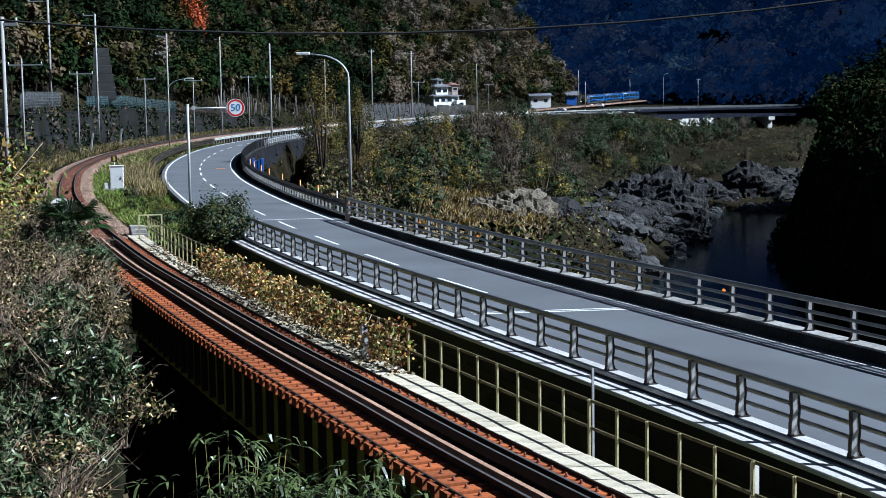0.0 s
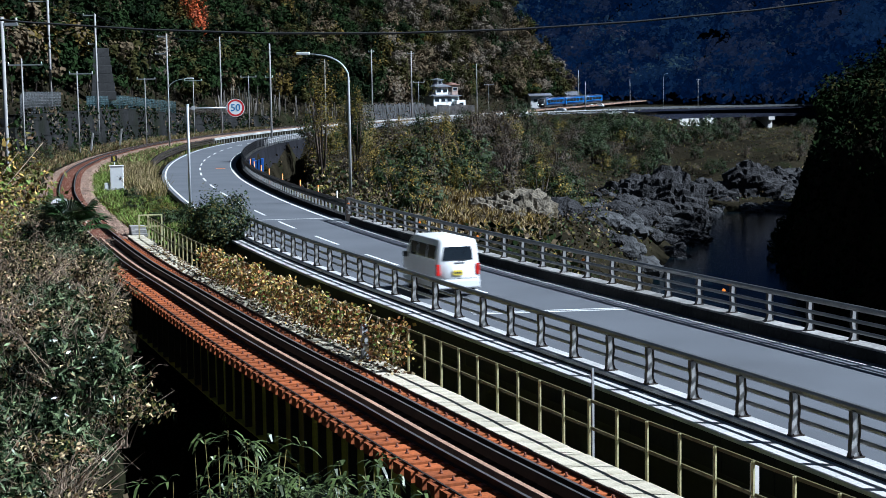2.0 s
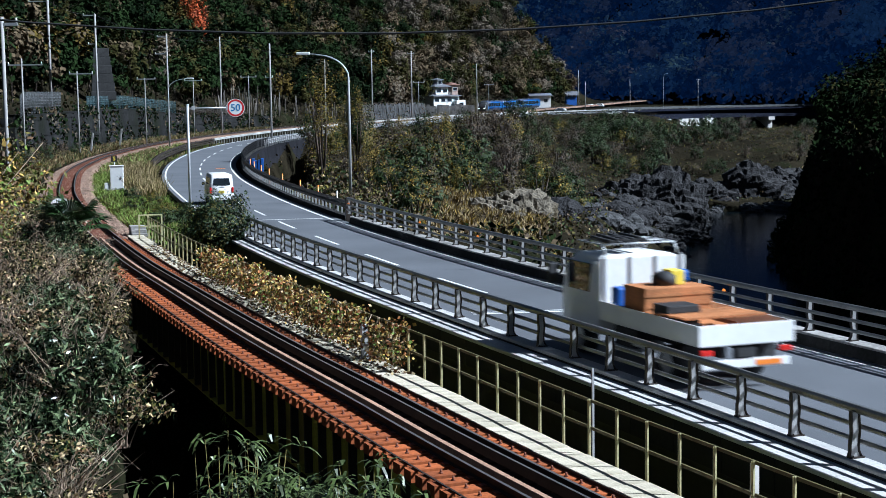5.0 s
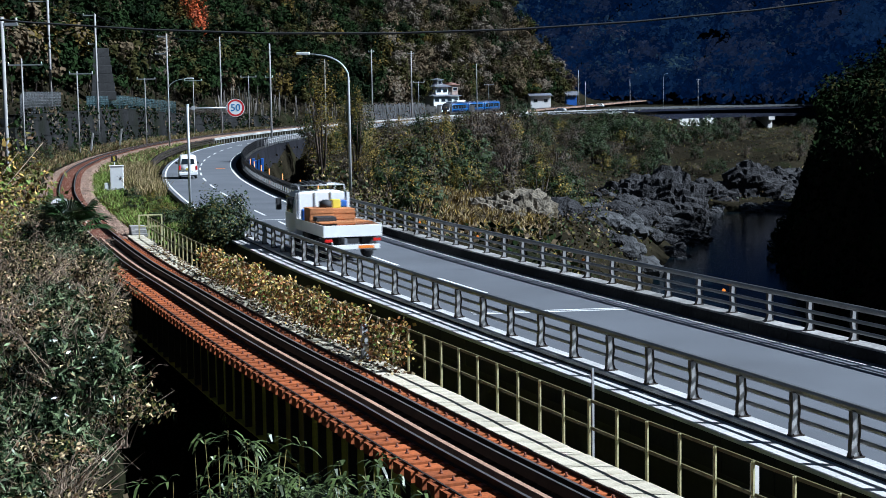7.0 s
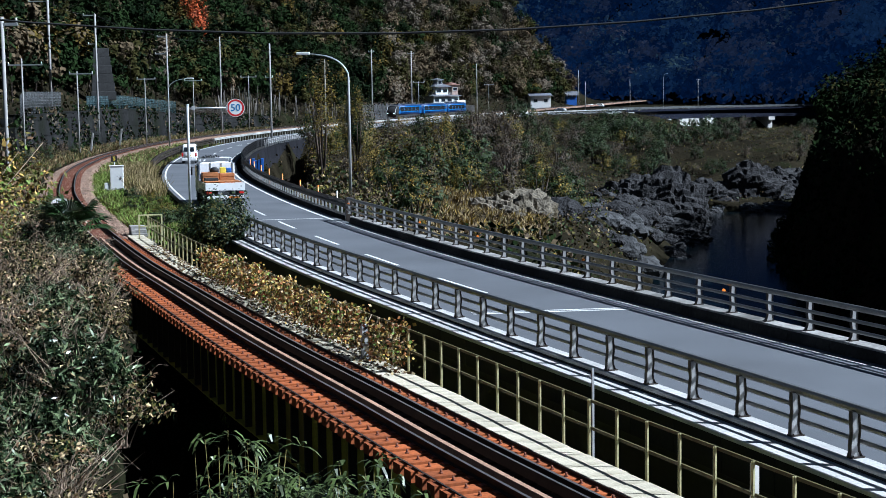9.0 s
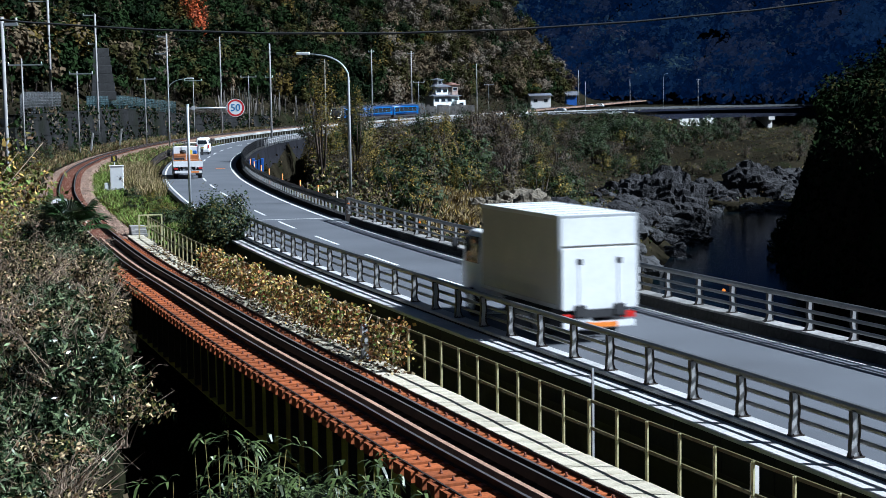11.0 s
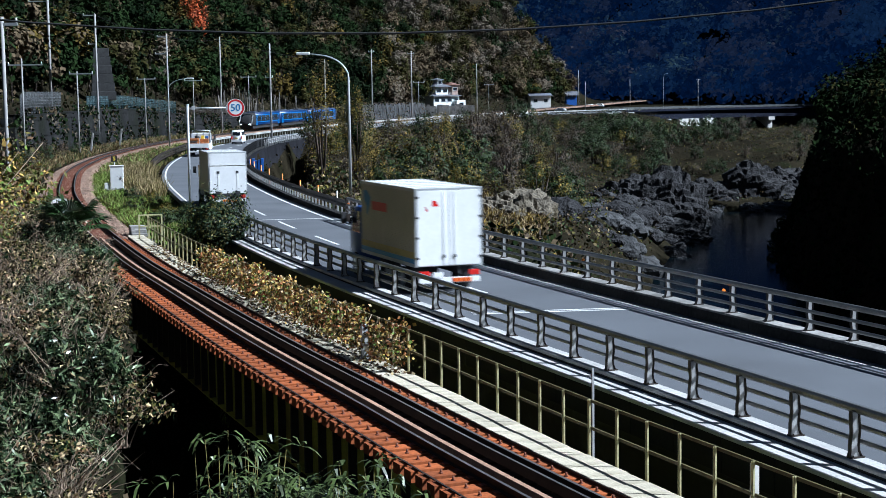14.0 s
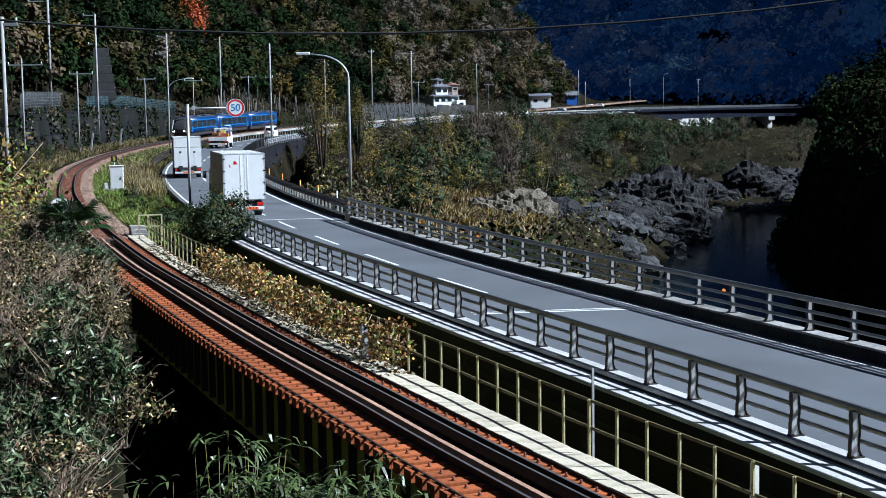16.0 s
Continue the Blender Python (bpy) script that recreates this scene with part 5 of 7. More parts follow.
# wall that carries the road round the bend, its shade put into the colour
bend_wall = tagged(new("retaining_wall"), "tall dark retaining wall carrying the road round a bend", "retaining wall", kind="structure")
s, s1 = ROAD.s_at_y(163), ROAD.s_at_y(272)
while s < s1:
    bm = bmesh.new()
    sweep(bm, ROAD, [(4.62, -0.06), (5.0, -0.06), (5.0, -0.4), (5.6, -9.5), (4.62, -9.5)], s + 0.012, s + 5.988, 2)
    part("wall_section", bm, BEND_WALL_SHADE, bend_wall)
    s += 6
# pale stone wall beyond the railway
stone_wall = tagged(new("stone_wall"), "pale weathered stone wall beyond the railway", "stone wall", kind="structure")
s, s1 = TRACK.s_at_y(408), TRACK.s_at_y(456)
k = 0
while s < s1:
    bm = bmesh.new()
    h = 3.3 + 0.4 * RNG.uniform()
    sweep(bm, TRACK, [(-7.6 - 0.1 * (k % 3), -0.8), (-8.1 - 0.12 * (k % 2), h), (-9.2, h + 0.3), (-9.2, -0.8)], s + 0.02, s + 1.48, 1.5)
    part("wall_section", bm, ROCK_PALE, stone_wall)
    s += 1.5
    k += 1
C = np.array([TRACK.at(a, -7.5 - 0.7 * b - 0.5 * c, 3.9 * b) for a, b, c in zip(RNG.uniform(TRACK.s_at_y(405), TRACK.s_at_y(458), 1500), 1 - RNG.uniform(0, 1, 1500) ** 1.8, RNG.uniform(0, 1, 1500))])
tagged(new("wall_weeds", quads_mesh("wall_weeds", leaf_quads(C, 0.4, 0.7), [F_GREY, L_BROWN, F_GREEN], RNG.randint(0, 3, 1500))), "dry weeds hanging over the stone wall", "weeds", kind="stuff")
# pale bare saplings along the foot of the hillside
PALE_BARK = material("pale_bare_bark", (0.12, 0.108, 0.094), rough=0.9, var=0.3, scale=0.6, fine=6, island=0.45)
bm = bmesh.new()
for k in range(70):
    y = RNG.uniform(318, 405)
    o = -8.6 - 4.5 * RNG.uniform()
    q = TRACK.at(TRACK.s_at_y(y), o)
    gz = float(ground_z(np.array([q.x]), np.array([q.y]))[0])
    h = RNG.uniform(2.2, 5.5)
    lean = RNG.uniform(-0.35, 0.35)
    tube(bm, [(q.x, q.y, gz - 0.3), (q.x + lean * 0.4, q.y, gz + h * 0.5), (q.x + lean, q.y, gz + h)], [0.13, 0.1, 0.05], 5)
tagged(part("bare_saplings", bm, PALE_BARK), "pale bare saplings at the foot of the hillside", "saplings", kind="stuff")


# blue sheeting below the curve
bm = bmesh.new()
for k in range(5):
    box(bm, -0.7 + 0.3 * k, -0.42 + 0.3 * k, -0.05 * k, 0.3, -1.6, 0.55 + 0.12 * math.sin(k * 2.0), bevel=0.03)
ob = part("blue_sheeting", bm, TARP)
ob.matrix_basis = ROAD.turn(ROAD.s_at_y(160)) @ Matrix.Translation((5.6, 0, 0))
tagged(ob, "stack covered with blue sheeting below the road", "tarpaulin")


# ---- far bridge ----
def far_bridge():
    root = tagged(new("far_bridge"), "long dark girder road bridge with concrete piers", "bridge", kind="structure")
    s0, s1 = ROAD.s_at_y(508), ROAD.length - 3
    bm = bmesh.new()
    sweep(bm, ROAD, [(-4.4, -0.3), (-4.4, 0.25), (-3.6, 0.25), (-3.6, -0.28), (3.6, -0.28), (3.6, 0.25), (4.4, 0.25), (4.4, -0.3), (3.4, -0.7), (3.4, -3.0), (-3.4, -3.0), (-3.4, -0.7)], s0, s1, 4)
    part("girder", bm, STEEL_BLUE, root, "dark blue steel girder")
    for off in (-4.2, 4.2):
        for z in (0.55, 0.8, 1.05):
            bm = bmesh.new()
            sweep(bm, ROAD, [(off - 0.05, z - 0.05), (off + 0.05, z - 0.05), (off + 0.05, z + 0.05), (off - 0.05, z + 0.05)], s0, s1, 4)
            part("parapet_bar", bm, FENCE_GREY, root)
        s = s0
        while s < s1:
            bm = bmesh.new()
            box(bm, off - 0.06, off + 0.06, -0.06, 0.06, 0.2, 1.1, m=ROAD.turn(s))
            part("parapet_post", bm, FENCE_GREY, root)
            s += 3
    for s in (s0 + 14, s0 + 45, s0 + 76):
        bm = bmesh.new()
        box(bm, -3.0, 3.0, -1.0, 1.0, -20, -3.0, bevel=0.1, m=ROAD.turn(s))
        box(bm, -4.0, 4.0, -1.3, 1.3, -4.2, -2.98, m=ROAD.turn(s))
        part("pier", bm, CONCRETE, root, "pale concrete pier")
    s, k = FAR_SPAN + 3, 0
    while s < FAR_SPAN + 40:
        bm = bmesh.new()
        sweep(bm, ROAD, [(5.6, -9), (4.5, -3.03), (3.6, -3.03), (3.6, -9)], s + 0.03, s + 3.47, 1.8)
        part("revetment", bm, REVETMENT, root, "pale concrete revetment panel under the girder")
        s += 3.5 if k % 4 < 2 else 7.5
        k += 1
    bm = bmesh.new()
    box(bm, -5, 5.2, -12, 4, -12, -0.35, m=ROAD.turn(s0))
    part("abutment", bm, CONCRETE, root, "pale concrete abutment")


REVETMENT = material("pale_revetment_concrete", (0.5, 0.49, 0.46), rough=0.85, var=0.3, scale=0.3, fine=4, bump=0.3, dirt=(0.12, 0.12, 0.1), dirt_amount=0.7)
STEEL_BLUE = material("dark_blue_steel", (0.009, 0.011, 0.022), spec=0.1, rough=0.8, var=0.2, scale=0.3, fine=3)
far_bridge()


# ---- village ----
def gable_house(x, y, z, w, d, h, roof, turn, label, wall=None):
    root = tagged(new("house"), label, "house", "village houses")
    bm = bmesh.new()
    box(bm, -w / 2, w / 2, -d / 2, d / 2, -3.5, h)
    part("wall", bm, wall or PLASTER, root)
    bm = bmesh.new()
    o = 0.6
    for sgn in (-1, 1):
        a = [(-w / 2 - o, sgn * (d / 2 + o), h - 0.15), (w / 2 + o, sgn * (d / 2 + o), h - 0.15), (w / 2 + o, 0, h + roof), (-w / 2 - o, 0, h + roof)]
        lo = [bm.verts.new(c) for c in a]
        hi = [bm.verts.new((c[0], c[1], c[2] + 0.22)) for c in a]
        bm.faces.new(lo[::-1])
        bm.faces.new(hi)
        for k in range(4):
            bm.faces.new((lo[k], lo[(k + 1) % 4], hi[(k + 1) % 4], hi[k]))
    bmesh.ops.recalc_face_normals(bm, faces=bm.faces)
    part("roof", bm, TILE_ROOF, root)
    bm = bmesh.new()
    for sgn in (-1, 1):
        bm.faces.new([bm.verts.new((sgn * w / 2, c, e)) for c, e in ((-d / 2, h), (d / 2, h), (0, h + roof))])
    part("gable", bm, wall or PLASTER, root)
    bm = bmesh.new()
    tube(bm, [(-w / 2 - o, 0, h + roof + 0.25), (w / 2 + o, 0, h + roof + 0.25)], 0.2, 8)
    part("ridge", bm, TILE_ROOF, root)
    n = max(2, int(w / 2.6))
    for k in range(n):
        cx = -w / 2 + w * (k + 0.5) / n
        bm = bmesh.new()
        box(bm, cx - 0.7, cx + 0.7, -d / 2 - 0.05, -d / 2 + 0.02, 0.9, 2.1)
        win = part("window", bm, GALV, root)
        bm = bmesh.new()
        box(bm, cx - 0.6, cx - 0.03, -d / 2 - 0.07, -d / 2 - 0.052, 1.0, 2.0)
        box(bm, cx + 0.03, cx + 0.6, -d / 2 - 0.07, -d / 2 - 0.052, 1.0, 2.0)
        part("pane", bm, GLASS, win)
    root.matrix_basis = pose(x, y, z, 0, 0, turn)
    return root


def villa():
    """White house of stacked blocks: broad ground floor with a skirt roof, narrower storeys above, a brown-roofed wing."""
    root = tagged(new("house"), "white two-storey village house with stepped grey tile roofs", "house", "village houses")

    def block(x0, x1, y0, y1, z0, z1, mat=WHITE, windows=2):
        bm = bmesh.new()
        box(bm, x0, x1, y0, y1, z0, z1, bevel=0.03)
        wall = part("wall", bm, mat, root)
        for k in range(windows):
            cx = x0 + (x1 - x0) * (k + 0.5) / windows
            w, zc = min(0.75, (x1 - x0) / windows * 0.36), (max(z0, z1 - 2.8) + z1) / 2
            bm = bmesh.new()
            box(bm, cx - w, cx + w, y0 - 0.06, y0 + 0.02, zc - 0.65, zc + 0.55)
            part("window", bm, GALV, wall)
            bm = bmesh.new()
            box(bm, cx - w + 0.08, cx + w - 0.08, y0 - 0.09, y0 - 0.063, zc - 0.55, zc + 0.45)
            part("pane", bm, GLASS, wall)

    def hip(x0, x1, y0, y1, z, h, mat=TILE_ROOF, o=0.7):
        bm = bmesh.new()
        box(bm, x0 - o, x1 + o, y0 - o, y1 + o, z - 0.1, z + 0.1, mat=0)
        d = (y1 - y0) / 2 + o - 0.15
        box(bm, x0 - o, x1 + o, y0 - o, y1 + o, z + 0.102, z + h, taper=(d * 0.8, d * 0.8, d, d))
        part("roof", bm, mat, root)

    block(-4.4, 4.6, -3, 3, -3.6, 2.9, windows=4)
    hip(-4.4, 4.6, -3, 3, 2.9, 1.1)
    block(-3.2, 1.2, -2.4, 2.4, 3.4, 6.2)
    hip(-3.2, 1.2, -2.4, 2.4, 6.2, 1.5)
    block(-1.9, -0.2, -1.6, 1.0, 7.0, 8.6, WHITE, 1)
    hip(-1.9, -0.2, -1.6, 1.0, 8.6, 0.7, o=0.4)
    block(2.4, 4.4, -2.7, 2.2, 3.0, 6.8, RUST_WALL, 1)
    hip(2.4, 4.4, -2.7, 2.2, 6.8, 1.0, TILE_BROWN, 0.5)
    block(2.6, 5.6, -4.6, -3.1, -3.6, 1.4, WHITE, 1)
    bm = bmesh.new()
    for k in range(9):
        box(bm, -3.4 + k * 0.58, -3.34 + k * 0.58, -3.6, -3.55, 2.95, 3.9)
    box(bm, -3.45, 1.35, -3.62, -3.53, 3.85, 3.95)
    part("balcony_rail", bm, WHITE, root)
    root.matrix_basis = pose(-0.4, 484, 4.6, 0, 0, 38) @ Matrix.Diagonal((1.1, 1.1, 0.86, 1))


RUST_WALL = material("weathered_board_wall", (0.32, 0.24, 0.2), rough=0.85, var=0.25, scale=0.8, fine=8)
TILE_BROWN = material("brown_roof_tiles", (0.2, 0.11, 0.08), rough=0.7, var=0.25, scale=1, fine=6)
villa()
gable_house(35.6, 569, 3.5, 7.4, 5, 3.2, 0.5, 8, "low white shed with a shallow roof", WHITE)
gable_house(50, 606, 5.2, 4.0, 3, 1.6, 1.0, 10, "small hut covered in blue tarpaulin", TARP)
# garden wall in front of the house
bm = bmesh.new()
for k in range(9):
    box(bm, -7 + k * 1.9, -7 + k * 1.9 + 1.86, 470.5, 470.9, 1.2, 4.4 + 0.25 * math.sin(k * 2.3))
tagged(part("garden_wall", bm, GRIMY), "patchy pale garden wall below the house", "wall")


def parked_car(x, y, z, turn, mat, label):
    v = tagged(new("parked_car"), label, "car", "parked cars")
    shell([(0.0, [(0.7, 0.3), (0.78, 0.45), (0.78, 0.8), (0.7, 0.9), (0.5, 0.92)]), (0.5, [(0.74, 0.25), (0.8, 0.45), (0.8, 0.85), (0.62, 1.35), (0.45, 1.42)]), (2.6, [(0.74, 0.25), (0.8, 0.45), (0.8, 0.85), (0.62, 1.38), (0.45, 1.45)]), (3.3, [(0.74, 0.25), (0.8, 0.45), (0.8, 0.8), (0.72, 0.92), (0.5, 0.95)]), (3.9, [(0.68, 0.3), (0.74, 0.45), (0.74, 0.62), (0.68, 0.7), (0.5, 0.72)])], "body", v, mat)
    for x2 in (-1, 1):
        slab_part("side_window", v, GLASS, min(x2 * 0.6, x2 * 0.76), max(x2 * 0.6, x2 * 0.76), 0.7, 2.7, 0.92, 1.28, 0.01)
        for yy in (0.75, 3.1):
            wheel(v, x2 * 0.68, yy, 0.3, 0.18)
    v.matrix_basis = pose(x, y, z, 0, 0, turn)


# ---- trackside cabinet and board ----
def signal_cabinet():
    root = tagged(new("trackside_cabinet"), "white steel trackside equipment cabinet on a concrete plinth", "cabinet")
    bm = bmesh.new()
    box(bm, -0.5, 0.5, -0.3, 0.3, 0.15, 1.9, bevel=0.02)
    body = part("body", bm, WHITE, root)
    bm = bmesh.new()
    box(bm, -0.47, 0.47, -0.325, -0.302, 0.2, 1.84, bevel=0.006)
    door = part("door", bm, WHITE, root)
    bm = bmesh.new()
    box(bm, 0.3, 0.36, -0.36, -0.326, 0.9, 1.1)
    part("handle", bm, DARK, door)
    bm = bmesh.new()
    box(bm, -0.56, 0.56, -0.36, 0.36, 1.9, 1.95, bevel=0.01)
    part("rain_cap", bm, WHITE, root)
    bm = bmesh.new()
    box(bm, -1.05, 0.6, -0.4, 0.4, -0.3, 0.15, bevel=0.02)
    part("plinth", bm, CONCRETE, root)
    bm = bmesh.new()
    box(bm, -0.95, -0.56, -0.25, 0.25, 0.15, 0.62, bevel=0.02)
    part("side_box", bm, WHITE, root)
    root.matrix_basis = pose(-25.2, 121.5, -0.05, 0, 0, 8)
    b = tagged(new("track_marker"), "black trackside marker board with yellow letter S", "sign")
    bm = bmesh.new()
    box(bm, -0.24, 0.24, -0.015, 0.015, 2.15, 2.62, bevel=0.01)
    part("board", bm, BLACK, b)
    bm = bmesh.new()
    tube(bm, [(0, 0.04, -0.4), (0, 0.04, 2.5)], 0.035, 8)
    part("stake", bm, GALV, b)
    cu = bpy.data.curves.new("letter", "FONT")
    cu.body, cu.size, cu.align_x, cu.align_y, cu.extrude, cu.offset = "S", 0.42, "CENTER", "CENTER", 0.003, 0.01
    cu.materials.append(YELLOW)
    ob = new("letter", cu)
    ob.parent = b
    ob.matrix_basis = pose(0, -0.018, 2.385, 90)
    b.matrix_basis = pose(-25.6, 122.6, 0, 0, 0, 8)


signal_cabinet()
for y in (206, 229):
    bm = bmesh.new()
    box(bm, -0.11, 0.11, -0.11, 0.11, -0.6, 2.4, bevel=0.02, m=pose(0, 0, 0, 0, 8, 0))
    ob = part("marker_post", bm, POLE_GREY)
    ob.matrix_basis = Matrix.Translation(TRACK.at(TRACK.s_at_y(y), -3.8))
    tagged(ob, "leaning pale concrete marker post by the track", "post", "marker posts")

# posts at the walkway fence
bm = bmesh.new()
box(bm, -0.06, 0.06, -0.05, 0.05, -0.5, 0.72, bevel=0.01)
box(bm, -0.065, 0.0, -0.055, -0.045, 0.6, 0.76)
ob = part("concrete_post", bm, PLASTER)
ob.matrix_basis = TRACK.turn(TRACK.s_at_y(23.85)) @ Matrix.Translation((2.3, 0, 0.1))
tagged(ob, "white painted concrete post beside the walkway fence", "post")
bm = bmesh.new()
box(bm, -0.02, 0.02, -0.02, 0.02, -0.4, 1.5)
ob = part("tall_fence_post", bm, GALV)
ob.matrix_basis = TRACK.turn(TRACK.s_at_y(28.95)) @ Matrix.Translation((2.24, 0, 0))
tagged(ob, "taller grey steel post at the walkway fence", "post")
bm = bmesh.new()
box(bm, -0.09, 0.09, -0.07, 0.07, -0.3, 0.75, bevel=0.01)
ob = part("junction_post", bm, GALV)
for z in (0.52, 0.66):
    bm = bmesh.new()
    disc(bm, (0, -0.075, z), (0, 1, 0), 0.045, 0.03, 12)
    part("dark_lens", bm, BLACK, ob)
ob.matrix_basis = TRACK.turn(TRACK.s_at_y(40.6)) @ Matrix.Translation((1.75, 0, 0))
tagged(ob, "small grey signal post with two dark lenses", "signal")


# ---- verge plants ----
def blades(places, h, w, mats, name, label, lean=0.5, per=8):
    """Tufts of grass blades at the places."""
    P = np.repeat(places, per, axis=0)
    n = len(P)
    P = P + np.stack([RNG.normal(0, 0.12, n), RNG.normal(0, 0.12, n), np.zeros(n)], 1)
    a = RNG.uniform(0, 6.283, n)
    hh = h * RNG.uniform(0.5, 1.3, n)
    side = np.stack([np.cos(a), np.sin(a), np.zeros(n)], 1) * (w / 2)
    tip = P + np.stack([RNG.normal(0, lean, n) * hh, RNG.normal(0, lean, n) * hh, hh], 1)
    mid = P * 0.5 + tip * 0.5 + np.stack([np.zeros(n), np.zeros(n), hh * 0.12], 1)
    q = np.concatenate([np.stack([P - side, P + side, mid + side, mid - side], 1), np.stack([mid - side, mid + side, tip + side * 0.2, tip - side * 0.2], 1)])
    k = RNG.randint(0, len(mats), n)
    me = quads_mesh(name, q, mats, np.concatenate([k, k]))
    return tagged(new(name, me), label, "grass", kind="stuff")


def between(y0, y1, n, f0=0.0, f1=1.0):
    """Places on the verge between railway and road."""
    out = []
    for y in RNG.uniform(y0, y1, n):
        a, b = TRACK.at(TRACK.s_at_y(y), 2.3), ROAD.at(ROAD.s_at_y(y), -4.3)
        q = a.lerp(b, RNG.uniform(f0, f1))
        out.append((q.x, q.y))
    out = np.array(out)
    return np.column_stack([out, ground_z(out[:, 0], out[:, 1]) - 0.05])


blades(between(80, 150, 2600), 0.5, 0.06, [L_GRASS, L_GRASS, L_OLIVE], "verge_grass", "green weedy grass on the verge", 0.5, 9)
blades(between(112, 150, 700, 0.5, 1.0), 1.3, 0.045, [L_STRAW, L_STRAW, L_OLIVE], "pampas_grass", "tall dry straw-coloured grass", 0.25, 10)
blades(between(150, 240, 900), 0.5, 0.08, [L_OLIVE, L_GRASS, L_STRAW], "verge_grass", "green weedy grass on the verge", 0.5, 7)
far_left = np.array([TRACK.at(s, -o)[:2] for s, o in zip(RNG.uniform(TRACK.s_at_y(82), TRACK.s_at_y(330), 2600), RNG.uniform(2.7, 7.4, 2600))])
blades(np.column_stack([far_left, ground_z(far_left[:, 0], far_left[:, 1])]), 0.6, 0.08, [L_OLIVE, L_GREEN, L_STRAW, L_BROWN], "trackside_grass", "rough grass beside the railway", 0.5, 6)
for k in range(16):
    y = 140 + 4.3 * k
    q = TRACK.at(TRACK.s_at_y(y), -4.6 - 2.6 * RNG.uniform())
    kind = ("brown", "olive", "green", "bare")[k % 4]
    plant("bush", BUSHES[kind], q.x, q.y, RNG.uniform(0.45, 0.85), BUSH_LABEL[kind].replace("on the slope", "at the foot of a wall").replace("on the river slope", "at the foot of a wall"), "trackside bushes")
px, py = RNG.uniform(-4, 11, 4200), RNG.uniform(95, 186, 4200)
keep = (px > -0.02 * py) & (px < 0.065 * py)
blades(np.column_stack([px[keep], py[keep], ground_z(px[keep], py[keep])]), 0.7, 0.11, [L_STRAW, S_GOLD, L_STRAW, S_BROWN], "slope_grass", "dry straw grass on the open rocky slope", 0.45, 8)
for k in range(16):
    y = RNG.uniform(100, 180)
    plant("bush", BUSHES["yellow" if k % 3 else "brown"], RNG.uniform(-0.02, 0.055) * y, y, RNG.uniform(0.25, 0.42), "low yellowing bush on the open slope", "slope bushes", squash=0.7)
for k in range(14):
    q = between(84, 118, 1, 0.35, 1.0)[0]
    plant("bush", BUSHES["green" if k % 3 else "olive"], q[0], q[1], RNG.uniform(0.3, 0.5), "low green weedy bush on the verge", "verge bushes", squash=0.7)
SHRUB = bush_shape([L_DEEP, L_GREEN, L_DEEP, L_OLIVE], 1.75, 3.3, 11500, 0.14, 9, 80)
plant("shrub", SHRUB, -10.9, 75.5, 0.95, "large dense dark evergreen shrub beside the bridge railing", "", "shrub", z=-0.7)
for x, y, s in ((-11.6, 73.2, 0.6), (-13.4, 82.5, 0.42), (-12.6, 86.5, 0.45), (-14.8, 90, 0.4)):
    plant("shrub", SHRUB, x, y, s, "small dense evergreen shrub on the verge", "", "shrub")


# autumn vine over the walkway fence
def vine():
    root = tagged(new("fence_vine"), "yellow and brown autumn vine smothering the walkway fence", "vine")
    n = 10500
    s = RNG.uniform(TRACK.s_at_y(38.2), TRACK.s_at_y(62), n)
    s0 = TRACK.s_at_y(38.2)
    o = 2.05 + RNG.normal(0, 0.16, n) - 0.35 * RNG.uniform(0, 1, n) ** 3
    u = 0.92 - 1.15 * RNG.uniform(0, 1, n) ** 1.1 + 0.18 * np.sin(s * 1.7) + 0.1 * np.sin(s * 4.1)
    dens = 0.55 + 0.45 * np.sin(s * 0.9 + 1.0) * np.sin(s * 2.3)
    keep = RNG.uniform(0, 1, n) < np.clip(dens + 0.25, 0.25, 1)
    C = np.array([TRACK.at(a, b, c) for a, b, c in zip(s[keep], o[keep], u[keep])])
    part("leaves", quads_mesh("leaves", leaf_quads(C, 0.105, 0.8), [V_GOLD, V_PALE, V_RUST, L_GRASS, L_OLIVE], RNG.choice(5, len(C), p=[0.26, 0.17, 0.27, 0.12, 0.18])), None, root)
    bm = bmesh.new()
    for k in range(60):
        a = RNG.uniform(s0, s0 + 24)
        b = a + RNG.uniform(-1.2, 1.2)
        tube(bm, [TRACK.at(a, 2.0, -0.2), TRACK.at((a + b) / 2, 2.0 + RNG.uniform(-0.2, 0.25), 0.4), TRACK.at(b, 2.1, 0.95)], 0.012, 4)
    tagged(part("stalk", bm, TWIG, root), kind="stuff")


vine()
# dead leaves and litter on the walkway
n = 1500
s = RNG.uniform(TRACK.s_at_y(38), TRACK.s_at_y(74), n)
C = np.array([TRACK.at(a, b, -0.15) for a, b in zip(s, 2.1 - 0.85 * RNG.uniform(0, 1, n) ** 1.6)])
me = quads_mesh("fallen_leaves", leaf_quads(C, 0.13, 0.7, 0.85), [L_BROWN, L_STRAW, L_GREY], RNG.randint(0, 3, n))
tagged(new("fallen_leaves", me), "fallen dry leaves on the walkway slabs", "leaves", kind="stuff")


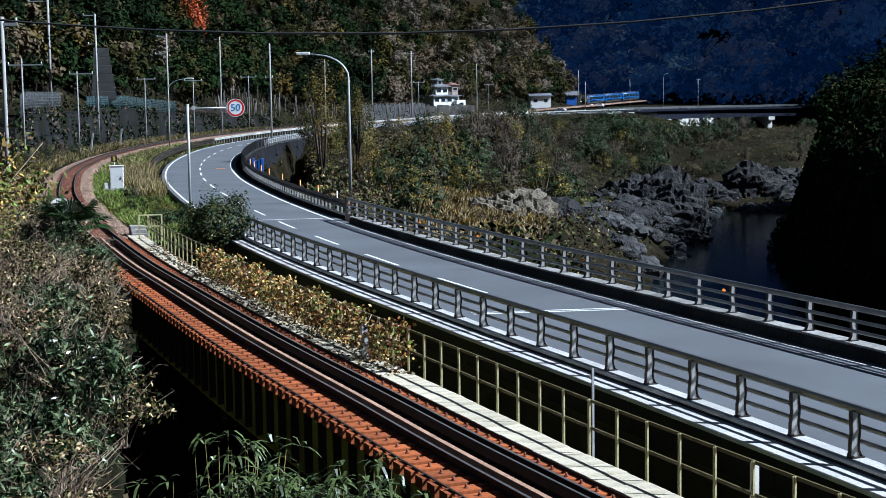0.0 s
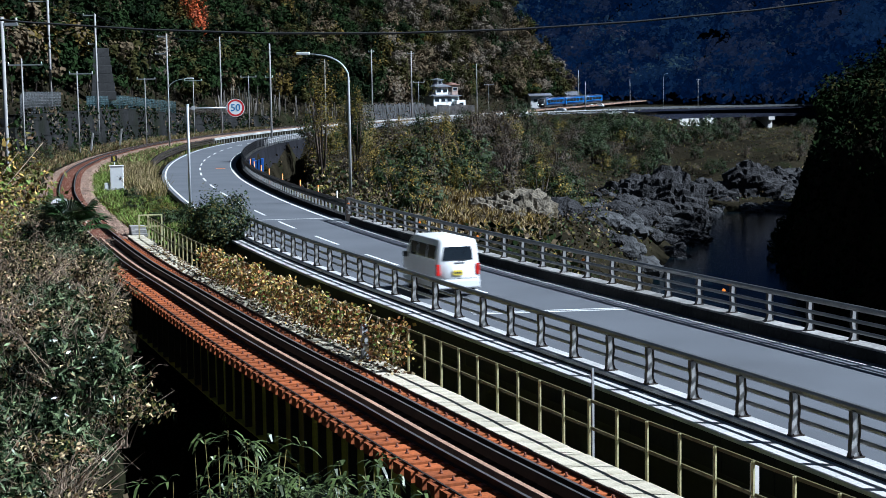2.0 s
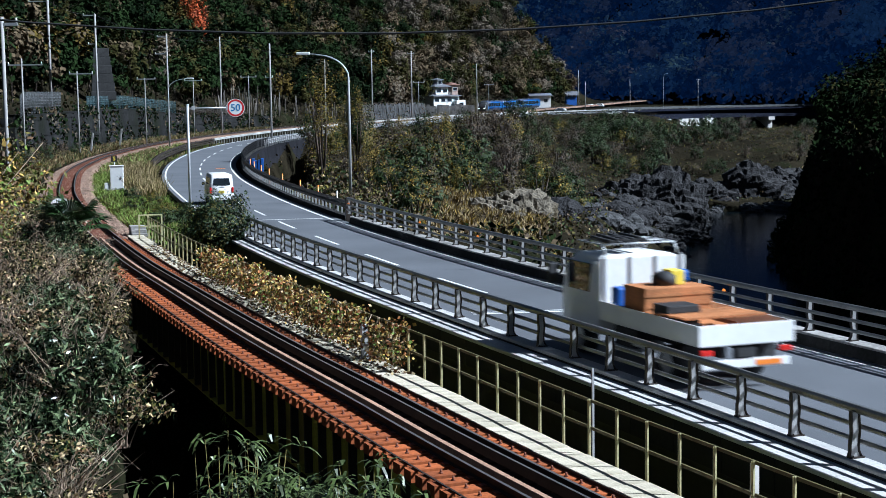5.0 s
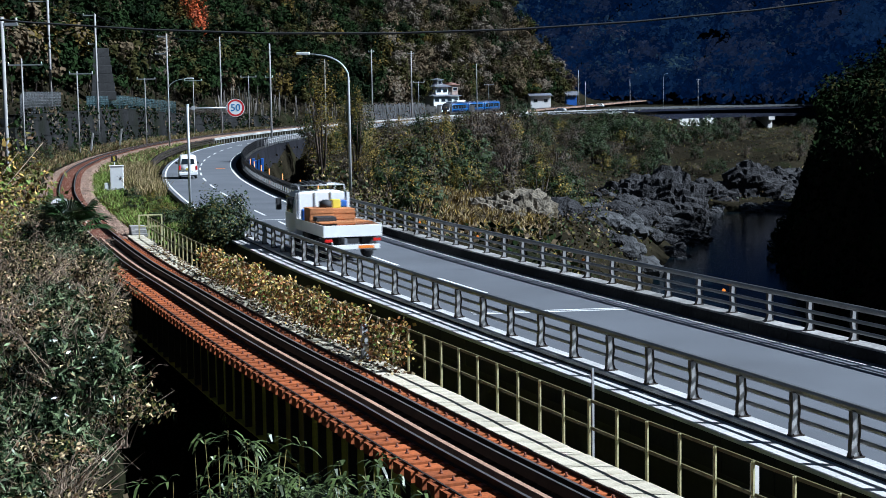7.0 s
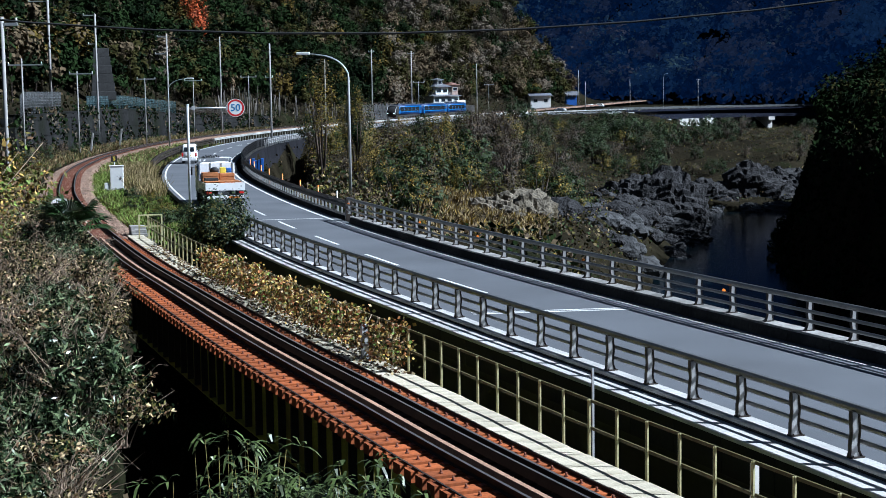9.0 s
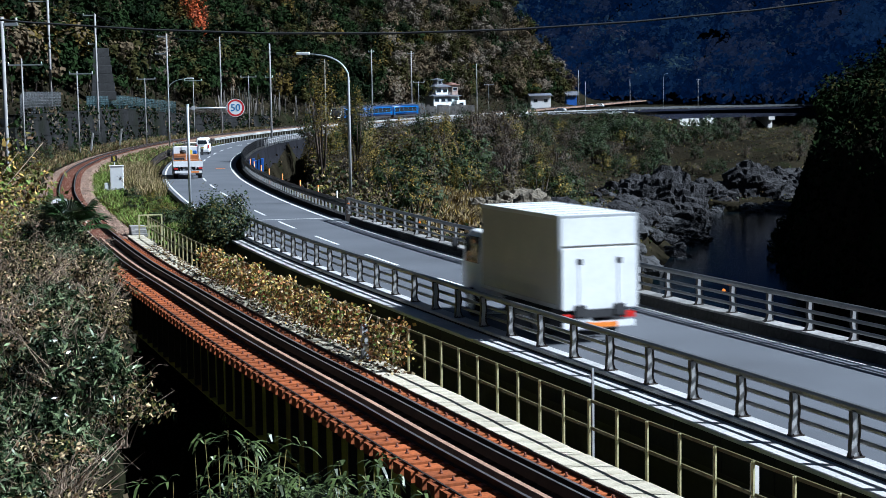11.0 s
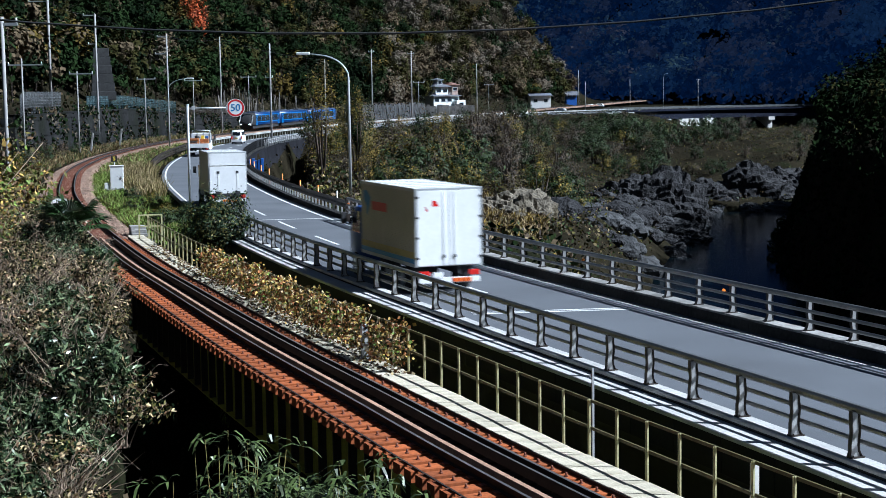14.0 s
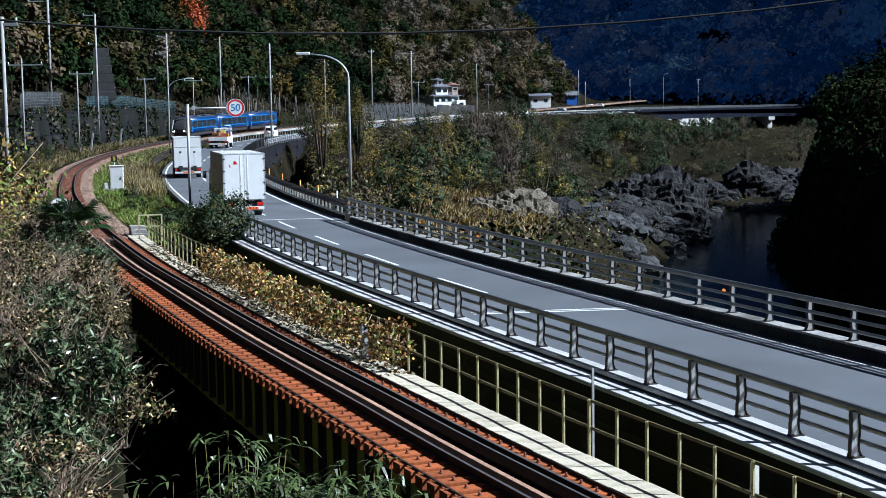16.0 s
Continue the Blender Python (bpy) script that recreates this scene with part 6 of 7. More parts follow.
# ---- the near knoll on the left: shrubs, twigs, palm, bamboo ----
def near_shape(mats, weights, r, h, n, size, twigs, aspect=0.4, clumps=46):
    c, N = crown_points(n, r, h, clumps, 0.12, 0.5, True)
    foliage = quads_mesh("foliage", leaf_quads(c, size, aspect, 0.0, 0.35, N + 0.3 * RNG.normal(size=c.shape)), mats, RNG.choice(len(mats), n, p=weights))
    bm = bmesh.new()
    for k in range(twigs):
        a, e = RNG.uniform(0, 6.28), RNG.uniform(0.4, 1.05)
        top = np.array([math.cos(a) * r * e, math.sin(a) * r * e, h * RNG.uniform(0.35, 1.05)])
        mid = top * np.array([0.45, 0.45, 0.6]) + RNG.normal(0, 0.12, 3)
        end = top + RNG.normal(0, 0.25, 3)
        tube(bm, [(RNG.uniform(-0.3, 0.3), RNG.uniform(-0.3, 0.3), -0.3), mid, top, end], [0.018, 0.012, 0.006, 0.003], 4, cap=False)
    return foliage, mesh_from(bm, "twigs", TWIG)


# F_DEEP leaves paint the shaded gaps, V_PALE leaves the glossy highlights
NEAR = [
    near_shape([L_OLIVE, F_DEEP, L_BROWN, V_PALE], [0.25, 0.43, 0.17, 0.15], 1.5, 2.0, 2500, 0.15, 60),
    near_shape([L_BROWN, V_PALE, F_DEEP, L_OLIVE], [0.26, 0.22, 0.36, 0.16], 1.4, 1.8, 2100, 0.14, 110),
    near_shape([F_DEEP, L_BAMBOO, L_GREEN, L_STRAW], [0.44, 0.3, 0.2, 0.06], 1.4, 2.1, 2700, 0.21, 40, 0.24),
    near_shape([V_GOLD, L_OLIVE, L_GRASS, L_BROWN], [0.22, 0.34, 0.22, 0.22], 1.5, 2.3, 3000, 0.12, 40, 0.6),
]
NEAR_LABEL = ["tangled olive-green shrub on the near slope", "dry brown tangle of twigs and leaves", "green shrub with narrow pale leaves", "yellow-green sunlit shrub on the slope"]


def near_plants():
    def at(kind, x, y, s, z=None):
        plant("shrub", NEAR[kind], x, y, s, NEAR_LABEL[kind], "near slope shrubs", "shrub", z=z)

    y = 21.5
    while y < 64:
        lim = float(np.interp(y, [20, 30, 36, 42, 50, 60, 66], [-6.0, -7.2, -8.0, -9.3, -11.5, -14.5, -17]))
        x = lim
        while x > -0.31 * y - 1.5:
            k = int(RNG.choice(3, p=[0.3, 0.54, 0.16]))
            if x > lim - 2.2 and 23 < y < 40 and RNG.uniform() < 0.35:
                k = 2
            if x < lim - 3.5 and y > 40:
                k = 3 if RNG.uniform() < 0.6 else 0
            at(k, x + RNG.uniform(-0.4, 0.25), y + RNG.uniform(-0.8, 0.8), RNG.uniform(0.6, 0.95))
            x -= 1.25
        y += 1.9
    for k in range(11):
        y = 23 + 1.45 * k
        x = float(np.interp(y, [20, 30, 36, 42], [-6.5, -7.7, -8.4, -9.6]))
        at(2 if k % 3 else 1, x, y, 0.58 + 0.06 * (k % 3), z=-1.3 + 0.075 * (y - 20))
    for x, y, s in ((-15.2, 51, 1.05), (-14.3, 49, 0.95), (-16.4, 53.5, 1.3), (-17.2, 57, 2.0), (-16.3, 54, 1.35), (-19.4, 60, 2.2), (-22, 66, 2.3)):
        at(3, x, y, s)


near_plants()
for x, y, z, sc in ((-11.7, 48.6, 1.7, 0.75), (-11.0, 47.8, 1.2, 0.7), (-12.5, 49.0, 1.6, 0.8), (-11.3, 46.5, 0.9, 0.75), (-10.5, 46.2, 0.5, 0.6)):
    plant("shrub", NEAR[2], x, y, sc, "green shrub with narrow pale leaves below the palm", "near slope shrubs", "shrub", z=z)


def leaf_fan(n, L, w, droop, mats, mat_pick):
    """Strips radiating from a point: quads for narrow drooping leaves."""
    Q, I = [], []
    for k in range(n):
        a, e = RNG.uniform(0, 6.283), RNG.uniform(0.05, 1.25)
        d = np.array([math.cos(a) * math.cos(e), math.sin(a) * math.cos(e), math.sin(e)])
        side = np.cross(d, [0, 0, 1.0])
        side /= np.linalg.norm(side) + 1e-6
        ll = L * RNG.uniform(0.7, 1.15)
        p = [d * ll * t - np.array([0, 0, droop * ll * t * t]) for t in (0.05, 0.4, 0.75, 1.0)]
        ws = [w * 0.4, w, w * 0.75, w * 0.08]
        for q in range(3):
            Q.append([p[q] - side * ws[q] / 2, p[q] + side * ws[q] / 2, p[q + 1] + side * ws[q + 1] / 2, p[q + 1] - side * ws[q + 1] / 2])
            I.append(mat_pick)
    return np.array(Q), I


def palm(x, y, z, s):
    root = tagged(new("palm"), "small fan palm with dark green pleated fronds", "palm")
    bm = bmesh.new()
    tube(bm, [(0, 0, -1.6), (0.03, 0, -0.8), (0, 0.02, 0.0)], [0.11, 0.1, 0.09], 10)
    part("trunk", bm, BARK, root)
    for k in range(15):
        a, e = k * 2.4, RNG.uniform(0.05, 1.3)
        d = np.array([math.cos(a) * math.cos(e), math.sin(a) * math.cos(e), math.sin(e)])
        hub = d * 0.55
        side = np.cross(d, [0, 0, 1.0])
        side /= np.linalg.norm(side)
        up = np.cross(side, d)
        Q = []
        for j in range(19):
            b = (j / 18 - 0.5) * 2.6
            r = d * math.cos(b) + side * math.sin(b)
            w = np.cross(r, up) * 0.026
            tip = hub + r * RNG.uniform(0.62, 0.8) - np.array([0, 0, 0.12])
            mid = hub + r * 0.42 + up * 0.03
            Q += [[hub, hub, mid + w, mid - w], [mid - w, mid + w, tip + w * 0.15, tip - w * 0.15]]
        Q = np.array(Q)
        Q[::2, 0] -= up * 0.004
        Q[::2, 1] += up * 0.004
        fr = part("frond", quads_mesh("frond", Q, [PALM]), None, root)
        bm = bmesh.new()
        tube(bm, [(0, 0, 0), tuple(hub)], [0.02, 0.012], 5)
        part("stalk", bm, PALM, fr)
    root.matrix_basis = Matrix.Translation((x, y, z)) @ Matrix.Scale(s, 4)


PALM = leaf_material("palm_frond", (0.025, 0.05, 0.014), 0.35, 0.35, 0.4)
palm(-11.6, 49, 2.75, 1.3)
palm(-10.6, 47.6, 1.75, 0.7)


def bamboo(x, y, z0, h, seed):
    """A dwarf bamboo clump: canes with fans of long drooping leaves."""
    root = tagged(new("bamboo_grass"), "dwarf bamboo clump with long glossy drooping leaves", "bamboo", "bamboo clumps")
    bm = bmesh.new()
    Q = []
    for k in range(11):
        a, r = RNG.uniform(0, 6.28), RNG.uniform(0.1, 0.75)
        top = np.array([math.cos(a) * r, math.sin(a) * r, h * RNG.uniform(0.65, 1.0)])
        tube(bm, [(top[0] * 0.3, top[1] * 0.3, -0.5), (top[0] * 0.7, top[1] * 0.7, top[2] * 0.6), tuple(top)], [0.012, 0.01, 0.005], 5)
        for t in (1.0, 0.93, 0.85, 0.76, 0.66, 0.55):
            q, _ = leaf_fan(5, RNG.uniform(0.28, 0.48), 0.05, RNG.uniform(0.5, 1.1), None, 0)
            Q.append(q + top * np.array([t, t, t]) + RNG.normal(0, 0.09, 3))
    part("cane", bm, L_OLIVE, root)
    part("leaf_spray", quads_mesh("leaf_spray", np.concatenate(Q), [BAMBOO]), None, root)
    root.matrix_basis = pose(x, y, z0)


BAMBOO = leaf_material("bamboo_gloss", (0.065, 0.09, 0.026), 0.6, 0.3, 0.5)
BAMBOO.node_tree.nodes["Principled BSDF"].inputs["Roughness"].default_value = 0.45
for i, (x, y, top) in enumerate(((-2.75, 22, 1.95), (-3.25, 22.4, 1.5), (-2.3, 21.6, 1.6), (-3.6, 22.6, 1.3), (-1.2, 20, 1.95), (-0.6, 20.2, 1.6), (-1.65, 20.4, 1.55), (-0.05, 19.8, 1.5), (0.25, 19.4, 1.2), (-4.3, 23.6, 0.9), (-2.95, 23.2, 2.2), (-3.5, 23.8, 1.9), (-0.9, 20.6, 2.15))):
    g = float(ground_z(np.array([x]), np.array([y]))[0])
    bamboo(x, y, g, max(0.8, top - g), i)


def kei_van():
    """Small white van, 1.48 m wide, 3.4 m long, 1.9 m high."""
    v = tagged(new("van"), "small white delivery van with a yellow plate driving away", "van")
    low = lambda hw: [(hw - 0.04, 0.28), (hw, 0.34), (hw, 0.62), (hw, 1.0)]
    shell([(0.02, low(0.72) + [(0.69, 1.2), (0.62, 1.80), (0.50, 1.87)]), (0.10, low(0.737) + [(0.70, 1.3), (0.64, 1.83), (0.50, 1.90)]), (2.55, low(0.737) + [(0.70, 1.3), (0.63, 1.83), (0.50, 1.90)]), (2.95, low(0.735) + [(0.69, 1.2), (0.56, 1.70), (0.45, 1.74)]), (3.3, low(0.72) + [(0.68, 1.08), (0.6, 1.12), (0.4, 1.14)]), (3.39, [(0.66, 0.3), (0.68, 0.36), (0.68, 0.6), (0.66, 0.9), (0.62, 1.0), (0.5, 1.04), (0.3, 1.05)])], "body", v, WHITE)
    bm = bmesh.new()
    m = Matrix.Translation((0, 0.018, 1.2)) @ Matrix.Rotation(radians(-3), 4, "X")
    box(bm, -0.53, 0.53, -0.022, 0.03, 0.0, 0.46, bevel=0.02, m=m, taper=(0.05, 0.05, 0, 0))
    part("rear_window", bm, GLASS, v, "dark tinted rear window")
    for x in (-1, 1):
        for y0, y1 in ((0.15, 0.95), (1.02, 1.85), (1.92, 2.6)):
            bm = bmesh.new()
            mm = Matrix.Translation((x * 0.69, 0, 1.22)) @ Matrix.Rotation(radians(-x * 6.5), 4, "Y")
            box(bm, -0.03, 0.03, y0, y1, 0.0, 0.46, bevel=0.015, m=mm)
            part("side_window", bm, GLASS, v, "tinted side window")
        slab_part("tail_lamp", v, RED, x * 0.665 - 0.06, x * 0.665 + 0.06, -0.012, 0.12, 0.72, 1.08, 0.015, "red tail lamp")
        bm = bmesh.new()
        box(bm, min(x * 0.76, x * 0.93), max(x * 0.76, x * 0.93), 2.62, 2.74, 1.12, 1.3, bevel=0.02)
        part("mirror", bm, DARK, v)
        for y in (0.55, 2.85):
            wheel(v, x * 0.62, y, 0.27, 0.16)
    slab_part("bumper", v, WHITE, -0.72, 0.72, -0.07, 0.06, 0.3, 0.56, 0.03)
    slab_part("number_plate", v, YELLOW, -0.17, 0.17, -0.022, 0.0, 0.72, 0.88, 0, "yellow number plate")
    slab_part("plate_bar", v, DARK, -0.12, 0.12, -0.026, -0.0225, 0.77, 0.82)
    slab_part("wiper", v, DARK, -0.05, 0.3, -0.03, -0.008, 1.16, 1.185)
    slab_part("underbody", v, DARK, -0.62, 0.62, 0.1, 3.2, 0.2, 0.34)
    slab_part("seam", v, DARK, -0.66, 0.66, -0.004, 0.012, 0.615, 0.625)
    slab_part("roof_rib", v, WHITE, -0.5, 0.5, 0.6, 0.66, 1.885, 1.905, 0.006)
    return v


def cab(v, y0, w, z0, z1, mat, depth=1.6):
    h = w / 2
    shell([(y0, [(h - 0.05, z0), (h, z0 + 0.1), (h, z0 + (z1 - z0) * 0.55), (h - 0.07, z1 - 0.1), (h - 0.25, z1)]), (y0 + depth * 0.75, [(h - 0.05, z0), (h, z0 + 0.1), (h, z0 + (z1 - z0) * 0.55), (h - 0.08, z1 - 0.12), (h - 0.25, z1 - 0.02)]), (y0 + depth, [(h - 0.08, z0), (h - 0.03, z0 + 0.1), (h - 0.03, z0 + (z1 - z0) * 0.5), (h - 0.14, z1 - 0.3), (h - 0.3, z1 - 0.22)])], "cab", v, mat)
    for x in (-1, 1):
        slab_part("side_window", v, GLASS, min(x * (h - 0.06), x * (h + 0.004)), max(x * (h - 0.06), x * (h + 0.004)), y0 + 0.35, y0 + depth * 0.8, z0 + (z1 - z0) * 0.52, z1 - 0.2, 0.01, "cab side window", taper=(0.05 if x > 0 else 0.0, 0.05 if x > 0 else 0.0, 0, 0))
        bm = bmesh.new()
        tube(bm, [(x * h, y0 + depth * 0.9, z1 - 0.35), (x * (h + 0.22), y0 + depth * 0.98, z1 - 0.35)], 0.015, 6)
        box(bm, min(x * (h + 0.12), x * (h + 0.32)), max(x * (h + 0.12), x * (h + 0.32)), y0 + depth * 0.95, y0 + depth * 1.02, z1 - 0.75, z1 - 0.3, bevel=0.02)
        part("mirror", bm, DARK, v)


def chassis(v, length, w, z):
    for x in (-0.42, 0.42):
        slab_part("chassis_beam", v, DARK, x - 0.05, x + 0.05, 0.1, length - 0.5, z - 0.3, z - 0.06)
    slab_part("fuel_tank", v, DARK, -w / 2 + 0.15, -0.5, length * 0.45, length * 0.45 + 0.9, 0.4, z - 0.1, 0.04)
    slab_part("side_guard", v, GALV, w / 2 - 0.09, w / 2 - 0.06, length * 0.35, length * 0.6, 0.5, 0.62)
    slab_part("side_guard", v, GALV, -w / 2 + 0.06, -w / 2 + 0.09, length * 0.28, length * 0.44, 0.5, 0.62)


def flatbed_truck():
    """White flatbed truck, 2.1 m wide, loaded with crates and gear."""
    v = tagged(new("flatbed_truck"), "white flatbed truck loaded with orange crates and tools", "truck")
    chassis(v, 5.9, 2.05, 0.9)
    slab_part("bed_floor", v, WOOD, -1.0, 1.0, 0.02, 3.9, 0.88, 0.96)
    slab_part("tailgate", v, WHITE, -1.03, 1.03, -0.03, 0.015, 0.86, 1.26, 0.01, "white steel tailgate")
    for x in (-1.03, 1.0):
        slab_part("side_gate", v, WHITE, x, x + 0.03, 0.02, 3.9, 0.86, 1.26, 0.008, "white folding side gate")
    slab_part("headboard", v, WHITE, -1.0, 1.0, 3.9, 3.95, 0.9, 2.15, 0.01)
    for x in (-0.9, -0.3, 0.3, 0.9):
        slab_part("headboard_stay", v, GALV, x - 0.02, x + 0.02, 3.87, 3.9, 0.96, 2.2)
    cab(v, 4.05, 2.0, 0.5, 2.2, WHITE, 1.7)
    slab_part("rear_window", v, GLASS, -0.65, 0.65, 4.03, 4.06, 1.6, 2.0, 0.01)
    bm = bmesh.new()
    for x in (-0.85, 0.85):
        tube(bm, [(x, 3.95, 2.2), (x, 4.1, 2.42), (x, 5.2, 2.42), (x, 5.35, 2.2)], 0.022, 6)
    for y in (4.1, 4.65, 5.2):
        tube(bm, [(-0.85, y, 2.42), (0.85, y, 2.42)], 0.02, 6)
    part("roof_rack", bm, GALV, v, "tubular roof rack")
    bm = bmesh.new()
    for i in range(7):
        tube(bm, [(-0.6 + 0.13 * i, 4.1, 2.46 + 0.03 * (i % 3)), (-0.55 + 0.14 * i, 5.2, 2.48 + 0.04 * (i % 2))], 0.05, 6)
    part("hose_bundle", bm, DARK, v, "dark hoses on the roof rack")
    for x in (-1, 1):
        slab_part("tail_lamp", v, RED, min(x * 0.72, x * 0.98), max(x * 0.72, x * 0.98), -0.04, 0.02, 0.69, 0.79, 0.01, "red tail lamp")
        slab_part("mudguard", v, DARK, min(x * 0.6, x * 1.0), max(x * 0.6, x * 1.0), 0.55, 0.58, 0.3, 0.8)
        for y in (1.2, 4.9):
            wheel(v, x * 0.84, y, 0.37, 0.3)
    slab_part("bumper", v, WHITE, -0.95, 0.95, -0.02, 0.06, 0.42, 0.58, 0.01)
    slab_part("bumper_stripe", v, ORANGE, 0.2, 0.75, -0.03, -0.0205, 0.45, 0.55)
    slab_part("number_plate", v, DARK, -0.2, 0.2, -0.03, -0.0205, 0.62, 0.8)
    # load
    for x, y, w, d, h, mat, n in ((-0.5, 2.6, 0.85, 0.9, 0.75, WOOD, "crate"), (0.42, 2.9, 0.8, 0.7, 0.68, WOOD, "crate"), (-0.55, 1.6, 0.7, 0.6, 0.5, DARK, "toolbox")):
        slab_part(n, v, mat, x - w / 2, x + w / 2, y - d / 2, y + d / 2, 0.96, 0.96 + h, 0.015, "orange wooden crate" if mat == WOOD else "dark toolbox")
        for k in range(3):
            z = 0.96 + h * (0.2 + 0.3 * k)
            slab_part("batten", v, mat, x - w / 2 - 0.015, x + w / 2 + 0.015, y - d / 2 - 0.015, y - d / 2, z - 0.03, z + 0.03)
    slab_part("yellow_box", v, YELLOW, 0.1, 0.4, 2.9, 3.3, 1.64, 1.95, 0.02, "yellow box on the crates")
    slab_part("blue_drum", v, TARP, 0.45, 0.75, 3.3, 3.6, 1.64, 1.9, 0.05, "blue drum")
    slab_part("blue_drum", v, TARP, -0.92, -0.65, 3.3, 3.6, 0.96, 1.6, 0.05, "blue drum")
    bm = bmesh.new()
    tube(bm, [(-0.25, 2.6, 1.71), (-0.25, 2.6, 1.9), (-0.25, 2.6, 1.98)], [0.24, 0.24, 0.1], 12)
    part("generator_drum", bm, DARK, v, "dark drum")
    bm = bmesh.new()
    for i in range(4):
        box(bm, -0.9 + 0.02 * i, 0.92, 0.7 + 0.25 * i, 0.9 + 0.25 * i, 1.27, 1.31, m=Matrix.Rotation(0.04 * i, 4, "Z"))
    part("planks", bm, WOOD, v, "loose planks over the load")
    return v


def box_truck(label, w, box_h, box_len, kind):
    """Box lorry; kind 'lift' has a folding tail lift, 'doors' has double doors and a corrugated side with emblems."""
    v = tagged(new("box_truck"), label, "truck", "box trucks")
    total = box_len + 1.95
    z0 = 1.0
    z1 = box_h
    h = w / 2
    chassis(v, total, w, z0)
    mat = CREAM
    slab_part("box_body", v, mat, -h, h, 0.03, box_len, z0, z1 - 0.03, 0.02, "silver-beige box body")
    slab_part("roof_panel", v, WHITE, -h + 0.01, h - 0.01, 0.05, box_len - 0.02, z1 - 0.029, z1, 0.008, "white roof panel")
    for k in range(6):
        y = 0.6 + (box_len - 1.2) * k / 5
        slab_part("roof_rib", v, GALV, -h + 0.05, h - 0.05, y - 0.02, y + 0.02, z1, z1 + 0.012)
    for x in (-1, 1):
        slab_part("corner_post", v, GALV, min(x * (h - 0.07), x * (h + 0.012)), max(x * (h - 0.07), x * (h + 0.012)), 0.0, 0.09, z0, z1 + 0.01, 0.01)
        slab_part("bottom_rail", v, GALV, min(x * (h - 0.03), x * (h + 0.015)), max(x * (h - 0.03), x * (h + 0.015)), 0.09, box_len, z0 - 0.02, z0 + 0.1, 0.006)
        slab_part("top_rail", v, GALV, min(x * (h - 0.03), x * (h + 0.015)), max(x * (h - 0.03), x * (h + 0.015)), 0.09, box_len, z1 - 0.1, z1 + 0.012, 0.006)
    slab_part("header", v, GALV, -h + 0.07, h - 0.07, -0.005, 0.06, z1 - 0.07, z1 + 0.01, 0.006)
    if kind == "lift":
        slab_part("upper_door", v, WHITE, -h + 0.07, h - 0.07, -0.01, 0.03, z0 + 1.72, z1 - 0.075, 0.008, "white upper rear panel")
        slab_part("tail_lift", v, WHITE, -h + 0.06, h - 0.06, -0.06, 0.0, z0 - 0.05, z0 + 1.66, 0.012, "white folded tail lift")
        for x in (-0.6, 0.6):
            slab_part("lift_bracket", v, DARK, x - 0.08, x + 0.08, -0.075, -0.0605, z0 + 1.2, z0 + 1.36)
            slab_part("lift_arm", v, WHITE, x - 0.03, x + 0.03, -0.075, -0.0605, z0 + 0.1, z0 + 1.2)
            slab_part("lift_hinge", v, DARK, x - 0.17, x + 0.17, -0.11, 0.0, z0 - 0.25, z0 + 0.08, 0.02)
        slab_part("lift_beam", v, DARK, -0.8, 0.8, -0.08, 0.02, z0 - 0.28, z0 - 0.06)
    else:
        for x in (-1, 1):
            slab_part("rear_door", v, WHITE, min(x * 0.008, x * (h - 0.07)), max(x * 0.008, x * (h - 0.07)), -0.01, 0.03, z0 + 0.02, z1 - 0.075, 0.01, "white rear door")
            for k in range(4):
                z = z0 + 0.3 + k * (z1 - z0 - 0.6) / 3
                slab_part("hinge", v, DARK, min(x * (h - 0.12), x * (h + 0.016)), max(x * (h - 0.12), x * (h + 0.016)), -0.025, -0.0105, z - 0.035, z + 0.035)
            bm = bmesh.new()
            tube(bm, [(x * 0.2, -0.03, z0 + 0.05), (x * 0.2, -0.03, z1 - 0.1)], 0.008, 6)
            part("lock_bar", bm, WHITE, v)
            slab_part("lock_handle", v, DARK, x * 0.2 - 0.04, x * 0.2 + 0.04, -0.05, -0.012, z0 + 0.3, z0 + 0.4)
        # emblem shapes on the left door and on the side
        bm = bmesh.new()
        for x0, x1, za, zb in ((-0.62, -0.36, 0.42, 0.62), (-0.86, -0.76, 0.62, 0.78)):
            vs = [bm.verts.new(c) for c in ((x0, -0.0135, z1 - zb), (x1, -0.0135, z1 - zb), (x1 - 0.12, -0.0135, z1 - za), (x0 + 0.02, -0.0135, z1 - za))]
            bm.faces.new(vs)
        part("emblem", bm, RED, v, "small red emblem")
        # corrugated left side
        for sx in (-1, 1):
            bm = bmesh.new()
            nrib = 34
            for k in range(nrib):
                z = z0 + 0.5 + (z1 - z0 - 0.65) * k / (nrib - 1)
                box(bm, min(sx * (h - 0.005), sx * (h + 0.012)), max(sx * (h - 0.005), sx * (h + 0.012)), 0.1, box_len - 0.05, z - 0.012, z + 0.012)
            part("corrugation", bm, CREAM, v)
            o = sx * (h + 0.014)
            a, b = min(o, o + sx * 0.006), max(o, o + sx * 0.006)
            slab_part("red_panel", v, SIGN_RED, a, b, box_len * 0.5, box_len * 0.78, z1 - 1.0, z1 - 0.68, 0, "red marking panel")
            bm = bmesh.new()
            y = box_len * 0.86
            pts = [(y + 0.55, z1 - 0.35), (y + 0.1, z1 - 0.3), (y - 0.35, z1 - 0.55), (y - 0.25, z1 - 0.85), (y + 0.05, z1 - 1.25), (y + 0.2, z1 - 1.2), (y + 0.15, z1 - 0.9), (y + 0.45, z1 - 0.7)]
            vs = [bm.verts.new((o, py, pz)) for py, pz in pts]
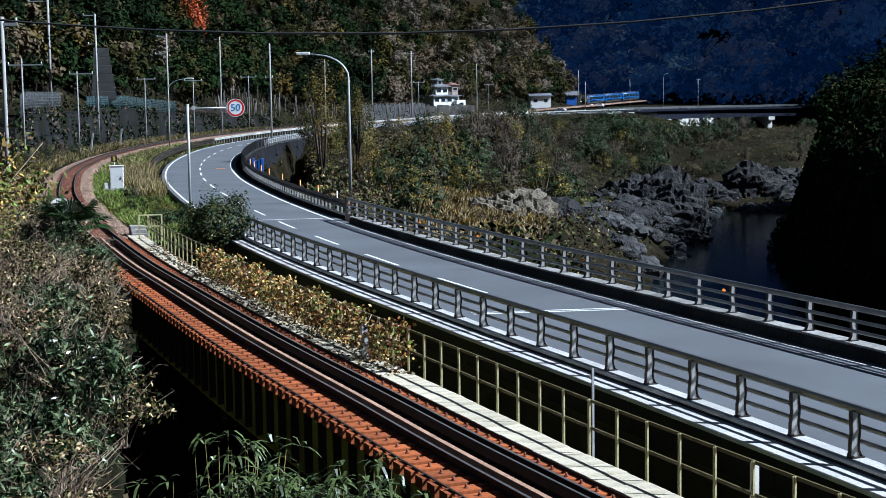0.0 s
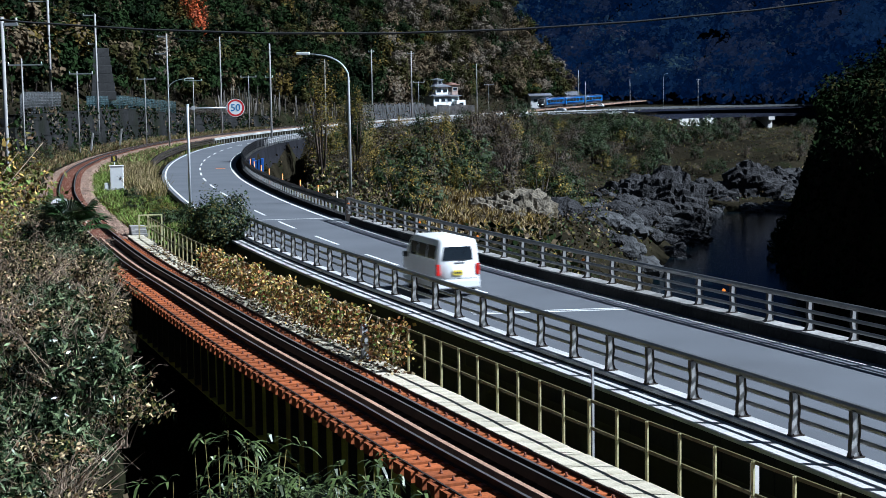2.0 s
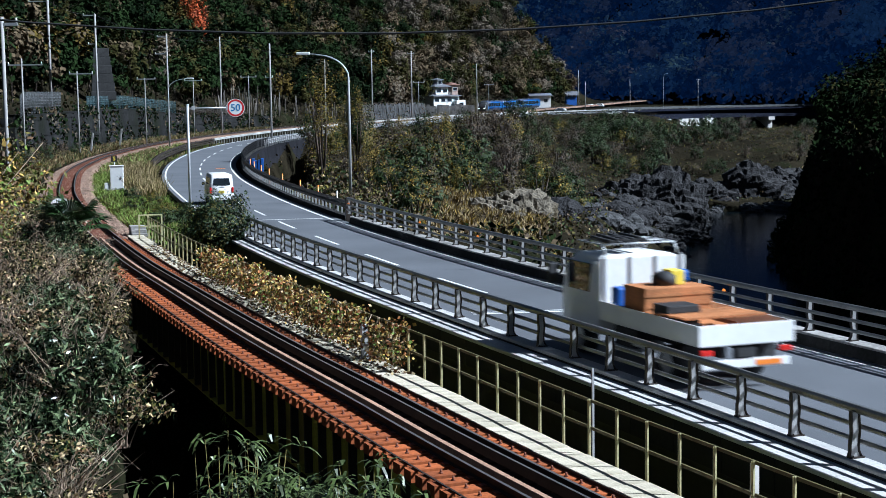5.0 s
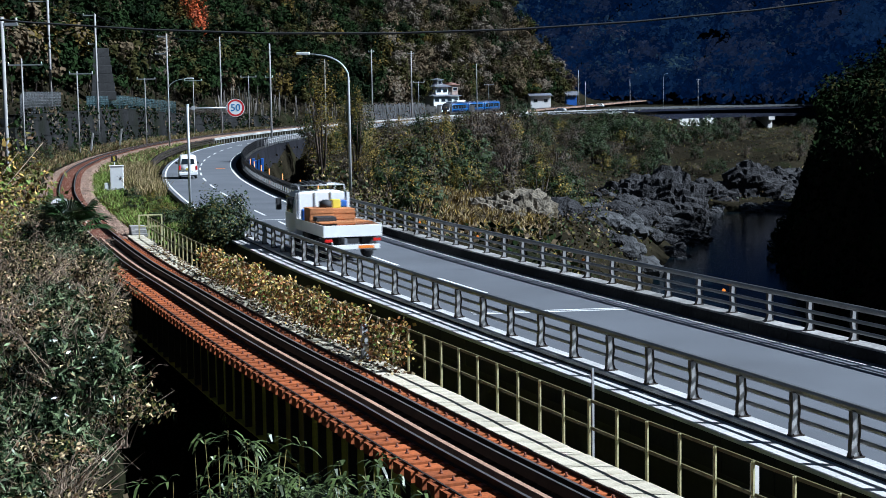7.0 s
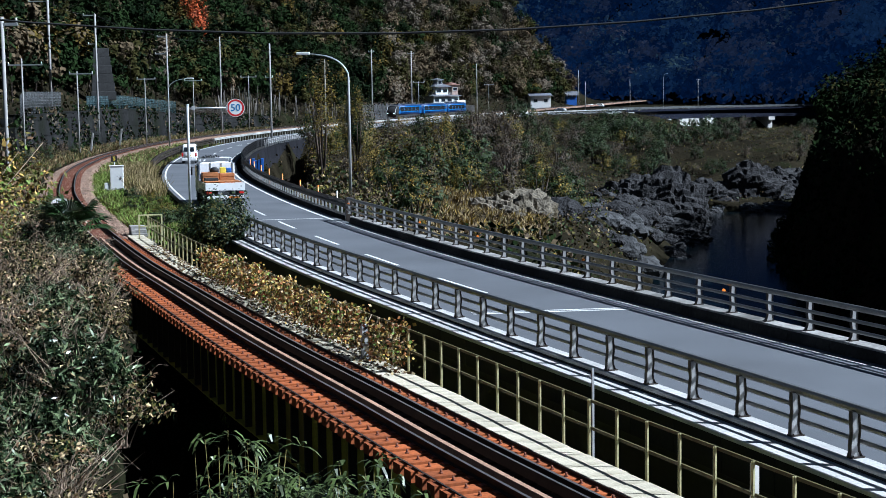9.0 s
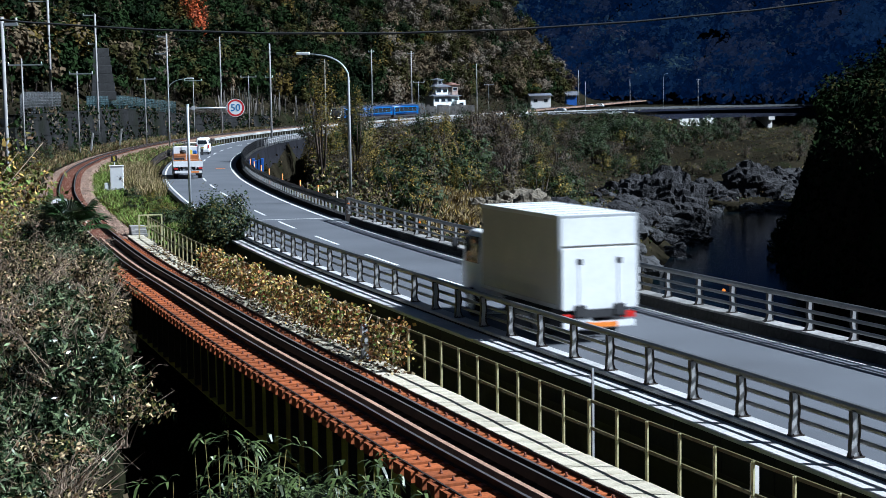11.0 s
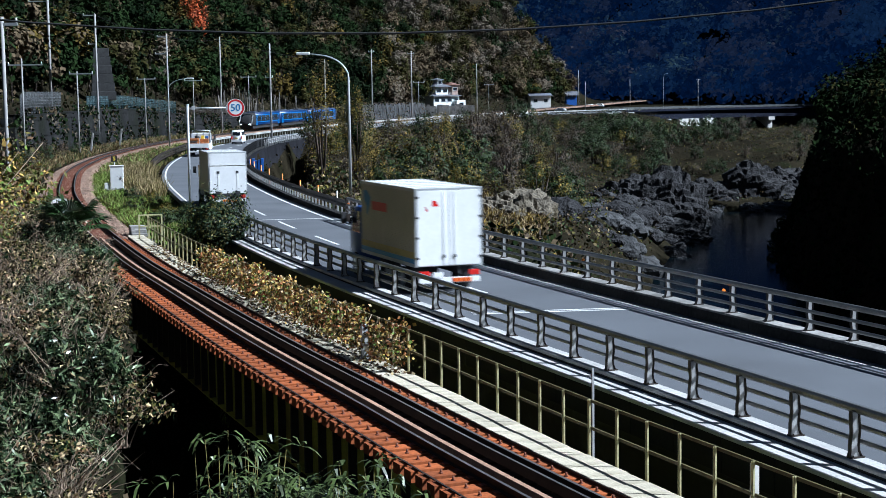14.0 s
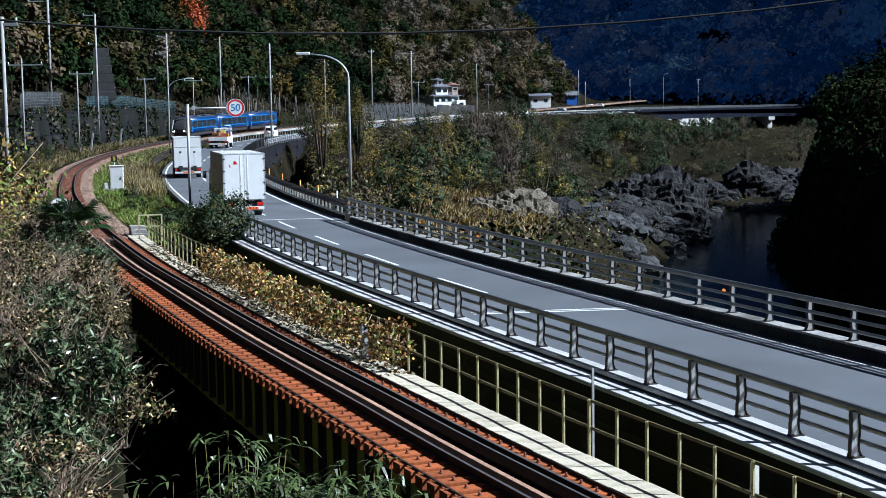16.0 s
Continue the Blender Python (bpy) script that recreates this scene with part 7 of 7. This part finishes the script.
            bm.faces.new(vs)
            part("blue_emblem", bm, SIGN_BLUE, v, "dark blue emblem")
            slab_part("yellow_band", v, YELLOW_DULL, a, b, 0.12, box_len - 0.05, z0 + 0.28, z0 + 0.5, 0, "dull yellow lower band")
            slab_part("blue_band", v, SIGN_BLUE, a, b, 0.12, box_len - 0.05, z0 + 0.11, z0 + 0.26, 0, "blue lower band")
    cab(v, box_len + 0.12, w - 0.15, 0.55, 2.7, WHITE if kind == "lift" else CAB_BLUE, 1.8)
    for x in (-1, 1):
        slab_part("tail_lamp", v, RED, min(x * 0.72, x * 1.1), max(x * 0.72, x * 1.1), -0.04, 0.04, 0.66, 0.84, 0.01, "red tail lamp")
        slab_part("mudguard", v, DARK, min(x * 0.55, x * 1.12), max(x * 0.55, x * 1.12), 0.75, 0.79, 0.3, 0.9)
        wheel(v, x * (h - 0.22), 1.55, 0.45, 0.42)
        wheel(v, x * (h - 0.16), box_len + 1.0, 0.45, 0.28)
    slab_part("bumper", v, WHITE, -h + 0.1, h - 0.1, -0.03, 0.08, 0.42, 0.6, 0.01)
    slab_part("reflector_board", v, ORANGE, -0.35 if kind == "lift" else 0.1, 0.55 if kind == "lift" else 0.8, -0.045, -0.0305, 0.44, 0.58, 0, "orange reflector board")
    slab_part("number_plate", v, SIGN_WHITE, -0.6, -0.25, -0.05, -0.0305, 0.62, 0.8)
    for k in range(4 if kind != "lift" else 0):
        slab_part("reflector_stripe", v, RED, 0.12 + 0.17 * k, 0.2 + 0.17 * k, -0.05, -0.0455, 0.44, 0.58)
    return v


YELLOW_DULL = material("dull_yellow_paint", (0.45, 0.36, 0.12), rough=0.5, var=0.1, bump=0)
CAB_BLUE = material("cab_blue_paint", (0.05, 0.1, 0.3), rough=0.35, var=0.05, bump=0)
van = kei_van()
van.scale = (1.08, 1.08, 1.06)
flatbed = flatbed_truck()
flatbed.scale = (1.23, 1.3, 1.22)
truck_lift = box_truck("white box truck with a folded tail lift", 2.4, 3.55, 5.6, "lift")
truck_doors = box_truck("white box truck with double doors and emblems", 2.45, 3.7, 6.3, "doors")


# ---- train: cars with origin at mid-length on the rails, y forward ----
def train_car(front):
    v = tagged(new("rail_car"), "blue diesel rail car with slanted black cab front" if front else "blue diesel rail car with dark window band", "train", "three-car train")
    L, h = 20.4, 1.42
    half = [(h - 0.1, 0.95), (h, 1.2), (h, 2.9), (h - 0.12, 3.25), (h - 0.6, 3.45)]
    if front:
        shell([(-L / 2, half), (L / 2 - 2.6, half)], "body", v, BLUE)
        shell([(L / 2 - 2.59, half), (L / 2 - 1.2, [(h - 0.1, 0.95), (h, 1.2), (h - 0.02, 2.2), (h - 0.3, 2.95), (h - 0.7, 3.1)]), (L / 2, [(h - 0.35, 0.95), (h - 0.25, 1.2), (h - 0.25, 1.5), (h - 0.4, 1.7), (h - 0.8, 1.75)])], "cab", v, BLACK, "black slanted cab nose")
        bm = bmesh.new()
        vs = [bm.verts.new(c) for c in ((-1.16, L / 2 + 0.03, 1.45), (1.16, L / 2 + 0.03, 1.45), (0.98, L / 2 - 1.16, 3.0), (0.62, L / 2 - 1.2, 3.16), (-0.62, L / 2 - 1.2, 3.16), (-0.98, L / 2 - 1.16, 3.0))]
        bm.faces.new(vs)
        bmesh.ops.solidify(bm, geom=bm.faces[:], thickness=-0.08)
        part("windscreen", bm, GLASS, v, "large black slanted windscreen")
        slab_part("front_panel", v, BLACK, -1.1, 1.1, L / 2 - 0.02, L / 2 + 0.04, 0.9, 1.48, 0.03, "black lower front")
        for x in (-1, 1):
            slab_part("headlight", v, LAMP, x * 0.85 - 0.16, x * 0.85 + 0.16, L / 2 + 0.03, L / 2 + 0.09, 1.15, 1.34, 0.02, "lit white headlight")
            bm = bmesh.new()
            tube(bm, [(x * 1.2, L / 2 + 0.0, 1.0), (x * 1.22, L / 2 - 0.1, 1.6), (x * 1.2, L / 2 - 1.15, 3.02)], 0.08, 6)
            part("cab_pillar", bm, STAINLESS, v, "silver cab edge trim")
    else:
        shell([(-L / 2, half), (L / 2, half)], "body", v, BLUE)
    y_end = L / 2 - (3.4 if front else 1.6)
    for x in (-1, 1):
        a, b = sorted((x * (h - 0.02), x * (h + 0.012)))
        slab_part("window_band", v, GLASS, a, b, -L / 2 + 2.0, y_end, 1.72, 2.84, 0.01, "dark continuous window band")
        a, b = sorted((x * (h - 0.02), x * (h + 0.018)))
        slab_part("upper_stripe", v, LIGHT_BLUE, a, b, -L / 2 + 0.3, y_end + 0.7, 2.86, 3.02, 0)
        slab_part("lower_stripe", v, LIGHT_BLUE, a, b, -L / 2 + 0.3, y_end + 0.7, 1.54, 1.7, 0)
        for y in (-L / 2 + 1.4, y_end + 0.35):
            slab_part("door", v, LIGHT_BLUE, a, b, y - 0.4, y + 0.4, 0.98, 2.95, 0.005, "light blue side door")
            a2, b2 = sorted((x * (h + 0.018), x * (h + 0.024)))
            slab_part("door_window", v, GLASS, a2, b2, y - 0.22, y + 0.22, 1.9, 2.65)
        for k in range(1, 5):
            y = -L / 2 + 2.0 + (y_end + L / 2 - 2.0) * k / 5
            a3, b3 = sorted((x * (h + 0.012), x * (h + 0.02)))
            slab_part("window_pillar", v, LIGHT_BLUE, a3, b3, y - 0.07, y + 0.07, 1.72, 2.84)
    slab_part("roof", v, TRAIN_ROOF, -0.95, 0.95, -L / 2 + 0.05, L / 2 - (3.4 if front else 0.05), 3.38, 3.5, 0.04)
    for y in (-6, 0, 5):
        slab_part("roof_unit", v, TRAIN_ROOF, -0.7, 0.7, y - 1.3, y + 1.3, 3.5, 3.68, 0.05, "grey roof cooling unit")
    slab_part("underframe", v, DARK, -1.2, 1.2, -L / 2 + 0.6, L / 2 - 1.0, 0.42, 0.95, 0.03)
    for y in (-6.9, 6.9):
        bm = bmesh.new()
        box(bm, -0.95, 0.95, y - 1.3, y + 1.3, 0.3, 0.62, bevel=0.03)
        bogie = part("bogie", bm, DARK, v)
        for yy in (y - 1.0, y + 1.0):
            for x in (-0.57, 0.57):
                bm = bmesh.new()
                disc(bm, (x, yy, 0.41), (1, 0, 0), 0.41, 0.12, 16)
                part("wheel", bm, RUST_DARK, bogie)
    slab_part("gangway", v, BLACK, -0.5, 0.5, -L / 2 - 0.3, -L / 2 + 0.02, 1.0, 3.0, 0.03)
    return v


for x, y, z, t, m, l in ((58, 600, 4.2, 60, WHITE, "white parked car in the village"), (62.5, 603, 4.3, 80, WHITE, "white parked car in the village"), (41, 516, 1.5, 75, STAINLESS, "grey parked car by the far road")):
    parked_car(x, y, float(ground_z(np.array([x]), np.array([y]))[0]) + 0.02, t, m, l)
LAMP = glow("headlight_glow", (1.0, 0.97, 0.9), 3.0)
train = [train_car(True), train_car(False), train_car(False)]


def motions():
    """Everything that moves: vehicles in the left lane, the train on its track."""
    lane = -1.3

    def on_road(thing, stamps, off=lane):
        rows = []
        for t, s in stamps:
            m = ROAD.turn(s)
            rows.append((t, m @ Matrix.Translation((off, 0, 0.006))))
        walk(thing, rows)

    def stamps(keys, step=0.5):
        """Even rows, by smooth interpolation of (seconds, metres along the road)."""
        T, S = [k[0] for k in keys], [k[1] for k in keys]
        way = Way([(a * 10, b, 0) for a, b in zip(T, S)], step=0.2)
        ts = [i * step for i in range(int(16 / step) + 1)]
        return [(t, float(np.interp(t * 10, way.p[:, 0], way.p[:, 1]))) for t in ts]

    on_road(van, stamps(VAN_KEYS))
    on_road(flatbed, stamps(FLATBED_KEYS))
    on_road(truck_lift, stamps(LIFT_KEYS))
    on_road(truck_doors, stamps(DOORS_KEYS))
    head0 = TRACK.s_at_y(594)
    for i, car in enumerate(train):
        rows = []
        for k in range(33):
            t = k * 0.5
            s = head0 - TRAIN_SPEED * t + 10.2 + i * 20.9
            a, b = TRACK.at(s - 6.9), TRACK.at(s + 6.9)
            d = a - b
            mid = (a + b) / 2
            rows.append((t, Matrix.Translation(mid) @ Matrix.Rotation(math.atan2(-d.x, d.y), 4, "Z") @ Matrix.Rotation(math.atan2(d.z, math.hypot(d.x, d.y)), 4, "X")))
        walk(car, rows)


TRAIN_SPEED = 22.0
# metres along the road, counted from the near end of the bridge
S29 = ROAD.s_at_y(29.0)
VAN_KEYS = [(t, S29 + s) for t, s in ((0.0, -4.6), (0.6, 4.6), (1.5, 18.3), (2.4, 32.7), (3.0, 42.4), (3.6, 52.6), (4.2, 63.2), (5.5, 86.6), (7.0, 111.3), (9.0, 141.9), (12.5, 185.6), (14.5, 212.3), (16.0, 232.4))]
FLATBED_KEYS = [(t, S29 + s) for t, s in ((0.0, -66.0), (2.0, -35.0), (4.2, -3.8), (5.4, 13.6), (6.3, 27.7), (7.0, 39.2), (7.8, 53.2), (8.4, 64.0), (9.0, 75.6), (10.5, 103), (12.5, 134.2), (14.5, 168.4), (16.0, 187.5))]
LIFT_KEYS = [(t, S29 + s) for t, s in ((0.0, -176.0), (4.0, -105), (8.0, -37), (11.3, 20.6), (12.1, 35.4), (12.5, 42.7), (13.0, 52.8), (13.5, 63.6), (14.5, 84.2), (16.0, 112.3))]
DOORS_KEYS = [(t, S29 + s) for t, s in ((0.0, -232.0), (5.0, -140), (9.0, -66), (12.0, -10.2), (13.0, 8.7), (13.5, 18.0), (14.0, 27.1), (14.5, 36.9), (15.0, 47.5), (15.5, 57.6), (16.0, 66.2))]
motions()
